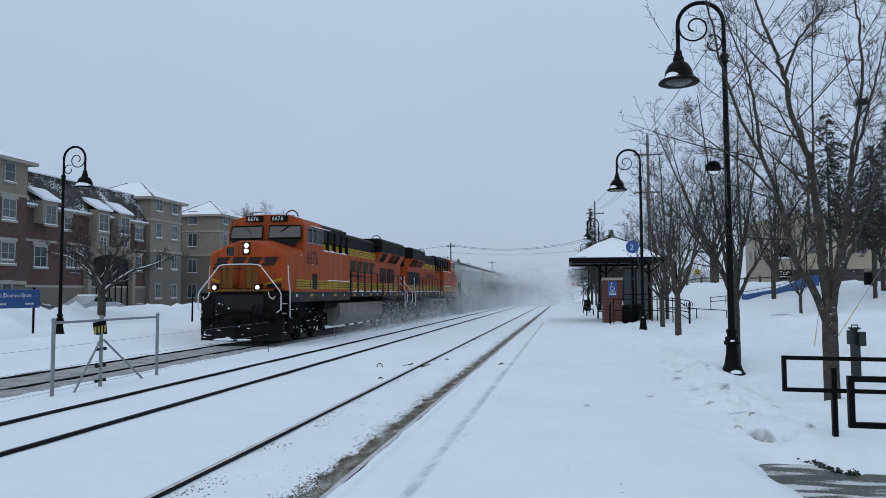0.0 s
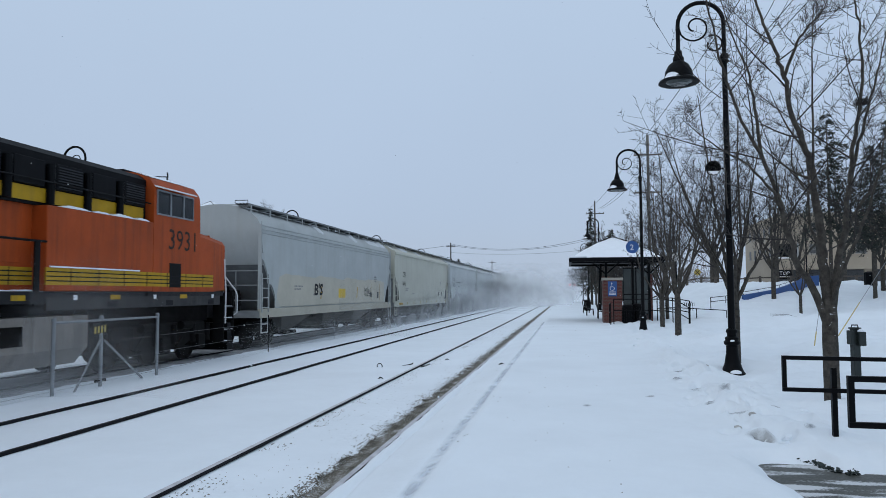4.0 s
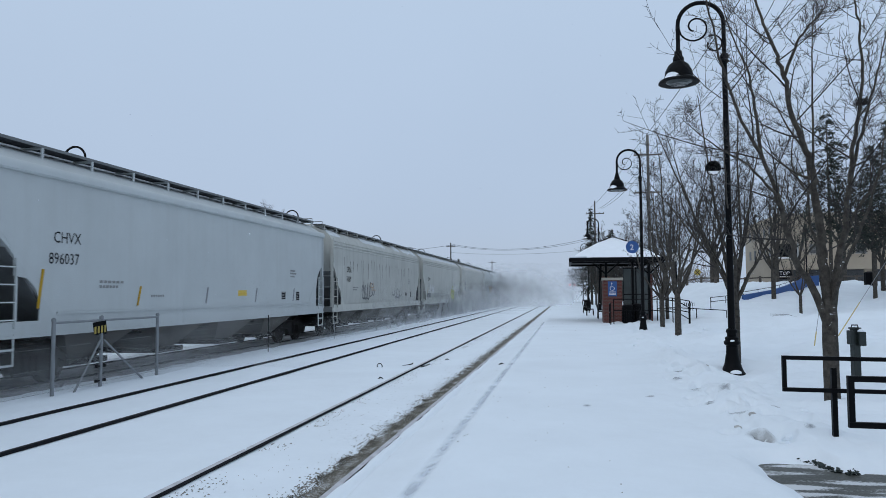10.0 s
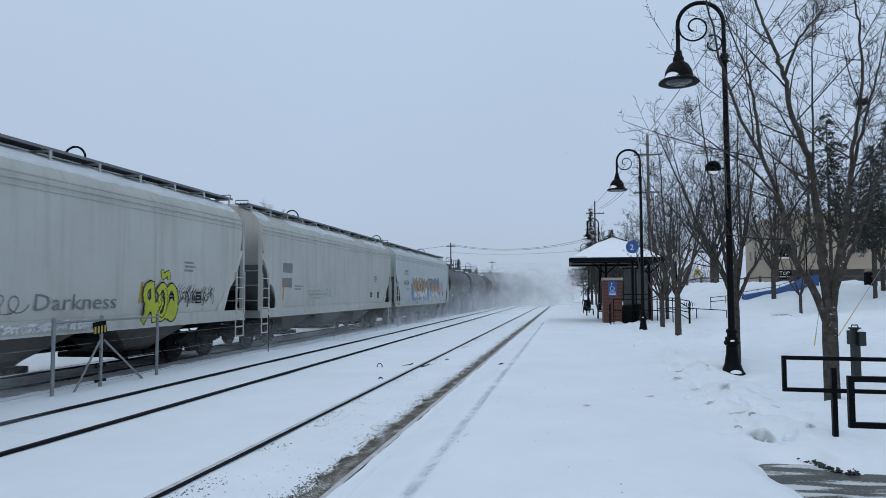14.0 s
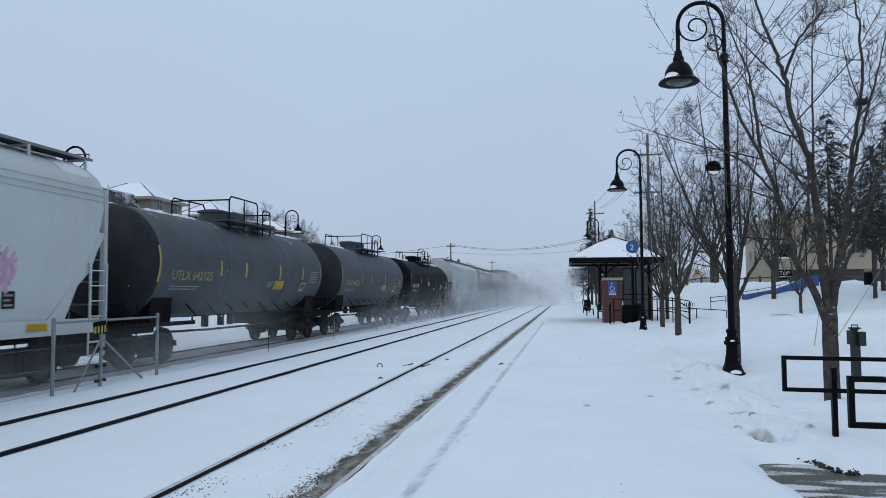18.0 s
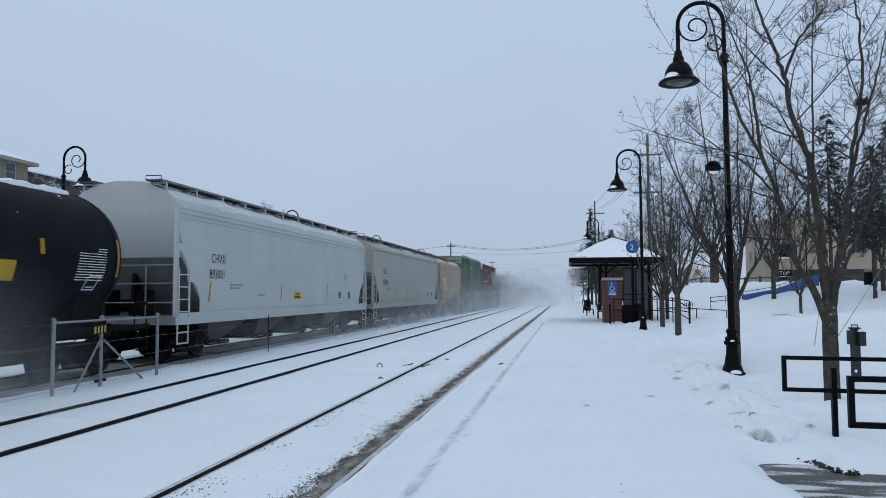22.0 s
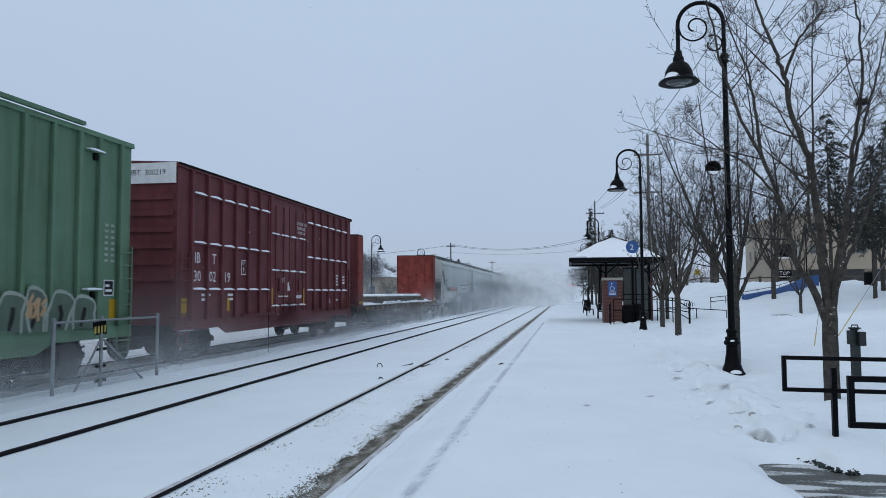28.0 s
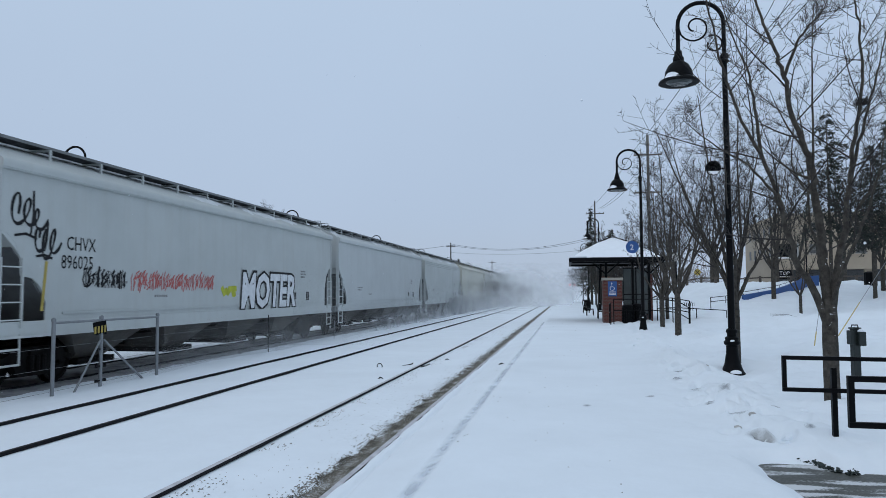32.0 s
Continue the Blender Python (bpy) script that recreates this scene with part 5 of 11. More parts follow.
    for sx in (-1, 1):
        step = (y_bl - y_cab - 0.2) / n
        for k in range(n):
            ya = y_cab + 0.2 + k * step
            bm = bx(*sorted((sx * 1.302, sx * 1.40)), ya, ya + step * 0.72, 3.92, 4.44, 0.015)
            g = part("grid_box", bm, M_HOOD, c)
            bm = BM()
            for q in range(8 if k % 2 == 0 else 0):
                z = 3.97 + q * 0.056
                box(bm, *sorted((sx * 1.40, sx * 1.425)), ya + 0.05, ya + step * 0.72 - 0.05, z, z + 0.022)
            if bm.verts:
                part("louvre", bm, M_LOUVRE, g)
            bm = rod(BM(), (sx * 1.38, ya + step * 0.84, 3.60), (sx * 1.38, ya + step * 0.84, 4.40), 0.085, n=10)
            part("air_reservoir", bm, M_BLACK, c)
        part("conduit", pipe(BM(), [(sx * 1.47, y_cab + 0.05, 4.02), (sx * 1.47, y_bl - 0.3, 4.02), (sx * 1.42, y_bl + 0.1, 3.4), (sx * 1.25, y_bl + 0.3, 2.9)], 0.018, 5), M_BLACK, c)
        part("yellow_band", bx(*sorted((sx * 1.302, sx * 1.33)), y_cab + 0.15, y_bl, 3.62, 3.90), M_YELLOW, c)
        bm = BM()
        y = y_cab + 0.15
        rnd = random.Random(14)
        while y < y_eq - 0.5:
            ln = rnd.uniform(0.5, 1.2)
            prism(bm, [(y, 3.562), (y + ln, 3.562), (y + ln * 0.7, 3.562 + rnd.uniform(0.03, 0.07)), (y + ln * 0.25, 3.60)], "x", *sorted((sx * 1.34, sx * 1.52)))
            y += ln
        part("snow", bm, M_SNOWCAP, c, "snow lying on the cabinet's ledge")
        part("ledge", bx(*sorted((sx * 1.53, sx * 1.56)), y_cab + 0.6, y_eq - 0.1, 2.345, 2.375), M_SNOWCAP, c, "snow on a narrow ledge")
    # long narrow hood with its doors, yellow band and dark top
    part("hood", bx(-1.20, 1.20, y_eq, y_rad, 1.876, 3.62, 0.02), M_ORANGE, c)
    part("hood_band", bx(-1.215, 1.215, y_eq, y_rad, 3.62, 3.95), M_YELLOW, c)
    bm = prism(BM(), [(-1.20, 3.95), (1.20, 3.95), (1.20, 4.48), (1.06, 4.62), (-1.06, 4.62), (-1.20, 4.48)], "y", y_bl + 0.004, y_rad)
    part("hood_top", bm, M_HOOD, c)
    for sx in (-1, 1):
        bm = BM()
        for z in (3.70, 3.78, 3.86):
            box(bm, *sorted((sx * 1.215, sx * 1.219)), y_eq, y_rad, z, z + 0.022)
        for k in range(8):
            y = y_eq + 0.3 + k * (y_rad - y_eq - 0.5) / 7
            box(bm, *sorted((sx * 1.219, sx * 1.223)), y - 0.014, y + 0.014, 3.63, 3.94)
        part("pinstripe", bm, M_TEXTD, c)
        doors = 8 if newer else 6
        for k in range(doors):
            w = (y_rad - y_eq - 0.5) / doors
            ya = y_eq + 0.3 + k * w
            d = part("hood_door", bx(*sorted((sx * 1.20, sx * 1.214)), ya, ya + w - 0.05, 2.42, 3.58, 0.004), M_ORANGE, c)
            bm = BM()
            for z in (2.62, 3.36):
                box(bm, *sorted((sx * 1.214, sx * 1.228)), ya + w - 0.13, ya + w - 0.08, z, z + 0.10)
            part("door_latch", bm, M_BROWNDK, d)
        # the emblem reads the same way from either side of the line
        u0, u1, z0, z1 = (0.9, 4.1, 2.96, 3.22) if newer else (-1.05, 3.55, 2.84, 3.40)
        swept_emblem(c, "x", sorted((sx * 1.230, sx * 1.234)), u0, u1, z0, z1, M_BROWNDK)
    bm = bx(-0.62, 0.62, y_rad - 2.4 if newer else y_bl + 0.9, y_rad - 0.3 if newer else y_bl + 2.4, 4.6, 4.98 if newer else 4.86, 0.05)
    part("exhaust_stack", bm, M_HOOD, c)
    bm = BM()
    for k in range(3):
        rod(bm, (0.3 - 0.25 * k, (y_rad - 3.0 if newer else y_bl + 0.4), 4.6), (0.3 - 0.25 * k, (y_rad - 3.0 if newer else y_bl + 0.4), 4.74), 0.09, n=8)
    part("roof_vent", bm, M_HOOD, c)
    # radiator section with flared wings
    part("radiator_cab", bx(-1.20, 1.20, y_rad, y_end, 1.876, 3.50, 0.02), M_ORANGE, c)
    part("radiator_flare", prism(BM(), [(-1.20, 3.48), (1.20, 3.48), (W - 0.03, 4.06), (-W + 0.03, 4.06)], "y", y_rad + 0.1, y_end - 0.03), M_ORANGE, c)
    part("radiator_wing", prism(BM(), [(-W, 4.062), (W, 4.062), (W, 4.64), (1.38, 4.79), (-1.38, 4.79), (-W, 4.64)], "y", y_rad + 0.08, y_end), M_HOOD, c)
    spans = [(y_rad + 0.25 + 1.04 * k, y_rad + 1.22 + 1.04 * k) for k in range(4)] if newer else [(y_rad + 0.45, y_rad + 1.55), (y_rad + 2.55, y_rad + 3.55), (y_rad + 3.68, y_rad + 4.68)]
    for sx in (-1, 1):
        for ya, yb in spans:
            bm = BM()
            bm.faces.new([bm.verts.new((sx * (1.215 + (z - 3.48) * 0.569), y, z)) for z, y in ((3.54, ya), (3.54, yb - 0.05), (4.02, yb), (4.02, ya + 0.10))])
            bmesh.ops.solidify(bm, geom=bm.faces, thickness=0.02)
            intake = part("air_intake", bm, M_BLACK, c, "dark screened air intake")
            bm = BM()
            for f0, f1 in (((3.54, ya), (3.54, yb - 0.05)), ((4.02, ya + 0.1), (4.02, yb)), ((3.54, ya), (4.02, ya + 0.1)), ((3.54, yb - 0.05), (4.02, yb))):
                rod(bm, *[(sx * (1.23 + (z - 3.48) * 0.569), y, z) for z, y in (f0, f1)], 0.022, n=5)
            part("intake_frame", bm, M_ORANGE, intake)
        tall = [(y_rad + 0.6 + 0.56 * k, 0.46) for k in range(7)] if newer else [(y_rad + 1.0 + 0.55 * k, 0.30 + 0.12 * (k % 2)) for k in range(6)]
        for ya, w in tall:
            door = part("access_door", bx(*sorted((sx * 1.20, sx * 1.225)), ya, ya + w, 2.36 if newer else 2.40, 3.22, 0.005), M_BLACK, c, "dark louvred access door")
            bm = BM()
            for q in range(6):
                box(bm, *sorted((sx * 1.225, sx * 1.233)), ya + 0.04, ya + w - 0.04, 2.46 + q * 0.12, 2.48 + q * 0.12)
            part("louvre", bm, M_LOUVRE, door)
        part("corner_stripe", bx(*sorted((sx * 1.20, sx * 1.206)), y_end - 0.16, y_end - 0.06, 3.24, 3.46), M_YELLOW, c)
    end = part("end_panel", bx(-1.45, 1.45, y_end, y_end + 0.012, 4.10, 4.46), M_BLACK, c, "black number panel on the hood's end")
    letters("board_number", number, 0.36, M_TEXTW, end, pose(0, 0, 0, 0, 0, 180) @ on_front(0.35, -(y_end + 0.016), 4.16), 0.9)
    part("end_opening", bx(-0.95, 0.95, y_end, y_end + 0.014, 3.55, 4.05, 0.004), M_BLACK, c)
    part("rear_headlight_panel", bx(-0.16, 0.16, y_end + 0.014, y_end + 0.09, 3.45, 3.95, 0.03), M_BLACK, c)
    for z in (3.58, 3.82):
        b2 = lathe(BM(), [(0.1, 0), (0.09, 0.03), (0.04, 0.04)], 12)
        b2.transform(Matrix.Translation((0, y_end + 0.09, z)) @ pose(0, 0, 0, -90, 0, 0))
        part("rear_headlight", b2, M_SILVER, c)
    # lower yellow bands with dark pinstripes
    for sx in (-1, 1):
        for ya, yb, xw in ((-e + 1.5, y_eq, W - 0.015), (y_eq, y_end - 0.3, 1.222)):
            band = part("lower_band", bx(*sorted((sx * (xw - 0.05), sx * xw)), ya, yb, 2.0, 2.34), M_YELLOW, c)
            bm = BM()
            for z in (2.07, 2.16, 2.25):
                box(bm, *sorted((sx * xw, sx * (xw + 0.003))), ya, yb, z, z + 0.024)
            y = ya + 0.6
            while y < yb - 0.2:
                box(bm, *sorted((sx * (xw + 0.003), sx * (xw + 0.006))), y, y + 0.025, 2.0, 2.34)
                y += 0.92
            part("pinstripe", bm, M_TEXTD, band)
        # handrail and broad flat stanchions along the walkway
        x = sx * (W - 0.03)
        for k in range(10):
            y = y_eq + 0.25 + k * (e - 1.2 - y_eq - 0.25) / 9
            part("stanchion", bx(x - 0.02, x + 0.02, y - 0.07, y + 0.07, 1.6, 2.86), M_BLACK, c)
        part("handrail", pipe(BM(), [(x, y_eq, 2.84), (x, e - 1.0, 2.84)], 0.024, 6), M_BLACK, c)
        bm = BM()
        y = y_eq
        rnd = random.Random(4)
        while y < e - 1.6:
            ln = rnd.uniform(0.5, 1.8)
            h = rnd.uniform(0.03, 0.10)
            prism(bm, [(y, 1.872), (y + ln, 1.872), (y + ln * 0.6, 1.872 + h), (y + ln * 0.2, 1.872 + h * 0.7)], "x", *sorted((sx * 1.1, sx * (W - 0.06))))
            y += ln * rnd.uniform(0.8, 1.3)
        part("walkway_snow", bm, M_SNOWCAP, c, "snow on the walkway")
    # fuel tank, six-wheel trucks
    bm = BM()
    prism(bm, [(-1.5, 1.38), (1.5, 1.38), (1.5, 0.72), (1.2, 0.38), (-1.2, 0.38), (-1.5, 0.72)], "y", -3.4, 4.1)
    tank = part("fuel_tank", bm, M_FUEL, c, "mud-grey fuel tank")
    if newer:
        for sx in (-1, 1):
            part("tank_recess", bx(*sorted((sx * 1.49, sx * 1.504)), 0.6, 2.6, 0.98, 1.16), M_UNDER, tank)
            part("tank_recess", bx(*sorted((sx * 1.49, sx * 1.504)), -1.5, 0.2, 0.85, 1.22), M_UNDER, tank)
    for sx in (-1, 1):
        part("air_reservoir", rod(BM(), (sx * 1.25, -5.2, 1.35), (sx * 1.25, -3.5, 1.35), 0.17, n=14), M_UNDER, c)
    for ty in (-6.9, 6.9):
        bm = BM()
        for sx in (-1, 1):
            x0, x1 = sorted((sx * 0.95, sx * 1.2))
            prism(bm, [(-2.5, 0.62), (-2.5, 0.86), (-2.1, 1.06), (2.1, 1.06), (2.5, 0.86), (2.5, 0.62), (1.5, 0.60), (0.95, 0.40), (-0.95, 0.40), (-1.5, 0.60)], "x", x0, x1)
            for y in (-1.85, 0, 1.85):
                box(bm, *sorted((sx * 1.1, sx * 1.3)), y - 0.2, y + 0.2, 0.3, 0.7, 0.03)
                for d in (-0.42, 0.42):
                    rod(bm, (sx * 1.22, y + d, 0.5), (sx * 1.22, y + d, 1.0), 0.09, n=8)
            for y in (-0.95, 0.95):
                rod(bm, (sx * 1.28, y - 0.25, 0.98), (sx * 1.28, y + 0.25, 0.98), 0.12, n=8)
                pipe(bm, [(sx * 1.3, y, 0.95), (sx * 1.32, y + 0.3, 0.65), (sx * 1.3, y + 0.5, 0.45)], 0.035, 6)
            box(bm, *sorted((sx * 0.9, sx * 1.05)), -2.6, 2.6, 1.06, 1.5)
        t = part("truck", bm, M_UNDER, c)
        t.matrix_basis = Matrix.Translation((0, ty, 0))
        for y in (-1.85, 0, 1.85):
            wheelset(t, 0, y, WHEEL_R)
        bm = BM()
        rnd = random.Random(int(ty * 10))
        for k in range(34):
            y, z = rnd.uniform(-2.4, 2.4), rnd.choice((0.42, 0.55, 0.72, 0.9, 1.07, 1.2)) + rnd.gauss(0, 0.03)
            rod(bm, (1.22, y, z), (1.26, y + rnd.uniform(-.22, .22), z + rnd.uniform(-.03, .03)), rnd.uniform(0.008, 0.022), n=5)
        part("packed_snow", bm, M_SNOWCAP, t)
    return c


# ---------------------------------------------------------------- ground: snow over track bed, platforms and banks
def sstep(a, b, v):
    v = np.clip((v - a) / (b - a), 0, 1)
    return v * v * (3 - 2 * v)


def waves(x, y, seed, size, octs=4):
    """Smooth unevenness from sums of slanted waves."""
    rnd = np.random.RandomState(seed)
    out = np.zeros_like(x)
    amp = 1.0
    for o in range(octs):
        for _ in range(5):
            an, ph = rnd.uniform(0, 6.28), rnd.uniform(0, 6.28)
            k = 2 * math.pi / (size * rnd.uniform(0.7, 1.4))
            out += amp * np.sin((x * math.cos(an) + y * math.sin(an)) * k + ph) / 5
        amp *= 0.5
        size *= 0.45
    return out


foot = random.Random(3)
FOOTPRINTS = [(2.02 + 0.10 * (-1) ** k + foot.gauss(0, 0.10) + 0.012 * k, 8.75 + 0.36 * k + foot.gauss(0, 0.09)) for k in range(34)] + [(2.55 + foot.gauss(0, 0.2), 9.2 + 0.75 * k + foot.gauss(0, 0.15)) for k in range(10)]


def ground_z(x, y):
    x, y = np.asarray(x, float), np.asarray(y, float)
    rough = waves(x, y, 1, 5.0)
    lumps = waves(x, y, 2, 1.5)
    fine = waves(x, y, 3, 0.6, 3)
    z = -0.043 + 0.007 * rough + 0.003 * fine
    # beside the third track the snow is churned
    z += 0.02 * lumps * sstep(-9.6, -10.2, x) * sstep(-13.5, -13.0, x)
    # near platform
    z += 0.050 * sstep(-2.168, -2.132, x + 0.014 * waves(x, y, 6, 0.35, 3)) + 0.162 * sstep(-2.12, -1.2, x)
    z += 0.004 * fine * sstep(-1.5, 0, x)
    # plough ridge and tyre line along the platform
    z += -0.034 * np.exp(-((x + 2.00 + 0.022 * waves(x, y, 6, 0.35, 3)) / 0.026) ** 2) * sstep(45, 20, y)
    z += -0.028 * np.exp(-((x + 1.335 + 0.02 * rough + 0.012 * fine) / 0.10) ** 2) * sstep(60, 14, y) + 0.008 * np.exp(-((x + 1.18) / 0.09) ** 2) * sstep(40, 14, y)
    # bank behind the lamps
    edge = 2.0 + 0.35 * rough - 0.012 * (y - 10)
    b = sstep(edge, edge + 1.7, x)
    z += b * (0.05 + 0.10 * lumps + 0.05 * np.abs(lumps) + 0.02 * np.maximum(0, fine)) * sstep(2, 9, y)
    z += 0.42 * np.exp(-((x - 7.0) / 2.6) ** 2 - ((y - 23) / 5) ** 2) + 0.30 * np.exp(-((x - 9.5) / 3) ** 2 - ((y - 17.5) / 3) ** 2)
    z += 0.55 * np.exp(-((x - 15.0) / 4) ** 2 - ((y - 36) / 3) ** 2)
    z += 0.5 * np.exp(-((x - 9.5) / 3.0) ** 2 - ((y - 50) / 4) ** 2)
    z += (0.30 * np.exp(-((y - 35 + 0.25 * (x - 12) + 1.2 * rough) / 2.2) ** 2) - 0.16 * np.exp(-((y - 43 + 0.3 * (x - 12)) / 1.8) ** 2)) * sstep(8, 11, x) * sstep(30, 24, x)
    # heap of ploughed clods, and the dents of old footprints
    z -= 0.17 * np.maximum(0, waves(x, y, 8, 0.8, 2) - 0.15) * np.exp(-((x - edge - 0.55) / 0.75) ** 2) * sstep(7, 9, y) * sstep(45, 25, y)
    z += (0.13 + 0.05 * lumps) * np.exp(-((x - edge - 0.55) / 0.42) ** 2) * sstep(7.6, 9.5, y) * sstep(40, 25, y)
    z += 0.03 * np.maximum(0, fine) * np.exp(-((x - edge - 0.4) / 0.5) ** 2) * sstep(7, 9, y) * sstep(60, 30, y)
    # a trail of footprints along the foot of the bank
    for k, (fx, fy) in enumerate(FOOTPRINTS):
        d = ((x - fx) / 0.085) ** 2 + ((y - fy) / 0.15) ** 2
        z = z - 0.10 * np.exp(-d * d) + 0.012 * np.exp(-((np.sqrt(d) - 1.45) / 0.35) ** 2)
    # hollow blown out round the lamp foot
    z -= 0.20 * np.exp(-((x - 3.46) / 0.6) ** 2 - ((y - 16.2) / 1.1) ** 2)
    # bare slab by the ramp
    z -= 0.17 * sstep(1.60, 2.10, x + 0.12 * lumps) * sstep(8.35, 8.05, y + 0.10 * rough + 0.36 * sstep(2.44, 2.62, x))
    # rise to the street on the right
    z += 2.45 * sstep(50, 82, y + 0.3 * x) * sstep(6.5, 13, x) + 0.12 * rough * sstep(4, 10, x)
    # far platform and its bank
    z += 0.30 * sstep(-13.6, -15.0, x) + 0.05 * rough * sstep(-14, -16, x)
    z += (0.80 + 0.35 * lumps + 0.10 * fine) * np.exp(-((x + 25.5 + 0.6 * rough) / 1.5) ** 2) * sstep(20, 26, y)
    z += (0.25 + 0.15 * lumps) * np.exp(-((x + 16.0) / 0.9) ** 2)
    return z


def axis_steps(stops):
    out = [stops[0][0]]
    for (a, step), (b, _) in zip(stops, stops[1:]):
        n = max(1, round((b - a) / step))
        out += [a + (b - a) * (i + 1) / n for i in range(n)]
    return np.array(out)


gx = axis_steps([(-3000, 600), (-600, 120), (-120, 15), (-60, 3), (-30, 0.4), (-23, 0.7), (-13.8, 0.3), (-9, 0.25), (-3, 0.12), (-2.4, 0.026), (-0.9, 0.12), (1.4, 0.05), (3.2, 0.12), (6, 0.2), (14, 0.6), (30, 2), (60, 15), (120, 120), (600, 600), (3000, 600)])
gy = axis_steps([(-600, 120), (-120, 20), (-20, 2), (4, 0.12), (8.4, 0.07), (15, 0.12), (21, 0.2), (30, 0.4), (60, 1.0), (110, 4), (200, 30), (800, 250), (4000, 600)])
GX, GY = np.meshgrid(gx, gy)
GZ = ground_z(GX, GY)
verts = np.stack([GX, GY, GZ], -1).reshape(-1, 3)
nx, ny = len(gx), len(gy)
ii = (np.arange(ny - 1)[:, None] * nx + np.arange(nx - 1)[None]).reshape(-1)
quads = np.stack([ii, ii + 1, ii + nx + 1, ii + nx], -1)
me = bpy.data.meshes.new("ground")
me.from_pydata(verts.tolist(), [], quads.tolist())
me.materials.append(M_SNOW)
me.polygons.foreach_set("use_smooth", np.ones(len(quads), bool))
ground = tagged(new("ground", me), "fresh snow over track bed, platforms and banks", "ground", kind="structure")


def gz(x, y):
    return float(ground_z(x, y))


# ---------------------------------------------------------------- tracks: six rails, head bright or dark
def rail_bm(x, y0, y1):
    return prism(BM(), [(x - 0.07, -0.17), (x + 0.07, -0.17), (x + 0.015, -0.13), (x + 0.012, -0.045), (x + 0.037, -0.035), (x + 0.034, 0.0), (x - 0.034, 0.0), (x - 0.037, -0.035), (x - 0.012, -0.045), (x - 0.015, -0.13)], "y", y0, y1)


for n_, cx in ((1, -2.97), (2, -7.205), (3, TRACK_X)):
    tr = thing("railway_track", cx, 0, 0, 0, "steel running rails half buried in snow", "track", "railway tracks")
    for s in (-1, 1):
        off = s * 0.7525 + (0.045 if n_ == 1 and s > 0 else 0.0)
        r = part("rail", rail_bm(off, -40, 900), M_RAIL, tr)
        part("rail_head", bx(off - 0.03, off + 0.03, -40, 900, 0.0, 0.003), M_RAILTOP if n_ == 1 else M_RAIL, r)
# ---------------------------------------------------------------- materials of the station
def brick_mat(name, c1, c2, mortar, scale):
    m = mat(name, c1, 0.85, var=0.2, scale=0.6, bump=0.3, bscale=40)
    n, l = m.node_tree.nodes, m.node_tree.links
    b = n["Principled BSDF"]
    co = n.new("ShaderNodeTexCoord")
    sp = n.new("ShaderNodeSeparateXYZ")
    l.new(co.outputs["Object"], sp.inputs[0])
    ad = n.new("ShaderNodeMath")
    ad.operation = "ADD"
    l.new(sp.outputs["X"], ad.inputs[0])
    l.new(sp.outputs["Y"], ad.inputs[1])
    cb = n.new("ShaderNodeCombineXYZ")
    l.new(ad.outputs[0], cb.inputs["X"])
    l.new(sp.outputs["Z"], cb.inputs["Y"])
    br = n.new("ShaderNodeTexBrick")
    br.inputs["Scale"].default_value = scale
    br.inputs["Color1"].default_value, br.inputs["Color2"].default_value, br.inputs["Mortar"].default_value = (*c1, 1), (*c2, 1), (*mortar, 1)
    br.inputs["Mortar Size"].default_value = 0.012
    br.inputs["Brick Width"].default_value, br.inputs["Row Height"].default_value = 0.21, 0.075
    l.new(cb.outputs[0], br.inputs["Vector"])
    mx = n.new("ShaderNodeMix")
    mx.data_type, mx.blend_type = "RGBA", "MULTIPLY"
    mx.inputs["Factor"].default_value = 0.35
    st = n.new("ShaderNodeTexNoise")
    st.inputs["Scale"].default_value, st.inputs["Detail"].default_value = 0.5, 6
    l.new(co.outputs["Object"], st.inputs["Vector"])
    l.new(br.outputs["Color"], mx.inputs["A"])
    l.new(st.outputs["Fac"], mx.inputs["B"])
    l.new(mx.outputs["Result"], b.inputs["Base Color"])
    return m


def shingle_mat():
    """Dark shingles with snow lying on their butts."""
    m = mat("snowy_shingles", (0.035, 0.032, 0.032), 0.85, var=0.3, scale=3)
    n, l = m.node_tree.nodes, m.node_tree.links
    b = n["Principled BSDF"]
    co = n.new("ShaderNodeTexCoord")
    mp = n.new("ShaderNodeMapping")
    mp.inputs["Scale"].default_value = (9.0, 9.0, 13.0)
    l.new(co.outputs["Object"], mp.inputs["Vector"])
    vo = n.new("ShaderNodeTexVoronoi")
    vo.inputs["Scale"].default_value = 0.95
    l.new(mp.outputs[0], vo.inputs["Vector"])
    no = n.new("ShaderNodeTexNoise")
    no.inputs["Scale"].default_value, no.inputs["Detail"].default_value = 0.7, 6
    l.new(co.outputs["Object"], no.inputs["Vector"])
    ad = n.new("ShaderNodeMath")
    ad.operation = "MULTIPLY_ADD"
    ad.inputs[1].default_value = -0.55
    l.new(vo.outputs["Distance"], ad.inputs[0])
    l.new(no.outputs["Fac"], ad.inputs[2])
    mr = n.new("ShaderNodeMapRange")
    mr.inputs["From Min"].default_value, mr.inputs["From Max"].default_value = 0.33, 0.41
    l.new(ad.outputs[0], mr.inputs["Value"])
    mx = n.new("ShaderNodeMix")
    mx.data_type = "RGBA"
    mx.inputs["A"].default_value, mx.inputs["B"].default_value = (0.035, 0.032, 0.032, 1), (0.75, 0.78, 0.82, 1)
    l.new(mr.outputs[0], mx.inputs["Factor"])
    l.new(mx.outputs["Result"], b.inputs["Base Color"])
    return m


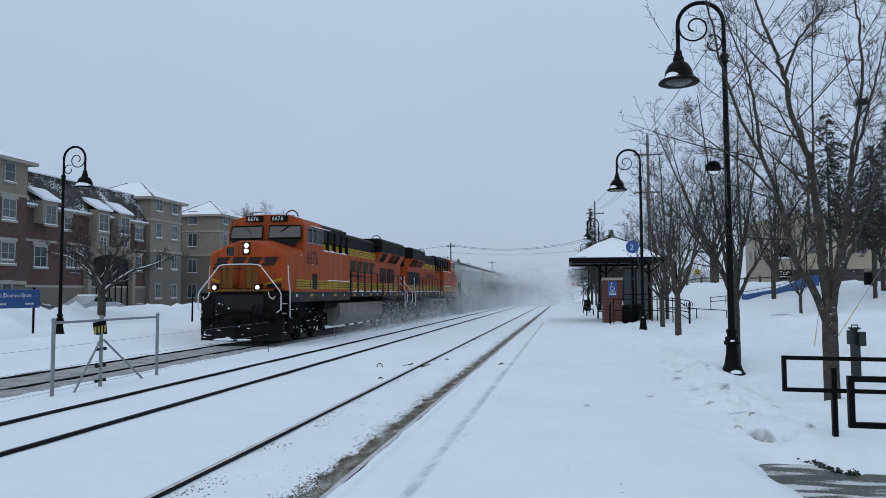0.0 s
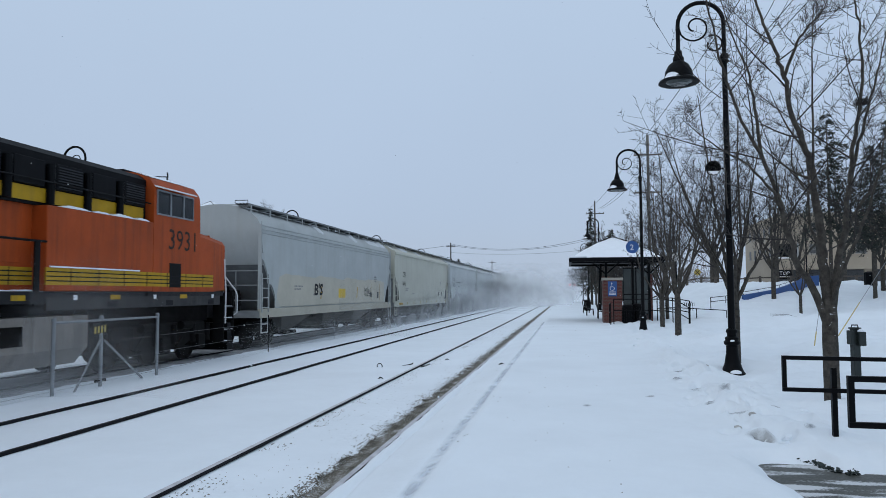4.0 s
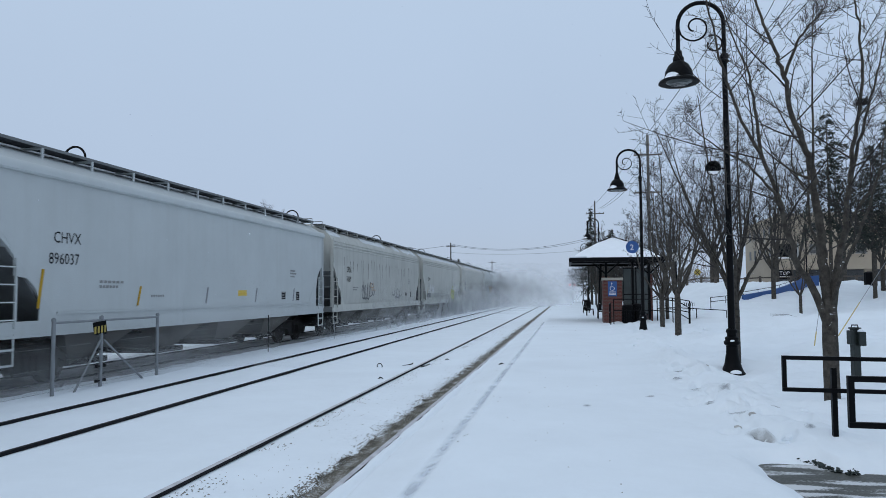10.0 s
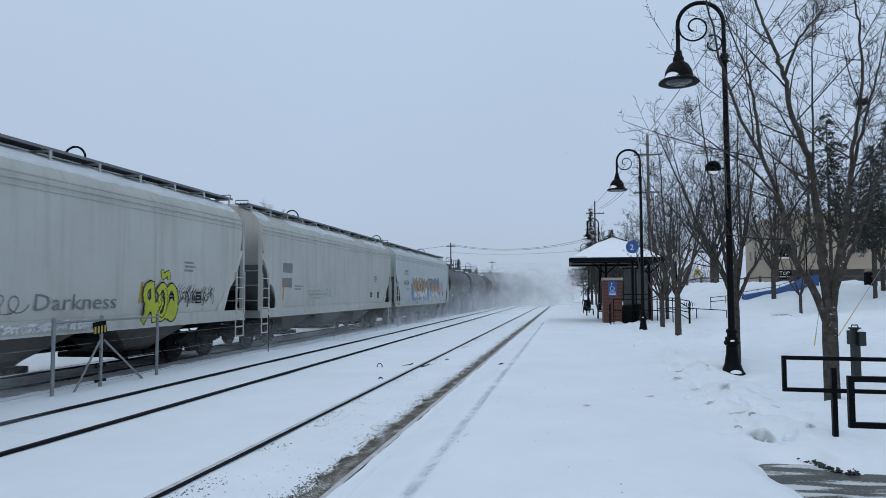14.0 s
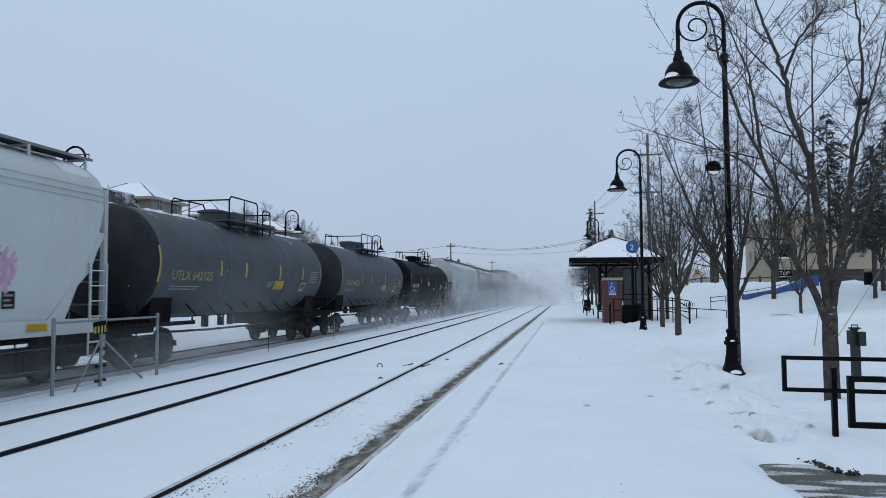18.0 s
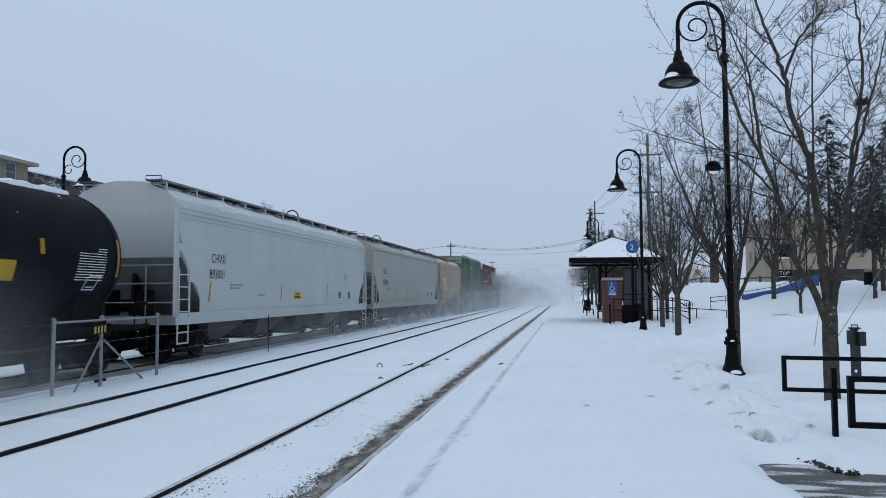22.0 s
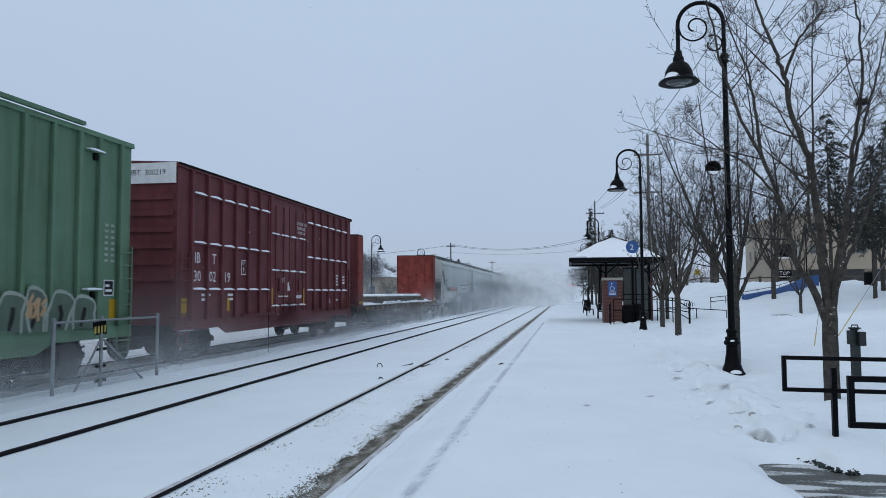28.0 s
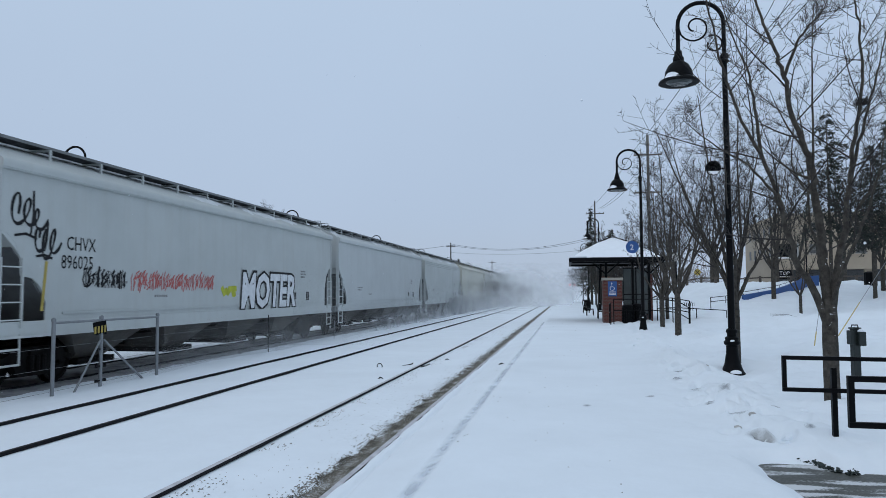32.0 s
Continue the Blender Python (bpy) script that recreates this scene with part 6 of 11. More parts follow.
def wet_slab_mat():
    m = mat("wet_concrete", (0.060, 0.063, 0.056), 0.55, var=0.3, scale=3, bump=0.3, bscale=30)
    n, l = m.node_tree.nodes, m.node_tree.links
    b = n["Principled BSDF"]
    co = n.new("ShaderNodeTexCoord")
    mp = n.new("ShaderNodeMapping")
    mp.inputs["Scale"].default_value = (0.75, 2.6, 1)
    l.new(co.outputs["Object"], mp.inputs["Vector"])
    no = n.new("ShaderNodeTexNoise")
    no.inputs["Scale"].default_value, no.inputs["Detail"].default_value = 1.7, 6
    l.new(mp.outputs[0], no.inputs["Vector"])
    mr = n.new("ShaderNodeMapRange")
    mr.inputs["From Min"].default_value, mr.inputs["From Max"].default_value = 0.50, 0.60
    gr = n.new("ShaderNodeTexNoise")
    gr.inputs["Scale"].default_value, gr.inputs["Detail"].default_value = 38.0, 3.0
    l.new(co.outputs["Object"], gr.inputs["Vector"])
    am = n.new("ShaderNodeMath")
    am.operation, am.inputs[1].default_value = "MULTIPLY_ADD", 0.22
    l.new(gr.outputs["Fac"], am.inputs[0])
    sb = n.new("ShaderNodeMath")
    sb.operation, sb.inputs[1].default_value = "SUBTRACT", 0.11
    l.new(no.outputs["Fac"], sb.inputs[0])
    l.new(sb.outputs[0], am.inputs[2])
    l.new(am.outputs[0], mr.inputs["Value"])
    mx = n.new("ShaderNodeMix")
    mx.data_type = "RGBA"
    old = b.inputs["Base Color"].links[0].from_socket
    l.new(mr.outputs[0], mx.inputs["Factor"])
    l.new(old, mx.inputs["A"])
    mx.inputs["B"].default_value = (0.58, 0.60, 0.62, 1)
    l.new(mx.outputs["Result"], b.inputs["Base Color"])
    return m


M_BRICK = brick_mat("red_brown_brick", (0.122, 0.045, 0.037), (0.092, 0.036, 0.030), (0.13, 0.10, 0.09), 1.0)
M_STONE = brick_mat("buff_brick", (0.20, 0.172, 0.135), (0.17, 0.148, 0.118), (0.2, 0.18, 0.155), 1.0)
M_BEIGE = mat("buff_render", (0.25, 0.215, 0.17), 0.85, var=0.1, scale=0.8)
M_TRIM = mat("pale_stone_trim", (0.33, 0.305, 0.265), 0.8, var=0.1)
M_SHINGLE = shingle_mat()
M_WINF = mat("white_window_frame", (0.33, 0.34, 0.33), 0.6)
M_PANE = mat("window_pane", (0.06, 0.075, 0.085), 0.06, var=0.3, scale=0.7, bump=0, vary=0.35)
M_TAN = mat("beige_block_wall", (0.36, 0.305, 0.235), 0.85, var=0.1, scale=0.3)
M_SHOPPANE = mat("dim_shop_pane", (0.035, 0.036, 0.038), 0.3, var=0.4, scale=0.5, bump=0)
M_BLOCKPANE = mat("hazy_window_pane", (0.075, 0.078, 0.08), 0.45, var=0.3, scale=0.7, bump=0, vary=0.3)
M_BLUE = mat("blue_enamel", (0.018, 0.075, 0.24), 0.45, var=0.08)
M_BARK = mat("grey_brown_bark", (0.060, 0.054, 0.047), 0.9, var=0.55, scale=11, bump=1.0, bscale=34, spec=0.2)
M_TWIG = mat("thin_twigs", (0.022, 0.019, 0.018), 0.9, var=0.3, scale=3, bump=0)
# far trees: distance haze is put into paler bark and twig colours
M_FARBARK = mat("hazed_bark", (0.072, 0.070, 0.072), 0.9, var=0.3, scale=3, bump=0)
M_FARTWIG = mat("hazed_twigs", (0.100, 0.099, 0.104), 0.9, var=0.2, scale=3, bump=0)
M_NEEDLE = mat("conifer_needles", (0.012, 0.019, 0.014), 0.85, var=0.4, scale=2, bump=0)
M_WOOD = mat("weathered_pole", (0.075, 0.064, 0.054), 0.9, var=0.3, scale=3)
# utility poles: wood lightened, with distance haze in the colour
M_POLE = mat("hazed_pole", (0.12, 0.115, 0.11), 0.9, var=0.3, scale=3)
M_REDLAMP = glow("lit_red_lamp", (1.0, 0.06, 0.03), 1.6)
M_GUARD = mat("faded_yellow_plastic", (0.50, 0.40, 0.16), 0.6, var=0.15)
M_REDBRICK = brick_mat("shelter_brick", (0.14, 0.032, 0.024), (0.10, 0.026, 0.02), (0.13, 0.09, 0.08), 1.0)
M_CLEAR = mat("shelter_glass", (0.05, 0.06, 0.06), 0.15, var=0.15, bump=0)
M_SLAB = wet_slab_mat()
M_DIRTYSNOW = mat("dirty_snow", (0.42, 0.42, 0.41), 0.85, var=0.5, scale=5, bump=0.5)
# dirt and the train's shade together in one grey
M_BEDSNOW = mat("shaded_bed_snow", (0.30, 0.305, 0.315), 0.85, var=0.45, scale=2.2, bump=0.6, bscale=12, spec=0.2, vary=0)
# far woods: the grey includes the haze of distance
M_FAR = mat("far_bare_woods", (0.16, 0.15, 0.15), 0.95, var=0.2, scale=0.2, bump=0)
M_GLOBE = mat("frosted_lamp_globe", (0.42, 0.42, 0.41), 0.5, var=0.1)
M_SHARD = mat("frozen_grit", (0.022, 0.033, 0.031), 0.6, var=0.7, scale=12, bump=0.6)
M_GREENB = mat("dark_green_enamel", (0.010, 0.016, 0.015), 0.5, var=0.4, scale=9)

# ---------------------------------------------------------------- slush and grit along the near track
def strip(x0, x1, y0, y1, seed, step=0.07, lift=0.012, ragged=0.09, cols=9):
    """A thin crust lying on the snow along the line, ragged on the side of x0."""
    rnd = random.Random(seed)
    rows, y = [], y0
    while y < y1:
        a = x0 + ragged * noise.noise((y * 1.7, seed, 3)) + 0.6 * ragged * noise.noise((y * 9, seed, 7)) + rnd.uniform(-0.02, 0.02)
        b = x1 + rnd.uniform(-0.008, 0.008)
        rows.append([(a + (b - a) * k / (cols - 1), y, lift * (0.4 if k in (0, cols - 1) else rnd.uniform(0.9, 1.1))) for k in range(cols)])
        y += step * (1 + max(0, y - 10) / 12)
    g = np.array(rows).reshape(-1, 3)
    g[:, 2] += ground_z(g[:, 0], g[:, 1])
    bm = BM()
    vs = [bm.verts.new(q) for q in g.tolist()]
    for r in range(len(rows) - 1):
        for k in range(cols - 1):
            i = r * cols + k
            bm.faces.new((vs[i], vs[i + 1], vs[i + cols + 1], vs[i + cols]))
    return bm


def pressed_shade_mat(mid, half):
    """Tyre-packed snow with the groove's shade in its grey, fading out at both sides."""
    m = mat("pressed_snow_shaded", (0.58, 0.62, 0.675), 0.8, var=0.12, scale=5, bump=0.3, bscale=20, spec=0.25, vary=0)
    n, l = m.node_tree.nodes, m.node_tree.links
    b = n["Principled BSDF"]
    co, sx, no = n.new("ShaderNodeTexCoord"), n.new("ShaderNodeSeparateXYZ"), n.new("ShaderNodeTexNoise")
    l.new(co.outputs["Object"], sx.inputs[0])
    l.new(co.outputs["Object"], no.inputs["Vector"])
    no.inputs["Scale"].default_value, no.inputs["Detail"].default_value = 3.5, 6.0
    d, ab, fall, mu = n.new("ShaderNodeMath"), n.new("ShaderNodeMath"), n.new("ShaderNodeMapRange"), n.new("ShaderNodeMath")
    d.operation, d.inputs[1].default_value = "SUBTRACT", mid
    ab.operation, mu.operation = "ABSOLUTE", "MULTIPLY"
    fall.interpolation_type = "SMOOTHSTEP"
    fall.inputs["From Min"].default_value, fall.inputs["From Max"].default_value = half, 0.0
    l.new(sx.outputs["X"], d.inputs[0])
    l.new(d.outputs[0], ab.inputs[0])
    l.new(ab.outputs[0], fall.inputs["Value"])
    l.new(fall.outputs[0], mu.inputs[0])
    worn = n.new("ShaderNodeMapRange")
    worn.inputs["From Min"].default_value, worn.inputs["From Max"].default_value, worn.inputs["To Max"].default_value = 0.28, 0.62, 0.6
    l.new(no.outputs["Fac"], worn.inputs["Value"])
    l.new(worn.outputs[0], mu.inputs[1])
    l.new(mu.outputs[0], b.inputs["Alpha"])
    return m


def slush_mat():
    """Brown grit and meltwater mixed with trodden snow."""
    m = bpy.data.materials.new("grit_and_slush")
    m.use_nodes = True
    n, l = m.node_tree.nodes, m.node_tree.links
    b = n["Principled BSDF"]
    b.inputs["Roughness"].default_value, b.inputs["Specular IOR Level"].default_value = 0.9, 0.15
    co = n.new("ShaderNodeTexCoord")
    big, fine = n.new("ShaderNodeTexNoise"), n.new("ShaderNodeTexNoise")
    big.inputs["Scale"].default_value, big.inputs["Detail"].default_value = 7.0, 8.0
    fine.inputs["Scale"].default_value, fine.inputs["Detail"].default_value = 70.0, 3.0
    mp = n.new("ShaderNodeMapping")
    mp.inputs["Scale"].default_value = (1, 0.4, 1)
    l.new(co.outputs["Object"], mp.inputs["Vector"])
    l.new(mp.outputs[0], big.inputs["Vector"])
    l.new(mp.outputs[0], fine.inputs["Vector"])
    mx = n.new("ShaderNodeMath")
    mx.operation = "ADD"
    l.new(big.outputs["Fac"], mx.inputs[0])
    l.new(fine.outputs["Fac"], mx.inputs[1])
    r = n.new("ShaderNodeValToRGB")
    r.color_ramp.elements[0].position, r.color_ramp.elements[0].color = 0.38, (0.055, 0.050, 0.040, 1)
    r.color_ramp.elements[1].position, r.color_ramp.elements[1].color = 0.68, (0.62, 0.63, 0.64, 1)
    e = r.color_ramp.elements.new(0.52)
    e.color = (0.185, 0.172, 0.145, 1)
    h = n.new("ShaderNodeMath")
    h.operation, h.inputs[1].default_value = "MULTIPLY", 0.5
    l.new(mx.outputs[0], h.inputs[0])
    l.new(h.outputs[0], r.inputs[0])
    l.new(r.outputs["Color"], b.inputs["Base Color"])
    # the grit thins out into clean snow away from the rail
    sx = n.new("ShaderNodeSeparateXYZ")
    l.new(co.outputs["Object"], sx.inputs[0])
    thin = n.new("ShaderNodeMapRange")
    thin.inputs["From Min"].default_value, thin.inputs["From Max"].default_value = -2.62, -2.33
    thin.inputs["To Min"].default_value, thin.inputs["To Max"].default_value = 0.30, 0.62
    l.new(sx.outputs["X"], thin.inputs["Value"])
    edge = n.new("ShaderNodeMath")
    edge.operation = "LESS_THAN"
    l.new(h.outputs[0], edge.inputs[0])
    l.new(thin.outputs[0], edge.inputs[1])
    l.new(edge.outputs[0], b.inputs["Alpha"])
    bp = n.new("ShaderNodeBump")
    bp.inputs["Strength"].default_value, bp.inputs["Distance"].default_value = 0.8, 0.02
    l.new(fine.outputs["Fac"], bp.inputs["Height"])
    l.new(bp.outputs[0], b.inputs["Normal"])
    return m


M_SLUSH = slush_mat()
tagged(solo("slush_strip", strip(-2.60, -2.212, -14, 220, 1), M_SLUSH), "dirty slush and grit along the rail", "slush", kind="stuff")
for mid_, half_, y_ in ((-1.335, 0.10, 42),):
    tagged(solo("tyre_track", strip(mid_ - half_, mid_ + half_, -14, y_, 6, 0.14, 0.006, 0.01, 7), pressed_shade_mat(mid_, half_)), "tyre track pressed into the platform snow, groove shade in its grey", "tyre track", kind="stuff")
rnd = random.Random(12)
V, F = [], []
for k in range(5200):
    y = 4.5 + 38 * rnd.random() ** 1.8
    u = rnd.random()
    if u < 0.62:
        x = -2.36 - abs(rnd.gauss(0, 0.12)) - (0.14 * rnd.random() if math.sin(y * 2.1) > 0.3 else 0)
        r = rnd.uniform(0.004, 0.015)
    elif u < 0.86:
        if math.sin(y * 1.3) + math.sin(y * 3.1) < -0.2:
            continue
        x = -3.64 + abs(rnd.gauss(0, 0.16))
        r = rnd.uniform(0.004, 0.014)
    elif u < 0.95:
        x, r = rnd.uniform(-3.6, -2.4), rnd.uniform(0.003, 0.009)
    else:
        if rnd.random() < 0.5:
            continue
        x, r = rnd.uniform(-2.1, 0.6), rnd.uniform(0.005, 0.011)
    z = gz(x, y) + r * 0.3
    b0 = len(V)
    V += [(x - r, y, z), (x, y - r * 1.2, z), (x + r, y, z), (x, y + r * 1.2, z), (x + r * 0.2, y, z + r * 0.8), (x, y, z - r)]
    F += [(b0 + p_, b0 + (p_ + 1) % 4, b0 + 4) for p_ in range(4)]
me = bpy.data.meshes.new("ballast_stones")
me.from_pydata(V, [], F)
me.materials.append(M_BALLAST)
tagged(new("ballast_stones", me), "scattered dark ballast stones on the snow", "stones", kind="stuff")
# dirty, trodden snow of the bed, darkened further for shade under the train
gxs, gys = np.linspace(-12.75, -9.95, 12), np.concatenate([np.linspace(-10, 40, 120), np.linspace(41, 200, 80)])
V = [(x + (0.09 * noise.noise((y * 0.9, k, 2)) + 0.05 * noise.noise((y * 4, k, 5)) if k in (0, 11) else 0.0), y, gz(x, y) + (0.014 if 0 < k < 11 else -0.02)) for y in gys for k, x in enumerate(gxs)]
F = [(r * 12 + k, r * 12 + k + 1, r * 12 + 13 + k, r * 12 + 12 + k) for r in range(len(gys) - 1) for k in range(11)]
me = bpy.data.meshes.new("track_bed")
me.from_pydata(V, [], F)
me.materials.append(M_BEDSNOW)
me.polygons.foreach_set("use_smooth", np.ones(len(F), bool))
tagged(new("track_bed", me), "dirty snow of the bed between the rails, train's shade in its grey", "snow", kind="structure")
# bits of steel and sticks that stand out of the snow
for x, y, kind_ in ((-4.68, 18.2, 0), (-3.62, 28.6, 0), (-4.05, 15.8, 2), (-4.08, 18.7, 1), (-3.62, 18.6, 1), (-3.6, 18.3, 2), (-3.33, 20.4, 2), (-2.15, 21.2, 2), (-1.58, 17.7, 2)):
    z = gz(x, y)
    if kind_ == 0:
        solo("bent_spike", pipe(BM(), [(x - 0.06, y, z - 0.05), (x - 0.065, y, z + 0.04), (x - 0.03, y, z + 0.085), (x + 0.03, y, z + 0.085), (x + 0.065, y, z + 0.04), (x + 0.06, y, z - 0.05)], 0.013, 6), M_UNDER, "dark bent steel clip standing in the snow", "clip", "steel clips")
    elif kind_ == 1:
        solo("fallen_stick", pipe(BM(), [(x - 0.12, y - 0.06, z), (x, y, z + 0.015), (x + 0.10, y + 0.05, z + 0.03), (x + 0.13, y + 0.04, z + 0.05)], [0.005, 0.008, 0.012, 0.018], 6), M_UNDER, "dark stick lying on the snow", "stick", "sticks")
    else:
        solo("fallen_stick", pipe(BM(), [(x - 0.06, y, z - 0.01), (x, y + 0.02, z + 0.03), (x + 0.06, y, z + 0.01)], [0.012, 0.016, 0.01], 6), M_UNDER, "short dark stub of wood in the snow", "stick", "sticks")

# ---------------------------------------------------------------- fence section between the tracks
def track_fence():
    f = thing("track_fence", -9.33, 12.3, -0.09, 0, "galvanised steel fence frame with braces and a warning plate", "fence")
    for y in (0.0, 3.5):
        bm = rod(BM(), (0, y, -0.1), (0, y, 1.42), 0.036, n=12)
        lathe(bm, [(0.042, 1.40), (0.042, 1.45), (0.015, 1.475)], 12, (0, y, 0))
        part("post", bm, M_GALV, f)
    bm = rod(BM(), (0, 1.42, -0.05), (0, 1.42, 1.42), 0.036, n=12)
    lathe(bm, [(0.044, 1.36), (0.044, 1.46), (0.015, 1.48)], 12, (0, 1.42, 0))
    mid = part("post", bm, M_GALV, f)
    part("top_rail", rod(BM(), (0, 0, 1.38), (0, 3.5, 1.38), 0.024, n=10), M_GALV, f)
    part("brace", rod(BM(), (0.02, 1.36, 0.98), (0.05, 0.5, -0.02), 0.022, n=8), M_GALV, f)
    part("brace", rod(BM(), (0.02, 1.48, 0.98), (0.05, 2.95, -0.02), 0.022, n=8), M_GALV, f)
    for z in (1.12, 0.80, 0.46, 0.17):
        bm = rod(BM(), (0.0, 1.30, z), (0.0, 1.54, z), 0.018, n=6)
        for y in (1.29, 1.55):
            box(bm, -0.03, 0.03, y - 0.02, y + 0.02, z - 0.03, z + 0.03, 0.005)
        part("clamp", bm, M_DECK, mid)
    plate = part("warning_plate", bx(-0.004, 0.004, -0.14, 0.14, -0.12, 0.12), M_BLACK, f, "black and yellow warning plate, tilted")
    plate.matrix_basis = pose(0.05, 1.30, 1.24, 8, 0, -25)
    for k in range(4):
        part("plate_stripe", prism(BM(), [(-0.135 + 0.07 * k, -0.11), (-0.095 + 0.07 * k, -0.11), (-0.075 + 0.07 * k, 0.03), (-0.115 + 0.07 * k, 0.03)], "x", 0.004, 0.007), M_FADEY, plate)
    for z in (0.2, 0.62, 1.0):
        part("wire", rod(BM(), (-0.02, -3.5, z - 0.1), (-0.02, 10.0, z), 0.0035, n=4), M_GALV, f)


track_fence()
for k in range(12):
    y = 22.4 + 6.75 * k
    z = gz(-9.4, y)
    bm = rod(BM(), (-9.4, y, z - 0.2), (-9.4, y, z + (1.18 if k == 0 else 0.75)), 0.014, n=8)
    solo("marker_post", bm, M_UNDER if k == 0 else M_GALV, "thin steel post standing in the snow between tracks", "post", "fence posts")

# ---------------------------------------------------------------- platform lamps
def street_lamp(x, y, z, toward, scale=1.0):
    """A tall lamp with a shepherd's crook; toward is -1 or 1, the way the crook bends along x."""
    l = thing("street_lamp", x, y, z, 0 if toward < 0 else 180, "black crook-arm street lamp with a bell shade and scrolls", "street lamp", "platform lamps")
    S = scale
    bm = lathe(BM(), [(0.27, -0.40), (0.27, -0.13), (0.235, -0.10), (0.165, 0.08), (0.13, 0.30), (0.12, 0.46), (0.165, 0.49), (0.17, 0.54), (0.14, 0.57), (0.14, 0.63), (0.10, 0.66), (0.10, 0.72), (0.12, 0.75), (0.12, 0.79), (0.085, 0.82)], 16)
    smooth(part("base", bm, M_BLACK, l), 40)
    bm = BM()
    rod(bm, (0, 0, 0.7), (0, 0, 6.7 * S), 0.075, 0.055, 14)
    smooth(part("pole", bm, M_BLACK, l), 50)
    bm = lathe(BM(), [(0.06, 6.62 * S), (0.10, 6.64 * S), (0.075, 6.70 * S), (0.10, 6.76 * S), (0.075, 6.82 * S), (0.05, 6.84 * S)], 14)
    part("collar", bm, M_BLACK, l)
    r, zc = 0.485, 7.52 * S
    pts = [(0, 0, 6.7 * S), (0, 0, 7.1 * S)] + [(-r + r * math.cos(a), 0, zc + r * math.sin(a)) for a in np.linspace(0, math.pi, 15)] + [(-2 * r, 0, 7.1 * S), (-2 * r, 0, 6.86 * S)]
    smooth(part("crook", pipe(BM(), pts, 0.046, 10), M_BLACK, l), 60)
    # scrolls inside the crook
    pts = [(-0.60 + (0.34 - 0.012 * i) * math.cos(a), 0, zc - 0.06 + (0.34 - 0.012 * i) * math.sin(a)) for i, a in enumerate(np.linspace(math.radians(-150 + 360 * 0), math.radians(-150 + 400), 22))]
    pts2 = [(-0.22 + (0.21 - 0.006 * i) * math.cos(a), 0, zc - 0.46 + (0.21 - 0.006 * i) * math.sin(a)) for i, a in enumerate(np.linspace(math.radians(120), math.radians(-200), 16))]
    part("scroll", pipe(BM(), [(-2 * r + 0.03, 0, zc - 0.1)] + pts, 0.02, 7), M_BLACK, l)
    part("scroll", pipe(BM(), pts2, 0.018, 7), M_BLACK, l)
    hz = 6.2 * S
    bm = lathe(BM(), [(0.05, 0.78), (0.085, 0.74), (0.085, 0.66), (0.12, 0.60), (0.12, 0.52), (0.22, 0.44), (0.29, 0.30), (0.31, 0.16), (0.43, 0.075), (0.44, 0.04), (0.42, 0.03), (0.30, 0.06)], 24, (-2 * r, 0, hz - 0.02))
    head = smooth(part("shade", bm, M_BLACK, l), 45)
    part("lens", lathe(BM(), [(0.02, -0.02), (0.2, -0.005), (0.29, 0.045), (0.02, 0.05)], 20, (-2 * r, 0, hz)), M_CLEAR, head, "unlit frosted lens")
    bm = BM()
    # snow on the far lamps; the near lamps' short arc paints a wet sheen
    arc = np.linspace(math.radians(182), math.radians(272), 12) if toward < 0 else np.linspace(math.radians(-20), math.radians(200), 12)
    rows = [[bm.verts.new((-2 * r + q * math.cos(t) , q * math.sin(t), hz - 0.02 + 0.092 + (v - 0.092) * max(0.02, math.sin(math.pi * i / 11)) ** 0.6)) for i, t in enumerate(arc)] for q, v in ((0.42, 0.095), (0.338, 0.15), (0.322, 0.19), (0.308, 0.235))]
    for p_, q_ in zip(rows, rows[1:]):
        for k in range(11):
            bm.faces.new((p_[k], p_[k + 1], q_[k + 1], q_[k]))
    part("snow", bm, M_SNOWCAP, head, "pale patch on the shade: snow, painted sheen on near lamps")
    for px, py, pz, r in ((0.02, -0.20, -0.10, 0.11), (-0.02, -0.14, 0.565, 0.045)):
        bm = BM()
        bmesh.ops.create_icosphere(bm, subdivisions=2, radius=r)
        for v in bm.verts:
            v.co = Vector((v.co.x * 1.1 + px, v.co.y * 0.55 + py, v.co.z * 0.55 + pz))
        smooth(part("snow", bm, M_SNOWCAP, l, "snow on the base"), 60)
    return l


def horn_speaker(x, y, z):
    s = thing("horn_speaker", x, y, z, 0, "black horn loudspeaker bracketed to the lamp post", "loudspeaker")
    bm = lathe(BM(), [(0.05, 0.30), (0.06, 0.16), (0.10, 0.06), (0.155, 0.0), (0.16, 0.01), (0.165, 0.03), (0.11, 0.12), (0.07, 0.22)], 18)
    bm.transform(pose(0, 0, 0, -90, 0, 0))
    smooth(part("horn", bm, M_BLACK, s))
    part("bracket", rod(BM(), (0.0, 0.2, 0), (0.26, 0.12, 0), 0.02, n=6), M_BLACK, s)
    b2 = lathe(BM(), [(0.06, 0.09), (0.05, 0.05), (0.0 + 0.01, 0.03)], 12)
    b2.transform(pose(0, 0, 0, -90, 0, 0))
    part("driver_cone", b2, M_BLACK, s)
    prism_bm = BM()
    prism(prism_bm, [(-0.125, -0.07), (0.125, -0.07), (0.09, -0.125), (0.0, -0.15), (-0.09, -0.125)], "y", 0.0, 0.02)
    part("snow", prism_bm, M_SNOWCAP, s, "snow lodged in the horn")


street_lamp(3.46, 16.78, 0.2, -1)
horn_speaker(3.16, 16.7, 4.5)
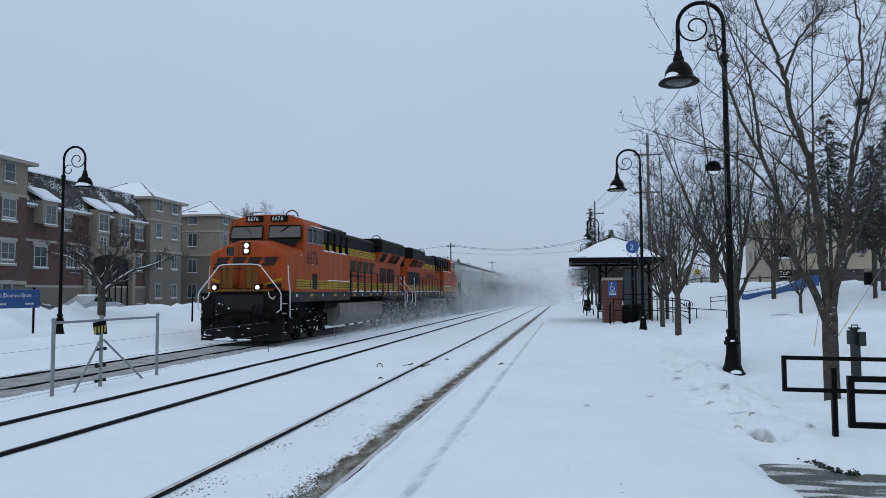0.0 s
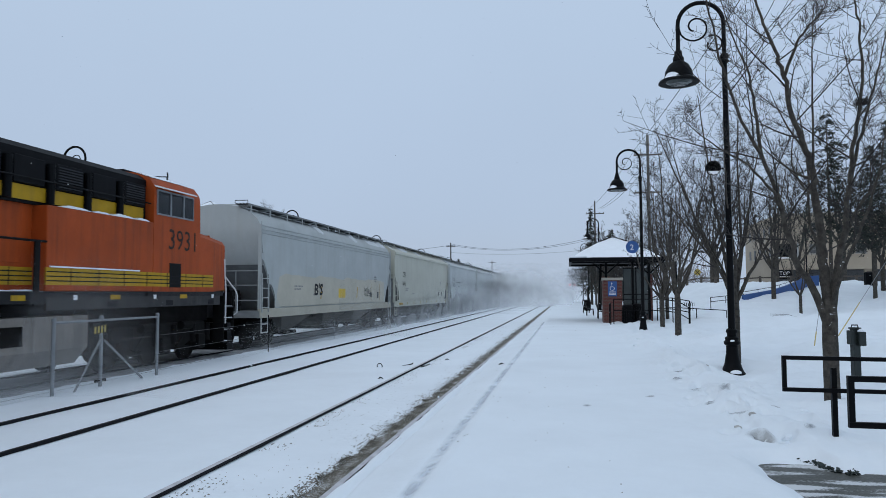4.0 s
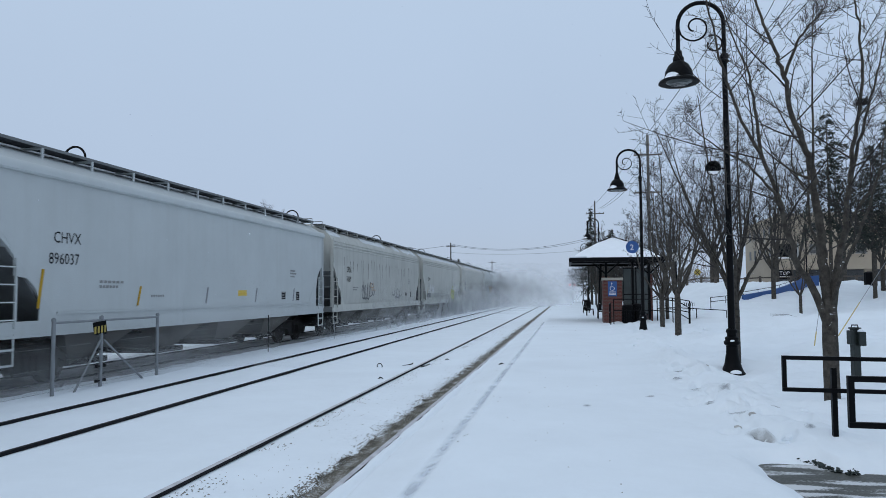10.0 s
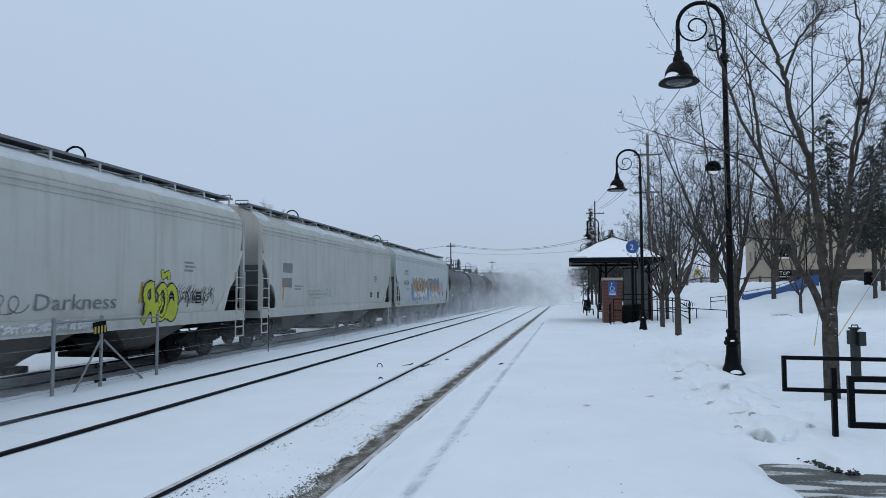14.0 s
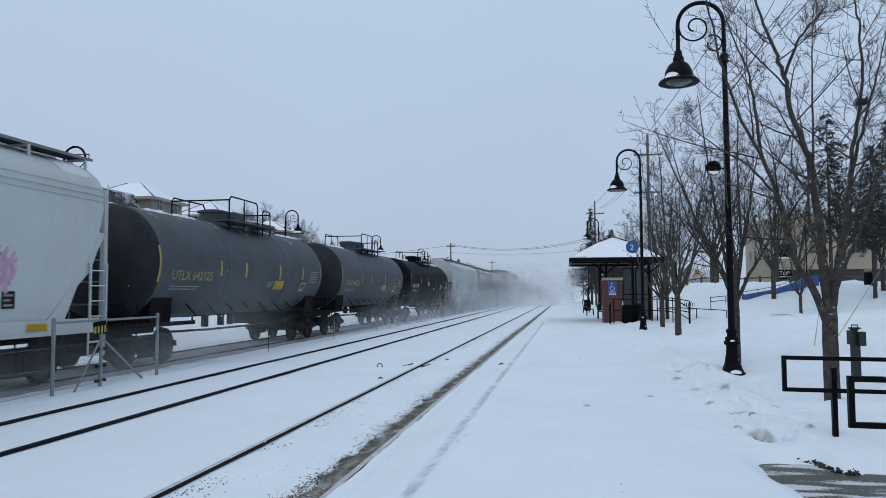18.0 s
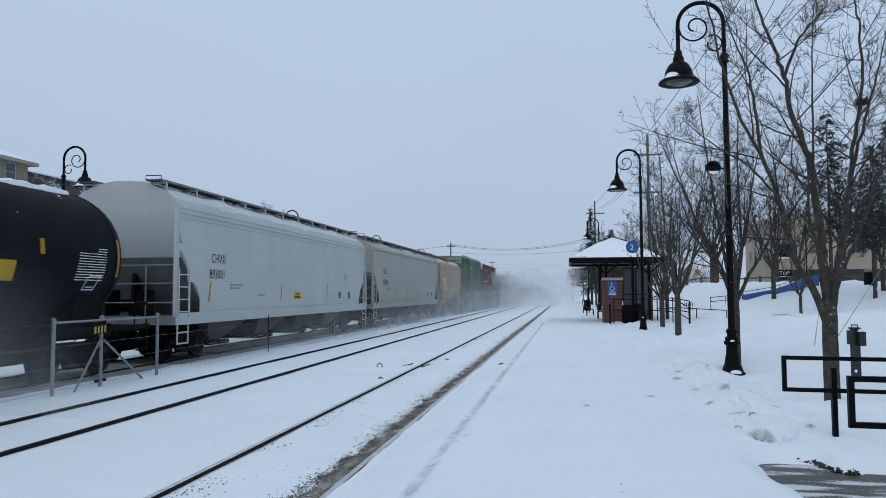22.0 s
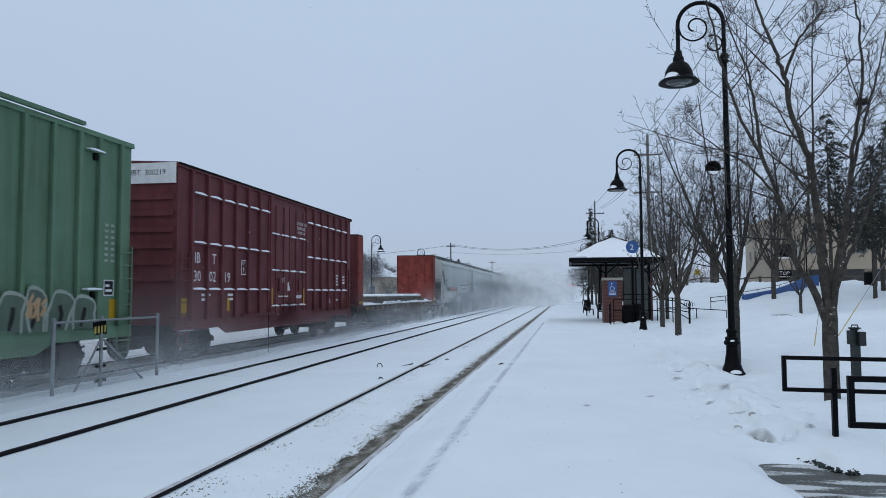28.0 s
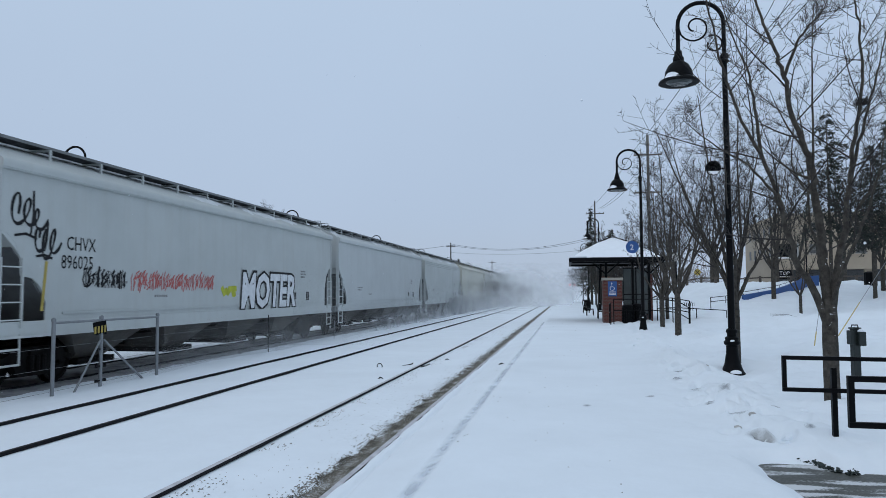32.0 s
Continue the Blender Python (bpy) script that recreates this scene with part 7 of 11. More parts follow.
street_lamp(3.12, 32.3, 0.19, -1, 0.96)
for y in (66.0, 100.0, 135.0):
    street_lamp(2.75, y, gz(2.75, y), -1)
for k in range(6):
    y = 27.25 + 24.35 * k
    street_lamp(-20.4, y, gz(-20.4, y), 1, 0.955)


def number_disc(x, y, z, s):
    d = thing("number_sign", x, y, z, 0, "round blue sign with a white number " + s, "sign", "round number signs")
    bm = lathe(BM(), [(0.27, 0), (0.27, 0.03), (0.02, 0.03)], 24)
    bm.transform(pose(0, 0, 0, 90, 0, 0))
    part("plate", bm, M_BLUE, d)
    letters("number", s, 0.34, M_TEXTW, d, on_front(-0.10, -0.034, -0.125))
    part("bracket", bx(-0.02, 0.4, 0.002, 0.03, -0.02, 0.02), M_BLACK, d)


number_disc(2.72, 32.2, 3.72, "2")
number_disc(-19.8, 52.0, 3.9, "1")

# ---------------------------------------------------------------- near ramp railings, slab, service post
def ramp_rail(y, x0, posts, z0=1.10):
    r = thing("ramp_railing", 0, y, 0, 0, "black square-tube ramp railing with a squared end loop", "railing", "ramp railings")
    a = 0.021
    def tube(x0_, z0_, x1_, z1_):
        bm = BM()
        if abs(x1_ - x0_) > abs(z1_ - z0_):
            prism(bm, [(x0_ - a, z0_ - a), (x1_ + a, z1_ - a), (x1_ + a, z1_ + a), (x0_ - a, z0_ + a)], "y", -a, a)
        else:
            box(bm, x0_ - a, x0_ + a, -a, a, z0_ + a + 0.001, z1_ - a - 0.001)
        return bm
    drop = 0.012
    part("top_rail", tube(x0, z0, x0 + 5.0, z0 - 5 * drop), M_BLACK, r)
    part("lower_rail", tube(x0, z0 - 0.34, x0 + 5.0, z0 - 0.34 - 5 * drop), M_BLACK, r)
    part("end_bar", tube(x0, z0 - 0.34, x0, z0), M_BLACK, r)
    for px in posts:
        part("post", bx(px - 0.026, px + 0.026, -0.026 + 0.05, 0.026 + 0.05, 0.02, z0 - 0.11), M_BLACK, r)


ramp_rail(8.55, 2.29, (2.80, 4.4, 6.0))
ramp_rail(6.0, 2.07, (2.75, 4.2, 5.8), 1.16)
solo("ramp_slab", bx(1.45, 9.0, 3.0, 8.75, -0.3, 0.058, 0.02), M_SLAB, "wet grey concrete ramp slab, partly cleared of snow", "ramp", kind="structure")
V, F = [], []
rnd = random.Random(6)
for k in range(150):
    # crumbs along the broken edge, then a heap where it turns, then a thin line
    u = rnd.random()
    if k < 60:
        x, y, r = 2.25 + 0.24 * u, 8.22 - 0.12 * u + rnd.gauss(0, 0.012), rnd.uniform(0.005, 0.016)
    elif k < 95:
        x, y, r = 2.46 + 0.11 * u + rnd.gauss(0, 0.025), 8.12 - 0.36 * u + rnd.gauss(0, 0.03), rnd.uniform(0.008, 0.026)
    elif k < 138:
        x, y, r = 2.60 + 0.12 * u, 7.74 + rnd.gauss(0, 0.02), rnd.uniform(0.005, 0.014)
    else:
        x, y, r = 2.96 + 0.16 * u, 7.70 + rnd.gauss(0, 0.012), rnd.uniform(0.008, 0.018)
    z = 0.062 + max(0.0, rnd.gauss(0.012, 0.012))
    b0 = len(V)
    m_ = rnd.randint(4, 6)
    ring_ = [(x + r * 1.5 * rnd.uniform(0.6, 1.2) * math.cos(6.283 * q / m_), y + r * rnd.uniform(0.5, 1.0) * math.sin(6.283 * q / m_)) for q in range(m_)]
    V += [(px, py, z + rnd.uniform(-0.012, 0.012)) for px, py in ring_] + [(x + rnd.gauss(0, r * 0.4), y + rnd.gauss(0, r * 0.3), z + r * rnd.uniform(0.5, 1.3)), (x, y, z - r)]
    for q in range(m_):
        F += [(b0 + q, b0 + (q + 1) % m_, b0 + m_), (b0 + (q + 1) % m_, b0 + q, b0 + m_ + 1)]
me = bpy.data.meshes.new("ice_clods")
me.from_pydata(V, [], F)
me.materials.append(M_SHARD)
tagged(new("ice_clods", me), "dark frozen shards at the edge of the cleared ramp", "ice", kind="stuff")


# clods of ploughed snow along the foot of the bank
rnd = random.Random(21)
for k in range(14):
    y = 8.6 + 20 * rnd.random() ** 1.5
    x = 2.2 + rnd.gauss(0.2, 0.22) - 0.012 * (y - 10)
    bm = BM()
    bmesh.ops.create_icosphere(bm, subdivisions=2, radius=rnd.uniform(0.03, 0.10))
    for v in bm.verts:
        v.co *= 1 + 0.6 * noise.noise(v.co * 11 + Vector((k, 0, 0)))
        v.co.z *= 0.7
    ob = solo("snow_clod", bm, M_DIRTYSNOW if k % 6 == 0 else M_SNOW, "clod of ploughed snow at the foot of the bank", "snow", "snow clods", m=pose(x, y, gz(x, y) - 0.02, 0, 0, rnd.uniform(0, 360)))


def patch_mat(name, colour):
    """A soft-edged, blotchy patch on snow: rubbed-in grit, and shade of the path's hollow."""
    m = mat(name, colour, 0.9, var=0.5, scale=3, bump=0.6, bscale=6, spec=0.15, vary=0)
    n, l = m.node_tree.nodes, m.node_tree.links
    co, ln, no, fall, mu, cut = n.new("ShaderNodeTexCoord"), n.new("ShaderNodeVectorMath"), n.new("ShaderNodeTexNoise"), n.new("ShaderNodeMapRange"), n.new("ShaderNodeMath"), n.new("ShaderNodeMapRange")
    info, ad = n.new("ShaderNodeObjectInfo"), n.new("ShaderNodeVectorMath")
    ln.operation, ad.operation, mu.operation = "LENGTH", "ADD", "MULTIPLY"
    l.new(co.outputs["Object"], ln.inputs[0])
    l.new(co.outputs["Object"], ad.inputs[0])
    l.new(info.outputs["Location"], ad.inputs[1])
    no.inputs["Scale"].default_value, no.inputs["Detail"].default_value = 1.6, 6.0
    l.new(ad.outputs[0], no.inputs["Vector"])
    fall.inputs["From Min"].default_value, fall.inputs["From Max"].default_value = 1.0, 0.1
    l.new(ln.outputs["Value"], fall.inputs["Value"])
    l.new(fall.outputs[0], mu.inputs[0])
    l.new(no.outputs["Fac"], mu.inputs[1])
    cut.inputs["From Min"].default_value, cut.inputs["From Max"].default_value, cut.inputs["To Max"].default_value = 0.10, 0.50, 0.5
    l.new(mu.outputs[0], cut.inputs["Value"])
    l.new(cut.outputs[0], n["Principled BSDF"].inputs["Alpha"])
    return m


M_PATCH, M_PATCHBROWN = patch_mat("grey_grit_shade_patch", (0.13, 0.14, 0.155)), patch_mat("brown_grit_patch", (0.15, 0.13, 0.10))
# the last three paint the shade in the hollow of the far path
for x, y, r, m_ in ((2.14, 10.16, 0.15, M_PATCH), (2.13, 8.93, 0.20, M_PATCHBROWN), (2.65, 8.94, 0.08, M_PATCH), (2.67, 10.42, 0.08, M_PATCH), (2.42, 12.36, 0.12, M_PATCH), (1.99, 11.33, 0.11, M_PATCH),
                    (2.05, 12.86, 0.11, M_PATCH), (2.15, 15.5, 0.13, M_PATCH), (1.25, 12.1, 0.10, M_PATCH), (0.25, 11.0, 0.09, M_PATCH), (1.95, 14.3, 0.14, M_PATCH), (12.6, 47.0, 0.9, M_PATCH), (13.8, 44.5, 0.8, M_PATCH), (16.6, 42.2, 1.0, M_PATCH)):
    z = gz(x, y)
    V = [(u / 6, v / 6, gz(x + u / 6 * r, y + v / 6 * r * 1.5) - z) for u in range(-6, 7) for v in range(-6, 7)]
    F = [(a * 13 + b, a * 13 + b + 13, a * 13 + b + 14, a * 13 + b + 1) for a in range(12) for b in range(12)]
    me = bpy.data.meshes.new("grit_patch")
    me.from_pydata(V, [], F)
    me.materials.append(m_)
    me.polygons.foreach_set("use_smooth", np.ones(len(F), bool))
    ob = tagged(new("grit_patch", me), "dark patch in the snow, trodden dirt and painted hollow shade", "dirty snow", kind="stuff")
    ob.matrix_world = Matrix.Translation((x, y, z + 0.014)) @ Matrix.Diagonal((r, r * 1.5, 1, 1))


def service_post(x, y):
    s = thing("service_post", x, y, gz(x, y) - 0.02, 12, "dark green power post with socket boxes, snow on top", "power post")
    part("post", bx(-0.06, 0.06, -0.06, 0.06, -0.1, 0.90, 0.01), M_GREENB, s)
    part("socket_box", bx(-0.01, 0.11, -0.15, -0.061, 0.62, 0.86, 0.01), M_GREENB, s, "grey-green socket box")
    part("socket_box", bx(-0.115, -0.061, -0.08, 0.06, 0.64, 0.88, 0.01), M_GREENB, s)
    part("cap", bx(-0.075, 0.075, -0.075, 0.075, 0.902, 0.93, 0.008), M_GREENB, s)
    part("handle", pipe(BM(), [(-0.06, 0, 0.93), (-0.05, 0, 0.97), (0.05, 0, 0.97), (0.06, 0, 0.93)], 0.01, 6), M_BLACK, s)
    part("snow", lathe(BM(), [(0.06, 0), (0.05, 0.03), (0.02, 0.045)], 12, (0.05, -0.105, 0.862)), M_SNOWCAP, s)


service_post(4.85, 13.77)

# ---------------------------------------------------------------- shelter with brick pier
def shelter(x, y, z):
    s = thing("platform_shelter", x, y, z, 0, "small brick platform shelter with a snow-covered hipped roof", "shelter")
    # hipped roof: dark fascia and deck with a thick snow blanket
    w, d = 2.40, 3.6
    bm = BM()
    for a, b in (((-w, -0.3), (w, -0.3)), ((-w, d * 2), (w, d * 2))):
        box(bm, a[0], b[0], a[1] - 0.06, a[1] + 0.06, 3.28, 3.5)
    for xx in (-w, w):
        box(bm, xx - 0.06, xx + 0.06, -0.24, d * 2 - 0.06, 3.28, 3.5)
    part("fascia", bm, M_BLACK, s)
    part("soffit", bx(-w + 0.06, w - 0.06, -0.24, d * 2 - 0.06, 3.40, 3.46), M_DECK, s)
    def hip(z0, z1, grow):
        b_ = BM()
        base = [b_.verts.new(v) for v in ((-w - grow, -0.36 - grow, z0), (w + grow, -0.36 - grow, z0), (w + grow, d * 2 + grow, z0), (-w - grow, d * 2 + grow, z0))]
        mid_ = [b_.verts.new(v) for v in ((-w * 0.68, 0.5, z0 + (z1 - z0) * 0.38), (w * 0.68, 0.5, z0 + (z1 - z0) * 0.38), (w * 0.68, d * 2 - 0.8, z0 + (z1 - z0) * 0.38), (-w * 0.68, d * 2 - 0.8, z0 + (z1 - z0) * 0.38))]
        up = [b_.verts.new(v) for v in ((-w * 0.29, 1.5, z0 + (z1 - z0) * 0.79), (w * 0.29, 1.5, z0 + (z1 - z0) * 0.79), (w * 0.29, d * 2 - 1.9, z0 + (z1 - z0) * 0.79), (-w * 0.29, d * 2 - 1.9, z0 + (z1 - z0) * 0.79))]
        top = [b_.verts.new(v) for v in ((-0.1, 2.2, z1), (0.1, 2.2, z1), (0.1, d * 2 - 2.6, z1), (-0.1, d * 2 - 2.6, z1))]
        ring_between(b_, base, mid_)
        ring_between(b_, mid_, up)
        ring_between(b_, up, top)
        b_.faces.new(base[::-1])
        b_.faces.new(top)
        return b_
    part("roof", hip(3.46, 4.62, 0.0), M_SHINGLE, s)
    sn = part("roof_snow", hip(3.50, 4.74, -0.06), M_SNOWCAP, s, "thick snow on the roof")
    smooth(sn, 60)
    part("ridge_cap", rod(BM(), (0, 2.2, 4.76), (0, d * 2 - 2.6, 4.76), 0.05, n=6), M_BLACK, s)
    for sx in (-1, 1):
        for k in range(7):
            f = k / 6
            px, py, pz = sx * (0.1 + (w * 0.29 - 0.1) * f), 2.2 - 0.7 * f, 4.75 - 0.26 * f
            part("hip_tile", bx(px - 0.05, px + 0.05, py - 0.07, py + 0.05, pz - 0.03, pz + 0.035 - 0.01 * (k % 2), 0.01), M_BLACK, s)
    part("snow_ledge", bx(-w - 0.02, -w + 0.9, -0.36, -0.02, 3.5, 3.60, 0.03), M_SNOWCAP, s, "snow along the eave")
    # brick pier with stone cap, rear wall and posts
    part("pier", bx(-0.68, 0.32, 0.0, 0.5, -0.05, 2.28), M_REDBRICK, s)
    part("pier_cap", bx(-0.74, 0.38, -0.06, 0.56, 2.28, 2.42, 0.01), M_TRIM, s)
    part("pier", bx(-0.68, -0.28, 0.5, 1.4, -0.05, 2.5), M_REDBRICK, s)
    for px, py in ((-0.5, 0.25), (1.75, 0.25), (-0.5, 6.6), (1.75, 6.6), (0.9, 0.25)):
        part("roof_post", bx(px - 0.06, px + 0.06, py - 0.06, py + 0.06, 0.0 if px > 0 else 2.42, 3.4), M_BLACK, s)
    for px in (-0.5, 1.75):
        for dx in (-1, 1):
            part("knee_brace", rod(BM(), (px, 0.25, 2.62), (px + dx * 0.85, 0.25, 3.38), 0.05, n=4), M_BLACK, s)
    part("beam", bx(-w + 0.1, w - 0.1, 0.18, 0.32, 3.22, 3.4), M_BLACK, s)
    for k in range(2):
        x0 = 0.42 + k * 0.68
        fr = part("glazed_panel", bx(x0, x0 + 0.62, 0.30, 0.33, 0.5, 2.9), M_CLEAR, s, "grey glazed panel in a black frame")
        bm = BM()
        for xx in (x0 - 0.03, x0 + 0.62):
            box(bm, xx, xx + 0.03, 0.28, 0.35, 0.2, 3.0)
        for zz in (0.45, 1.5, 2.9):
            box(bm, x0, x0 + 0.62, 0.28, 0.35, zz, zz + 0.05)
        part("panel_frame", bm, M_BLACK, fr)
    part("rear_wall", bx(1.7, 1.95, 0.5, 6.6, 0.0, 2.6), M_REDBRICK, s)
    part("rear_glazing", bx(1.78, 1.84, 0.5, 6.6, 2.6, 3.3), M_CLEAR, s)
    sign = part("access_sign", bx(-0.42, 0.05, -0.024, -0.001, 1.42, 2.22, 0.004), M_BLUE, s, "blue access sign with white symbol")
    bm = BM()
    lathe(bm, [(0.04, 0), (0.04, 0.006), (0.01, 0.006)], 12)
    bm.transform(Matrix.Translation((-0.22, -0.024, 2.12)) @ pose(0, 0, 0, 90, 0, 0))
    pts = [(-0.22, -0.027, 2.06), (-0.21, -0.027, 1.93), (-0.12, -0.027, 1.92), (-0.07, -0.027, 1.80)]
    pipe(bm, pts, 0.016, 5)
    pipe(bm, [(-0.19 + 0.12 * math.cos(a), -0.027, 1.86 + 0.12 * math.sin(a)) for a in np.linspace(2.2, 5.9, 12)], 0.013, 5)
    for k in range(3):
        box(bm, -0.36, -0.02, -0.028, -0.024, 1.64 - k * 0.07, 1.67 - k * 0.07)
    part("symbol", bm, M_TEXTW, sign)
    return s


shelter(2.55, 40.7, 0.17)


def litter_bin(x, y):
    b = thing("litter_bin", x, y, gz(x, y), 0, "dark slatted litter bin by the shelter", "litter bin", "litter bins")
    bm = lathe(BM(), [(0.24, 0.0), (0.27, 0.05), (0.27, 0.8), (0.29, 0.84), (0.29, 0.9), (0.2, 0.98), (0.12, 0.98)], 14)
    part("drum", bm, M_BLACK, b)
    for k in range(14):
        a = 2 * math.pi * k / 14
        part("slat", rod(BM(), (0.285 * math.cos(a), 0.285 * math.sin(a), 0.08), (0.285 * math.cos(a), 0.285 * math.sin(a), 0.8), 0.022, n=4), M_BLACK, b)


litter_bin(3.05, 39.6)
litter_bin(3.6, 40.0)
litter_bin(1.7, 67.0)


def bench(x, y, rz):
    b = thing("bench", x, y, gz(x, y), rz, "dark metal platform bench", "bench", "platform benches")
    for k in range(4):
        part("seat_slat", bx(-0.8, 0.8, -0.22 + k * 0.12, -0.13 + k * 0.12, 0.45, 0.48), M_BLACK, b)
    for k in range(4):
        part("back_slat", bx(-0.8, 0.8, 0.24 + k * 0.02, 0.27 + k * 0.02, 0.55 + k * 0.11, 0.63 + k * 0.11), M_BLACK, b)
    for xx in (-0.7, 0.7):
        part("leg", pipe(BM(), [(xx, -0.22, 0), (xx, -0.2, 0.45), (xx, 0.22, 0.45), (xx, 0.33, 0.98)], 0.025, 6), M_BLACK, b)
        part("leg", rod(BM(), (xx, 0.25, 0), (xx, 0.22, 0.45), 0.025, n=6), M_BLACK, b)


bench(2.05, 46.5, 90)
bench(1.55, 53.5, 90)
bench(1.45, 60.5, 90)


def black_railing(pts, h=1.05, rails=(1.0, 0.55), label="black pipe railing along the ramp", step=1.6):
    """A railing along a line of ground points, with posts at its corners and between them."""
    r = thing("railing", *pts[0], 0, label, "railing", "ramp railings by the shelter")
    o = Vector(pts[0])
    for a, b in zip(pts, pts[1:]):
        a, b = Vector(a) - o, Vector(b) - o
        n = max(1, round((b - a).length / step))
        for k in range(n + 1):
            q = a.lerp(b, k / n)
            part("post", rod(BM(), (q.x, q.y, q.z - 0.1), (q.x, q.y, q.z + h), 0.026, n=6), M_BLACK, r)
        for f in rails:
            part("rail", rod(BM(), (a.x, a.y, a.z + h * f), (b.x, b.y, b.z + h * f), 0.024, n=6), M_BLACK, r)


black_railing([(2.12, 38.3, 0.2), (2.12, 39.4, 0.2)])
black_railing([(2.3, 38.8, 0.2), (4.6, 38.8, 0.2), (5.4, 38.4, 0.1), (5.8, 37.6, -0.2)], 1.25)
black_railing([(4.7, 41.0, 0.25), (5.3, 39.5, 0.25), (6.0, 38.6, 0.1)], 1.25)
black_railing([(5.57, 44.0, 0.30), (8.83, 44.0, 0.11)], 0.65, (1.0,), "long black handrail along the path")
black_railing([(10.16, 56.0, 0.60), (11.5, 57.5, 0.70), (13.4, 60.4, 0.85)], 0.80, (1.0, 0.62), "black handrail at the foot of the blue stair")
for k in range(6):
    x = 7.35 + 0.12 * k
    solo("bike_rack", pipe(BM(), [(x, 50, 0.5), (x, 50, 1.08), (x + 0.045, 50, 1.17), (x + 0.09, 50, 1.08), (x + 0.09, 50, 0.9)], 0.014, 6), M_BLACK, "black bent-tube bike stand", "bike rack", "bike stands")

# ---------------------------------------------------------------- blue ramp wall on the slope
def blue_ramp():
    r = thing("blue_stair", 0, 0, 0, 0, "blue-painted stair wall climbing the snowy slope", "stairs")
    line = [(13.3, 60.3, 1.55), (16.1, 62.5, 1.96), (17.4, 63.7, 2.28), (18.69, 65.0, 2.70), (19.66, 66.0, 3.08), (20.75, 66.6, 3.14)]
    segs = list(zip(line, line[1:]))
    for a, b in segs:
        d = Vector((b[0] - a[0], b[1] - a[1], 0)).normalized()
        nrm = Vector((-d.y, d.x, 0)) * 0.09
        bm = BM()
        p = []
        for q in (a, b):
            for sg in (-1, 1):
                for dz in (-0.85, 0.0):
                    p.append(bm.verts.new((q[0] + sg * nrm.x, q[1] + sg * nrm.y, q[2] + dz)))
        for f in ((0, 1, 3, 2), (4, 6, 7, 5), (0, 4, 5, 1), (2, 3, 7, 6), (1, 5, 7, 3), (0, 2, 6, 4)):
            bm.faces.new([p[i] for i in f])
        bmesh.ops.recalc_face_normals(bm, faces=bm.faces)
        part("wall_panel", bm, M_BLUE, r)
        part("handrail", rod(BM(), (a[0], a[1], a[2] + 0.22), (b[0], b[1], b[2] + 0.22), 0.02, n=6), M_BLACK, r)
        for k in range(2):
            q = Vector(a).lerp(Vector(b), k / 2)
            part("baluster", rod(BM(), (q.x, q.y, q.z), (q.x, q.y, q.z + 0.22), 0.016, n=5), M_BLACK, r)


blue_ramp()

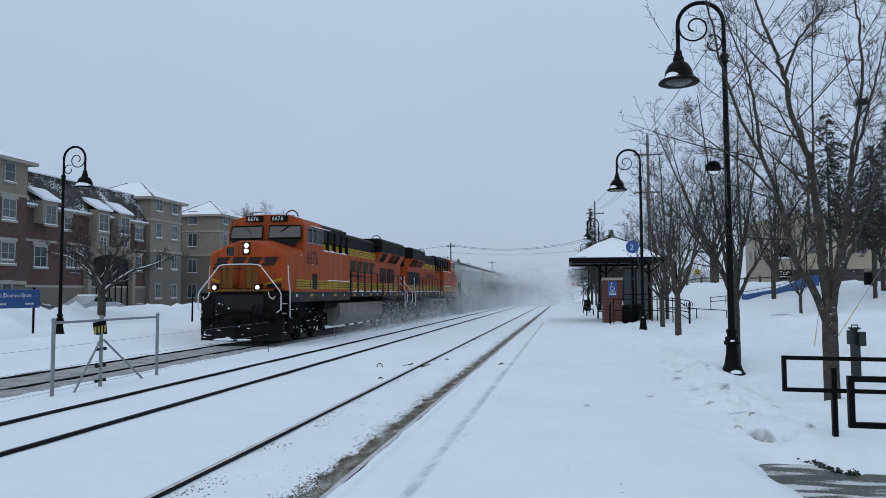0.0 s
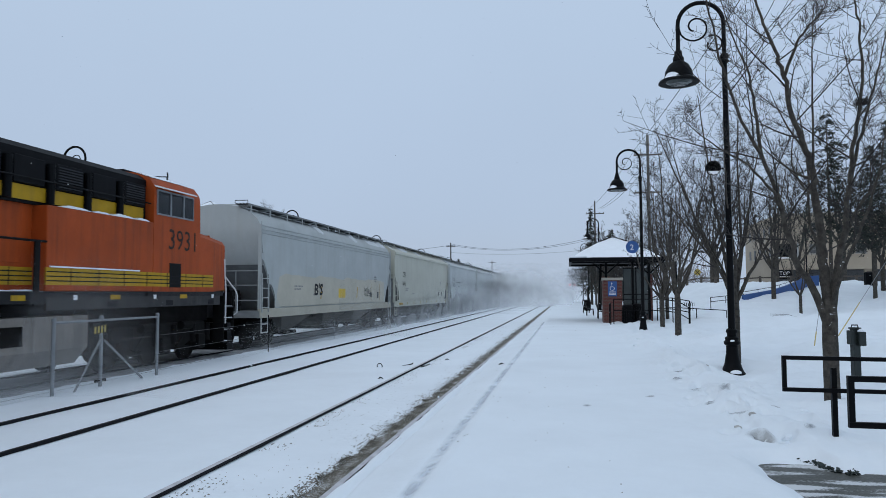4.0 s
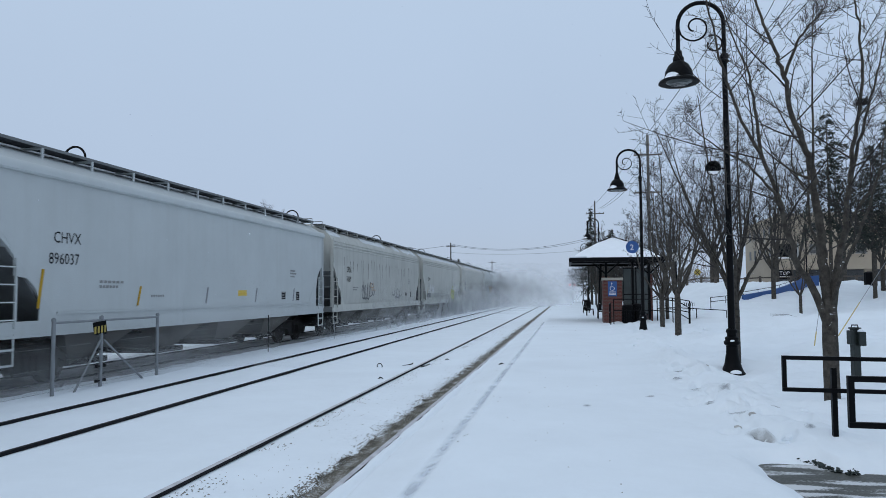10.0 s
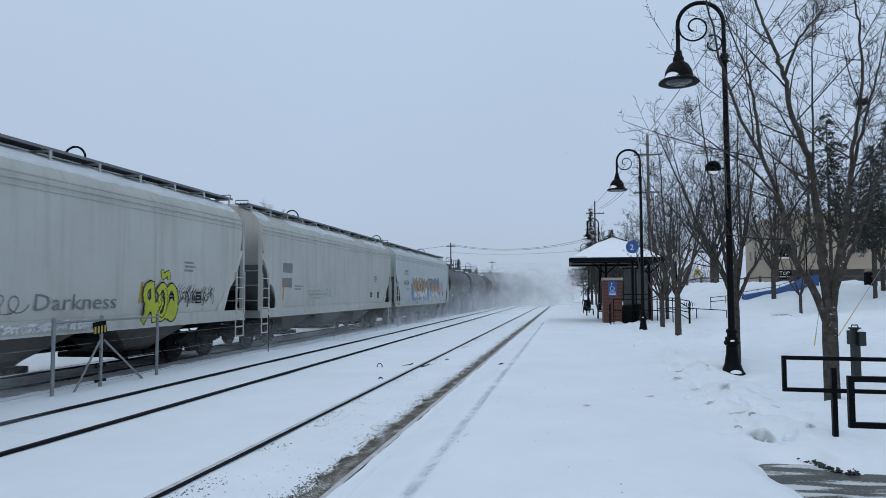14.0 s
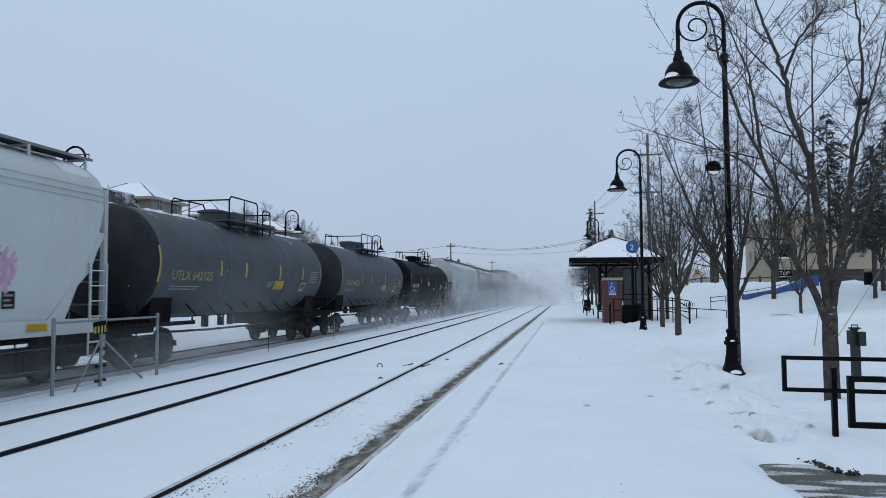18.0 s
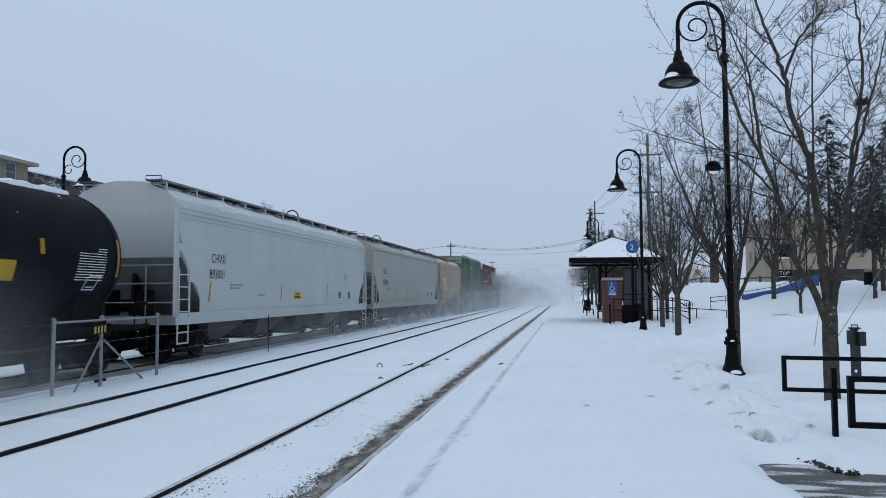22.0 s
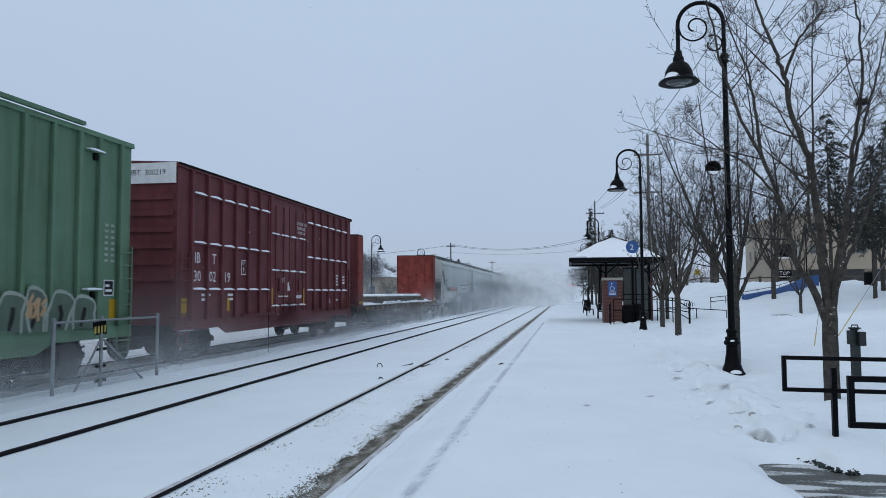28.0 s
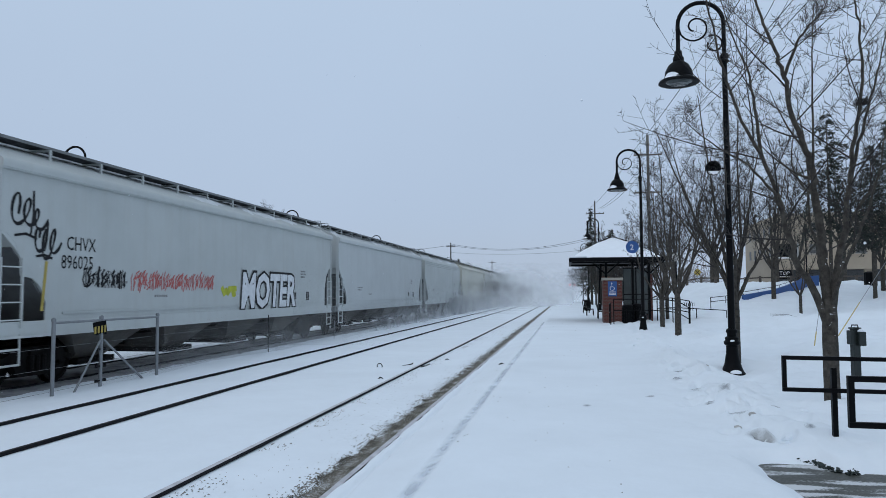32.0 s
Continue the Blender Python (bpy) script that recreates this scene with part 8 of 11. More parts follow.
# ---------------------------------------------------------------- bare trees
def tree_mesh(name, r0, trunk, guides, seed, depth=3, twig=0.003, kids=(9, 8, 5), size=1.0, reach=0.5, snowy=False, bare=0.26, wiggle=0.085):
    """Two meshes of a bare tree at the origin: trunk with limbs, and the finer branches.
    guides: (points, radius at the foot) of each main limb; branches grow along them."""
    rnd = random.Random(seed)
    vs, fs = [[], [], []], [[], [], []]

    def settle(pts, rads):
        """Snow lying along the upper side of a limb, in lengths."""
        i = 1
        while i < len(pts) - 2:
            ln = rnd.randint(2, 5)
            if abs((pts[i + 1] - pts[i]).normalized().z) < 0.8 and rnd.random() < 0.75:
                q = range(i, min(i + ln + 1, len(pts)))
                tube(2, [pts[k] + Vector((0, 0, max(rads[k], 0.012) * 0.8)) for k in q], [max(rads[k], 0.014) * (0.85 if q[0] < k < q[-1] else 0.25) for k in q], 6)
            i += ln

    def tube(which, pts, rads, n):
        if snowy and which == 0 and n < 12:
            settle(pts, rads)
        V, F = vs[which], fs[which]
        base = len(V)
        u = None
        for i, q in enumerate(pts):
            d = (pts[min(i + 1, len(pts) - 1)] - pts[max(i - 1, 0)]).normalized()
            u = d.orthogonal().normalized() if u is None else (u - d * u.dot(d)).normalized()
            w = d.cross(u)
            for k in range(n):
                a = 2 * math.pi * k / n
                V.append(tuple(q + rads[i] * (math.cos(a) * u + math.sin(a) * w)))
        for i in range(len(pts) - 1):
            for k in range(n):
                F.append((base + i * n + k, base + i * n + (k + 1) % n, base + (i + 1) * n + (k + 1) % n, base + (i + 1) * n + k))

    def sprout(pts, rads, lev, length):
        """Side branches along a limb, set alternately, bending up towards the light."""
        if lev > depth:
            return
        cnt = max(2, round(kids[lev - 1] * rnd.uniform(0.75, 1.25)))
        turn = rnd.uniform(0, 6.28)
        m = len(pts) - 1
        for k in range(cnt):
            f = (bare if lev == 1 else 0.22) + (0.98 - bare if lev == 1 else 0.8) * (k + rnd.uniform(0.1, 0.9)) / cnt
            f = min(f, 0.995)
            i = min(m - 1, int(f * m))
            q = pts[i].lerp(pts[i + 1], f * m - i)
            t = (pts[i + 1] - pts[i]).normalized()
            turn += 2.4 + rnd.gauss(0, 0.5)
            ax = t.orthogonal().normalized()
            ax.rotate(Matrix.Rotation(turn, 3, t))
            sp = rnd.uniform(0.65, 1.15)
            d = (t * math.cos(sp) + ax * math.sin(sp)).normalized()
            if d.z < -0.1:
                d.z *= 0.2
            ln = length * reach * rnd.uniform(0.45, 1.1) * (1.1 - 0.75 * f)
            grow(q, d, max(ln, 0.10 * size), max(twig, rads[i] * rnd.uniform(0.30, 0.48)), lev)

    def grow(p, d, length, r, lev):
        n = 5 if lev == 1 else (4 if lev == 2 else 3)
        segs = 7 if lev == 1 else (5 if lev == 2 else 3)
        pts, rads = [p.copy()], [r]
        q = p.copy()
        bend = Vector((rnd.gauss(0, 0.05), rnd.gauss(0, 0.05), rnd.uniform(0.02, 0.15) if lev < 3 else rnd.uniform(-0.02, 0.10)))
        for i in range(segs):
            d = (d + bend + Vector((rnd.gauss(0, wiggle), rnd.gauss(0, wiggle), rnd.gauss(0, wiggle * 0.7)))).normalized()
            q = q + d * length / segs
            pts.append(q.copy())
            rads.append(max(twig * 0.55, r * (1 - 0.8 * (i + 1) / segs)))
        tube(0 if lev == 1 and r > 0.02 * size else 1, pts, rads, n)
        sprout(pts, rads, lev + 1, length)

    tp = [Vector((rnd.gauss(0, 0.0012) * i, rnd.gauss(0, 0.0012) * i, trunk * i / 6)) for i in range(7)]
    tp[0].z = -0.4
    tube(0, tp, [r0 * 1.12] + [r0 * (1.03 - 0.008 * i) for i in range(1, 6)] + [r0 * 0.85], 12)
    for points, rad in guides:
        g = [Vector(v) for v in points]
        pts = []
        for i in range(len(g) - 1):
            a, b, c, e = g[max(i - 1, 0)], g[i], g[i + 1], g[min(i + 2, len(g) - 1)]
            for k in range(4):
                t = k / 4
                pts.append(0.5 * ((2 * b) + (c - a) * t + (2 * a - 5 * b + 4 * c - e) * t * t + (3 * b - a - 3 * c + e) * t ** 3))
        pts.append(g[-1])
        ln = sum((q - p).length for p, q in zip(pts, pts[1:]))
        m = len(pts) - 1
        pts = [p + Vector((rnd.gauss(0, 0.012), rnd.gauss(0, 0.012), 0)) * size * (1 if 2 < i else 0) for i, p in enumerate(pts)]
        rads = [max(twig, rad * (1 - 0.86 * (i / m) ** 0.8)) for i in range(m + 1)]
        tube(0, pts, rads, 8)
        sprout(pts, rads, 1, ln)
    out = []
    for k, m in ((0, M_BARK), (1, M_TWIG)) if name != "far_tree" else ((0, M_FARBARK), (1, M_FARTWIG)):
        me = bpy.data.meshes.new(name)
        me.from_pydata(vs[k], [], fs[k])
        me.materials.append(m)
        me.polygons.foreach_set("use_smooth", np.ones(len(fs[k]), bool))
        out.append(me)
    if snowy:
        me = bpy.data.meshes.new("limb_snow")
        me.from_pydata(vs[2], [], fs[2])
        me.materials.append(M_SNOWCAP)
        out.append(me)
    return out


def vase_guides(h, split, r0, n, lean, seed, kick=0.0):
    """Limbs that leave the trunk together and bend upright, like a vase."""
    rnd = random.Random(seed)
    out = []
    for k in range(n):
        a = 2 * math.pi * (k + rnd.uniform(-0.25, 0.25)) / n
        ln = (h - split) * rnd.uniform(0.75, 1.0)
        le = radians(lean * rnd.uniform(0.6, 1.25))
        pts, q = [], Vector((0, 0, split * rnd.uniform(0.86, 1.0)))
        for i in range(7):
            pts.append(tuple(q))
            le = max(radians(6), le * (1 - kick) + rnd.gauss(0, 0.10))
            a += rnd.gauss(0, 0.2)
            q = q + Vector((math.cos(a) * math.sin(le), math.sin(a) * math.sin(le), math.cos(le))) * ln / 6
        out.append((pts, r0 * rnd.uniform(0.42, 0.62)))
    return out


def plant(meshes, x, y, rz=0, s=1.0, label="bare young street tree in snow", z=None):
    t = thing("bare_tree", x, y, (gz(x, y) if z is None else z), rz, label, "tree", "bare trees")
    t.scale = (s, s, s)
    share("trunk", meshes[0], t)
    share("crown", meshes[1], t)
    return t


# limbs of the two trees by the ramp railing
NEAR = tree_mesh("near_tree", 0.103, 1.42, [
    ([(-0.05, 0, 1.20), (-0.21, -0.03, 1.64), (-0.41, -0.08, 1.98), (-0.54, -0.12, 2.35), (-0.63, -0.12, 2.76), (-0.73, -0.1, 3.15), (-0.88, -0.05, 3.59), (-1.10, 0, 4.10), (-1.30, 0.05, 4.74), (-1.44, 0.1, 5.43), (-1.55, 0.15, 6.12), (-1.62, 0.2, 6.9)], 0.058),
    ([(-0.86, -0.05, 3.55), (-0.90, 0.1, 4.3), (-0.96, 0.2, 4.97), (-1.18, 0.3, 5.58), (-1.32, 0.35, 6.2)], 0.030),
    ([(-0.01, 0, 1.30), (-0.02, 0.05, 1.90), (-0.05, 0.1, 2.38), (-0.08, 0.1, 2.79), (-0.12, 0.08, 3.2), (-0.17, 0.05, 3.48), (-0.31, 0, 3.82), (-0.43, 0, 4.28), (-0.51, 0.05, 4.78), (-0.60, 0.1, 5.16), (-0.72, 0.15, 5.59), (-0.83, 0.2, 6.02), (-0.95, 0.2, 6.67)], 0.080),
    ([(-0.50, 0.05, 4.7), (-0.38, -0.1, 5.11), (-0.24, -0.2, 5.35), (-0.04, -0.3, 5.59), (0.12, -0.4, 6.0)], 0.028),
    ([(0.04, 0, 1.30), (0.11, -0.05, 1.90), (0.19, -0.08, 2.38), (0.26, -0.1, 2.86), (0.32, -0.1, 3.34), (0.40, -0.1, 3.83), (0.48, -0.08, 4.32), (0.55, 0, 4.89), (0.56, 0.05, 5.38), (0.54, 0.1, 5.88), (0.50, 0.1, 6.64)], 0.056),
    ([(0.27, -0.1, 2.94), (0.44, 0.1, 3.50), (0.62, 0.2, 4.02), (0.80, 0.3, 4.55), (0.96, 0.35, 5.11), (1.13, 0.4, 5.92)], 0.034),
    ([(0.03, 0.02, 1.35), (0.26, 0.35, 2.1), (0.62, 0.6, 2.8), (1.05, 0.8, 3.4), (1.5, 0.9, 4.3), (1.7, 1.0, 5.3)], 0.042),
    ([(-0.63, -0.12, 2.76), (-0.86, -0.35, 3.1), (-1.25, -0.5, 3.45), (-1.7, -0.6, 3.7), (-2.05, -0.65, 4.05)], 0.026),
    ([(0.02, 0.02, 1.4), (0.05, 0.4, 2.0), (0.02, 0.8, 2.8), (0.1, 1.1, 3.7), (0.05, 1.3, 4.7)], 0.040),
    ([(0.02, -0.02, 1.4), (0.12, -0.35, 2.0), (0.3, -0.7, 2.7), (0.45, -0.9, 3.5), (0.5, -1.0, 4.5)], 0.034)],
    11, 3, 0.0041, (14, 8, 4), 1.0, 0.50, wiggle=0.055)
plant(NEAR, 3.65, 11.28, 0, 1.0, "tall bare tree with forked trunk and a bird's nest", 0.2)
SECOND = tree_mesh("second_tree", 0.09, 1.4, [
    ([(0, 0, 1.35), (-0.15, 0, 1.7), (-0.45, 0, 2.4), (-0.85, 0.1, 3.4), (-1.2, 0.1, 4.3), (-1.65, 0.2, 5.4)], 0.055),
    ([(0, 0, 1.35), (-0.15, 0.1, 2.3), (-0.35, 0.2, 3.6), (-0.5, 0.2, 4.8), (-0.65, 0.3, 6.2)], 0.055),
    ([(0, 0, 1.35), (0.12, -0.2, 2.6), (0.05, -0.3, 4.2), (0.15, -0.3, 5.9)], 0.05),
    ([(0.02, 0, 1.35), (0.35, 0, 2.0), (0.7, 0.1, 2.6), (1.05, 0.2, 3.5), (1.3, 0.3, 4.6)], 0.05),
    ([(0.02, 0, 1.4), (0.25, 0.3, 2.6), (0.55, 0.5, 4.0), (0.85, 0.6, 5.5)], 0.05),
    ([(0, 0, 1.4), (-0.1, -0.5, 2.4), (-0.3, -0.9, 3.5), (-0.4, -1.2, 4.6)], 0.045),
    ([(0, 0, 1.35), (-0.3, -0.1, 2.0), (-0.85, -0.2, 2.8), (-1.4, -0.3, 3.5), (-1.95, -0.3, 4.2)], 0.042),
    ([(0, 0, 1.35), (-0.25, 0.2, 2.2), (-0.7, 0.4, 3.2), (-1.05, 0.5, 4.3), (-1.4, 0.6, 5.5)], 0.042)],
    23, 3, 0.0044, (14, 8, 4), 1.0, 0.54, wiggle=0.06)
plant(SECOND, 3.72, 17.6, 0, 1.0, "bare tree behind the platform lamp")
VASE_A = tree_mesh("vase_tree", 0.11, 1.5, vase_guides(7.2, 1.5, 0.11, 7, 32, 31, 0.10), 31, 3, 0.0050, (10, 7, 4), 1.2, 0.47)
VASE_B = tree_mesh("vase_tree", 0.10, 1.2, vase_guides(6.6, 1.2, 0.10, 6, 36, 37, 0.12), 37, 3, 0.0050, (10, 7, 4), 1.2, 0.47)
WIDE = tree_mesh("wide_tree", 0.24, 3.0, vase_guides(12.5, 3.0, 0.24, 7, 34, 41, 0.1), 41, 3, 0.010, (9, 6, 4), 2.0, 0.40)
FAR = tree_mesh("far_tree", 0.24, 3.0, vase_guides(11.0, 3.0, 0.24, 10, 48, 43, 0.12), 43, 3, 0.010, (20, 13, 5), 2.0, 0.62)
plant(VASE_A, 3.82, 27.2, 20)
plant(VASE_B, 4.1, 33.9, 60)
for x, y, rz, s, m in ((15.5, 60.0, 200, 1.5, VASE_A), (12.8, 30.0, 250, 0.9, VASE_A), (5.6, 44.0, 80, 0.95, VASE_A), (6.2, 52.0, 140, 0.95, VASE_B), (5.0, 59.0, 280, 0.95, VASE_A), (6.4, 68.0, 30, 1.0, VASE_B),
                       (4.8, 76.0, 150, 1.0, VASE_A), (6.0, 88.0, 220, 1.0, VASE_B), (4.4, 98.0, 310, 0.9, VASE_A), (20.5, 42.0, 75, 0.95, VASE_B), (14.5, 50.0, 170, 0.95, VASE_B), (3.4, 50.0, 20, 0.8, VASE_B), (2.9, 72.0, 200, 1.0, VASE_A), (3.6, 84.0, 110, 1.05, VASE_B), (4.2, 62.0, 10, 0.9, VASE_B), (13.5, 63.0, 140, 1.6, VASE_A), (19.0, 66.0, 60, 1.7, VASE_B)):
    plant(m, x, y, rz, s)
for x, y, rz, s in ((10.0, 80.0, 0, 0.95), (15.5, 84.0, 70, 1.05), (21.0, 80.0, 140, 1.0), (26.0, 76.0, 200, 1.1), (31.0, 82.0, 260, 1.0), (13.0, 95.0, 330, 1.0), (8.0, 110.0, 40, 1.0), (19.0, 100.0, 100, 1.1), (5.5, 125.0, 160, 1.0),
                    (36.0, 74.0, 20, 1.0), (24.0, 62.0, 290, 0.7), (39.0, 84.0, 310, 1.0)):
    plant(WIDE, x, y, rz, s, "large bare tree along the street")
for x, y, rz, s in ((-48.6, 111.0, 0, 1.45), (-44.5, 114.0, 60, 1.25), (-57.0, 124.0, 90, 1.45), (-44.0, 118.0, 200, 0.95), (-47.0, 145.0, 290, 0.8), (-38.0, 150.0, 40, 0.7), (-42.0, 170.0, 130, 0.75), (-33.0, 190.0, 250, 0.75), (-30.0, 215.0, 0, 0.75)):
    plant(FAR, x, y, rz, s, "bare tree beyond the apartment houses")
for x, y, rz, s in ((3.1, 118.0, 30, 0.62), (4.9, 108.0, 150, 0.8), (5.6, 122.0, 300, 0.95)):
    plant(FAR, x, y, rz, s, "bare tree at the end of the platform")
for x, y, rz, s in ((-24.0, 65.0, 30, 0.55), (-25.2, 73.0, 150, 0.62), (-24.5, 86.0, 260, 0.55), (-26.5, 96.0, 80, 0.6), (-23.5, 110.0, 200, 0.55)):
    plant(FAR, x, y, rz, s, "bare tree on the far platform, haze in its colour")
bm = BM()
rnd = random.Random(9)
for k in range(160):
    a, e = rnd.uniform(0, 6.28), rnd.uniform(-0.5, 0.35)
    c = Vector((0.14 * math.cos(a), 0.14 * math.sin(a), e * 0.2))
    d = Vector((-math.sin(a) + rnd.gauss(0, .3), math.cos(a) + rnd.gauss(0, .3), rnd.gauss(0, .25))) * 0.12
    rod(bm, c - d, c + d, 0.005, n=3)
solo("bird_nest", bm, M_TWIG, "twig nest in a fork of the bare tree", "nest", m=Matrix.Translation((4.15, 11.2, 4.50)) @ Matrix.Diagonal((0.42, 0.42, 0.55, 1)))

bm = BM()
rnd = random.Random(19)
for cx_, cz_, n_ in ((3.53, 1.62, 9), (3.64, 1.42, 12), (3.68, 1.55, 6), (3.62, 2.22, 7), (3.80, 2.18, 5), (3.70, 1.22, 5)):
    for k in range(n_ // 2):
        # lumps of wind-packed snow caught in the forks and bark
        q = Vector((cx_ + rnd.gauss(0, 0.022), 11.28 - 0.10 + rnd.gauss(0, 0.012), cz_ + rnd.gauss(0, 0.045)))
        bmesh.ops.create_icosphere(bm, subdivisions=1, radius=rnd.uniform(0.004, 0.012), matrix=Matrix.Translation(q) @ Matrix.Rotation(rnd.uniform(-0.7, 0.7), 4, 'Y') @ Matrix.Diagonal((rnd.uniform(0.9, 2.2), 0.6, rnd.uniform(0.4, 0.8), 1)))
tagged(solo("snow_dabs", bm, M_SNOWCAP), "dabs of snow caught in the fork of the tree", "snow", kind="stuff")

# low spreading crab-apple trees by the far platform, snow along their branches
CRAB = tree_mesh("crab_tree", 0.15, 1.0, [
    ([(0, 0, 0.9), (0.3, 0.2, 1.3), (0.9, 0.5, 1.8), (1.7, 0.8, 2.1), (2.6, 1.0, 2.5)], 0.09),
    ([(0, 0, 0.9), (-0.3, 0.1, 1.3), (-0.9, 0.3, 1.9), (-1.6, 0.2, 2.4), (-2.4, 0.1, 2.6)], 0.09),
    ([(0, 0, 0.9), (0.1, -0.4, 1.4), (0.2, -1.1, 2.0), (0.3, -1.8, 2.4), (0.4, -2.7, 2.6)], 0.09),
    ([(0, 0, 0.9), (-0.1, 0.4, 1.5), (-0.3, 1.1, 2.1), (-0.2, 1.9, 2.6), (-0.3, 2.6, 2.8)], 0.09),
    ([(0, 0, 0.9), (0.15, 0.1, 1.8), (0.4, 0.3, 2.6), (0.5, 0.6, 3.4)], 0.08),
    ([(0, 0, 0.9), (-0.15, -0.2, 1.8), (-0.5, -0.5, 2.6), (-0.7, -0.9, 3.3)], 0.08)],
    51, 3, 0.006, (13, 9, 5), 1.2, 0.45, True, 0.2)


for x, y, rz, s in ((-24.3, 35.7, 0, 1.35), (-24.8, 57.0, 80, 0.85), (-24.6, 78.0, 200, 0.85), (-24.6, 100.0, 300, 0.8)):
    c = thing("crab_apple_tree", x, y, gz(x, y) - 0.1, rz, "low spreading bare tree with snow on its limbs", "tree", "crab-apple trees")
    c.scale = (s, s, s)
    share("trunk", CRAB[0], c)
    share("crown", CRAB[1], c)
    share("snow", CRAB[2], c)


def conifer(x, y, h, r, seed, bare=0.14, label="dark evergreen spruce tree"):
    t = thing("spruce_tree", x, y, gz(x, y), 0, label, "tree", "spruce trees")
    rnd_ = random.Random(seed)
    part("trunk", rod(BM(), (0, 0, -0.2), (0, 0, h * 0.97), 0.16, 0.02, 8), M_BARK, t)
    V, F = [], []
    z = h * bare
    while z < h * 0.985:
        rr = r * (1 - z / h) ** 0.85 * rnd_.uniform(0.6, 1.25) + 0.12
        for k in range(10):
            a = rnd_.uniform(0, 6.28)
            ln = rr * rnd_.uniform(0.65, 1.1)
            for q in range(int(5 + ln * 12)):
                f = rnd_.uniform(0.12, 1.0)
                px, py, pz = ln * f * math.cos(a), ln * f * math.sin(a), z - 0.28 * ln * f * f + rnd_.gauss(0, 0.06)
                s_ = rnd_.uniform(0.10, 0.27)
                b = len(V)
                da, dz = a + rnd_.gauss(0, 0.9), rnd_.gauss(-0.15, 0.3)
                ux, uy = math.cos(da) * s_, math.sin(da) * s_
                V += [(px - uy * 0.22, py + ux * 0.22, pz), (px + uy * 0.22, py - ux * 0.22, pz), (px + ux + uy * 0.05, py + uy - ux * 0.05, pz + dz * s_), (px + ux * 0.8 - uy * 0.2, py + uy * 0.8 + ux * 0.2, pz + dz * s_ - 0.04)]
                F.append((b, b + 1, b + 2, b + 3))
        z += h * 0.028
    me_ = bpy.data.meshes.new("crown")
    me_.from_pydata(V, [], F)
    me_.materials.append(M_NEEDLE)
    share("crown", me_, t)


conifer(17.2, 52.5, 13.2, 4.9, 1, 0.36)
conifer(24.6, 62.0, 13.5, 3.8, 5, 0.30)
conifer(21.9, 58.0, 11.2, 3.9, 9, 0.34)
conifer(4.8, 84.0, 8.6, 1.6, 2)
conifer(2.9, 92.0, 12.0, 2.2, 7)
conifer(-22.0, 150.0, 8.5, 2.2, 3)

# ---------------------------------------------------------------- poles and wires
def utility_pole(x, y, top, arms, arm=1.2):
    z = gz(x, y)
    p_ = thing("utility_pole", x, y, z, 0, "weathered wooden utility pole with cross-arms, haze in its colour", "utility pole", "utility poles")
    part("pole", rod(BM(), (0, 0, -0.3), (0, 0, top - z), 0.13, 0.09, 10), M_POLE, p_)
    for a in arms:
        zz = top - z - a
        am = part("cross_arm", bx(-arm, arm, -0.16, -0.06, zz - 0.05, zz + 0.05), M_POLE, p_)
        for xx in (-0.92, -0.5, 0.5, 0.92):
            part("insulator", lathe(BM(), [(0.03, 0), (0.05, 0.05), (0.05, 0.1), (0.02, 0.14)], 8, (xx * arm, -0.11, zz + 0.06)), M_GALV, am)


def wire(pts, r=0.012, sag=0.0, n=14):
    a, b = Vector(pts[0]), Vector(pts[1])
    line = [a.lerp(b, i / n) - Vector((0, 0, sag * 4 * (i / n) * (1 - i / n))) for i in range(n + 1)]
    solo("overhead_wire", pipe(BM(), line, r, 5), M_BLACK, "thin dark overhead wire", "wire", "overhead wires")


utility_pole(5.55, 52.0, 12.6, (1.4, 4.0), 0.95)
utility_pole(3.4, 92.0, 13.0, (1.6, 4.1), 1.1)
utility_pole(-17.6, 112.0, 9.5, (0.6,), 0.7)
for x, y, top in ((-16.6, 165.0, 9.0),):
    utility_pole(x, y, top, (0.5,), 0.8)
wire(((-17.6, 112.0, 9.3), (4.4, 100.0, 9.4)), 0.02, 1.3)
wire(((-17.6, 112.0, 9.1), (4.4, 100.0, 9.1)), 0.02, 1.2)
wire(((-17.6, 112.0, 8.0), (4.4, 100.0, 7.6)), 0.014, 0.5)
wire(((-60.0, 118.0, 7.4), (-17.6, 112.0, 9.1)), 0.02, 0.8)
for dx, dz in ((-0.85, -1.4), (0.45, -1.4), (0.85, -1.4)):
    wire(((5.55 + dx, 52.0, 13.05 + dz), (7.8 + dx * 1.6, 2.0, 13.2 + dz * 0.7)), 0.014, 0.7)
    wire(((5.55 + dx, 52.0, 13.05 + dz), (3.4 + dx, 92.0, 13.0 + dz * 0.7)), 0.014, 0.6)
# guy wires with yellow guards
for a, b in (((5.30, 17.4, 0.62), (5.5, 17.8, 1.1)), ((5.95, 17.9, 0.80), (7.83, 21.0, 1.97))):
    g = thing("guy_wire", *a, 0, "guy wire with a faded yellow plastic guard", "guy wire", "guy wires")
    d = Vector(b) - Vector(a)
    part("guard", rod(BM(), d * 0.02, d * 0.62, 0.013, n=8), M_GUARD, g)
    part("cable", rod(BM(), d * 0.62, d * 2.4, 0.006, n=4), M_GALV, g)

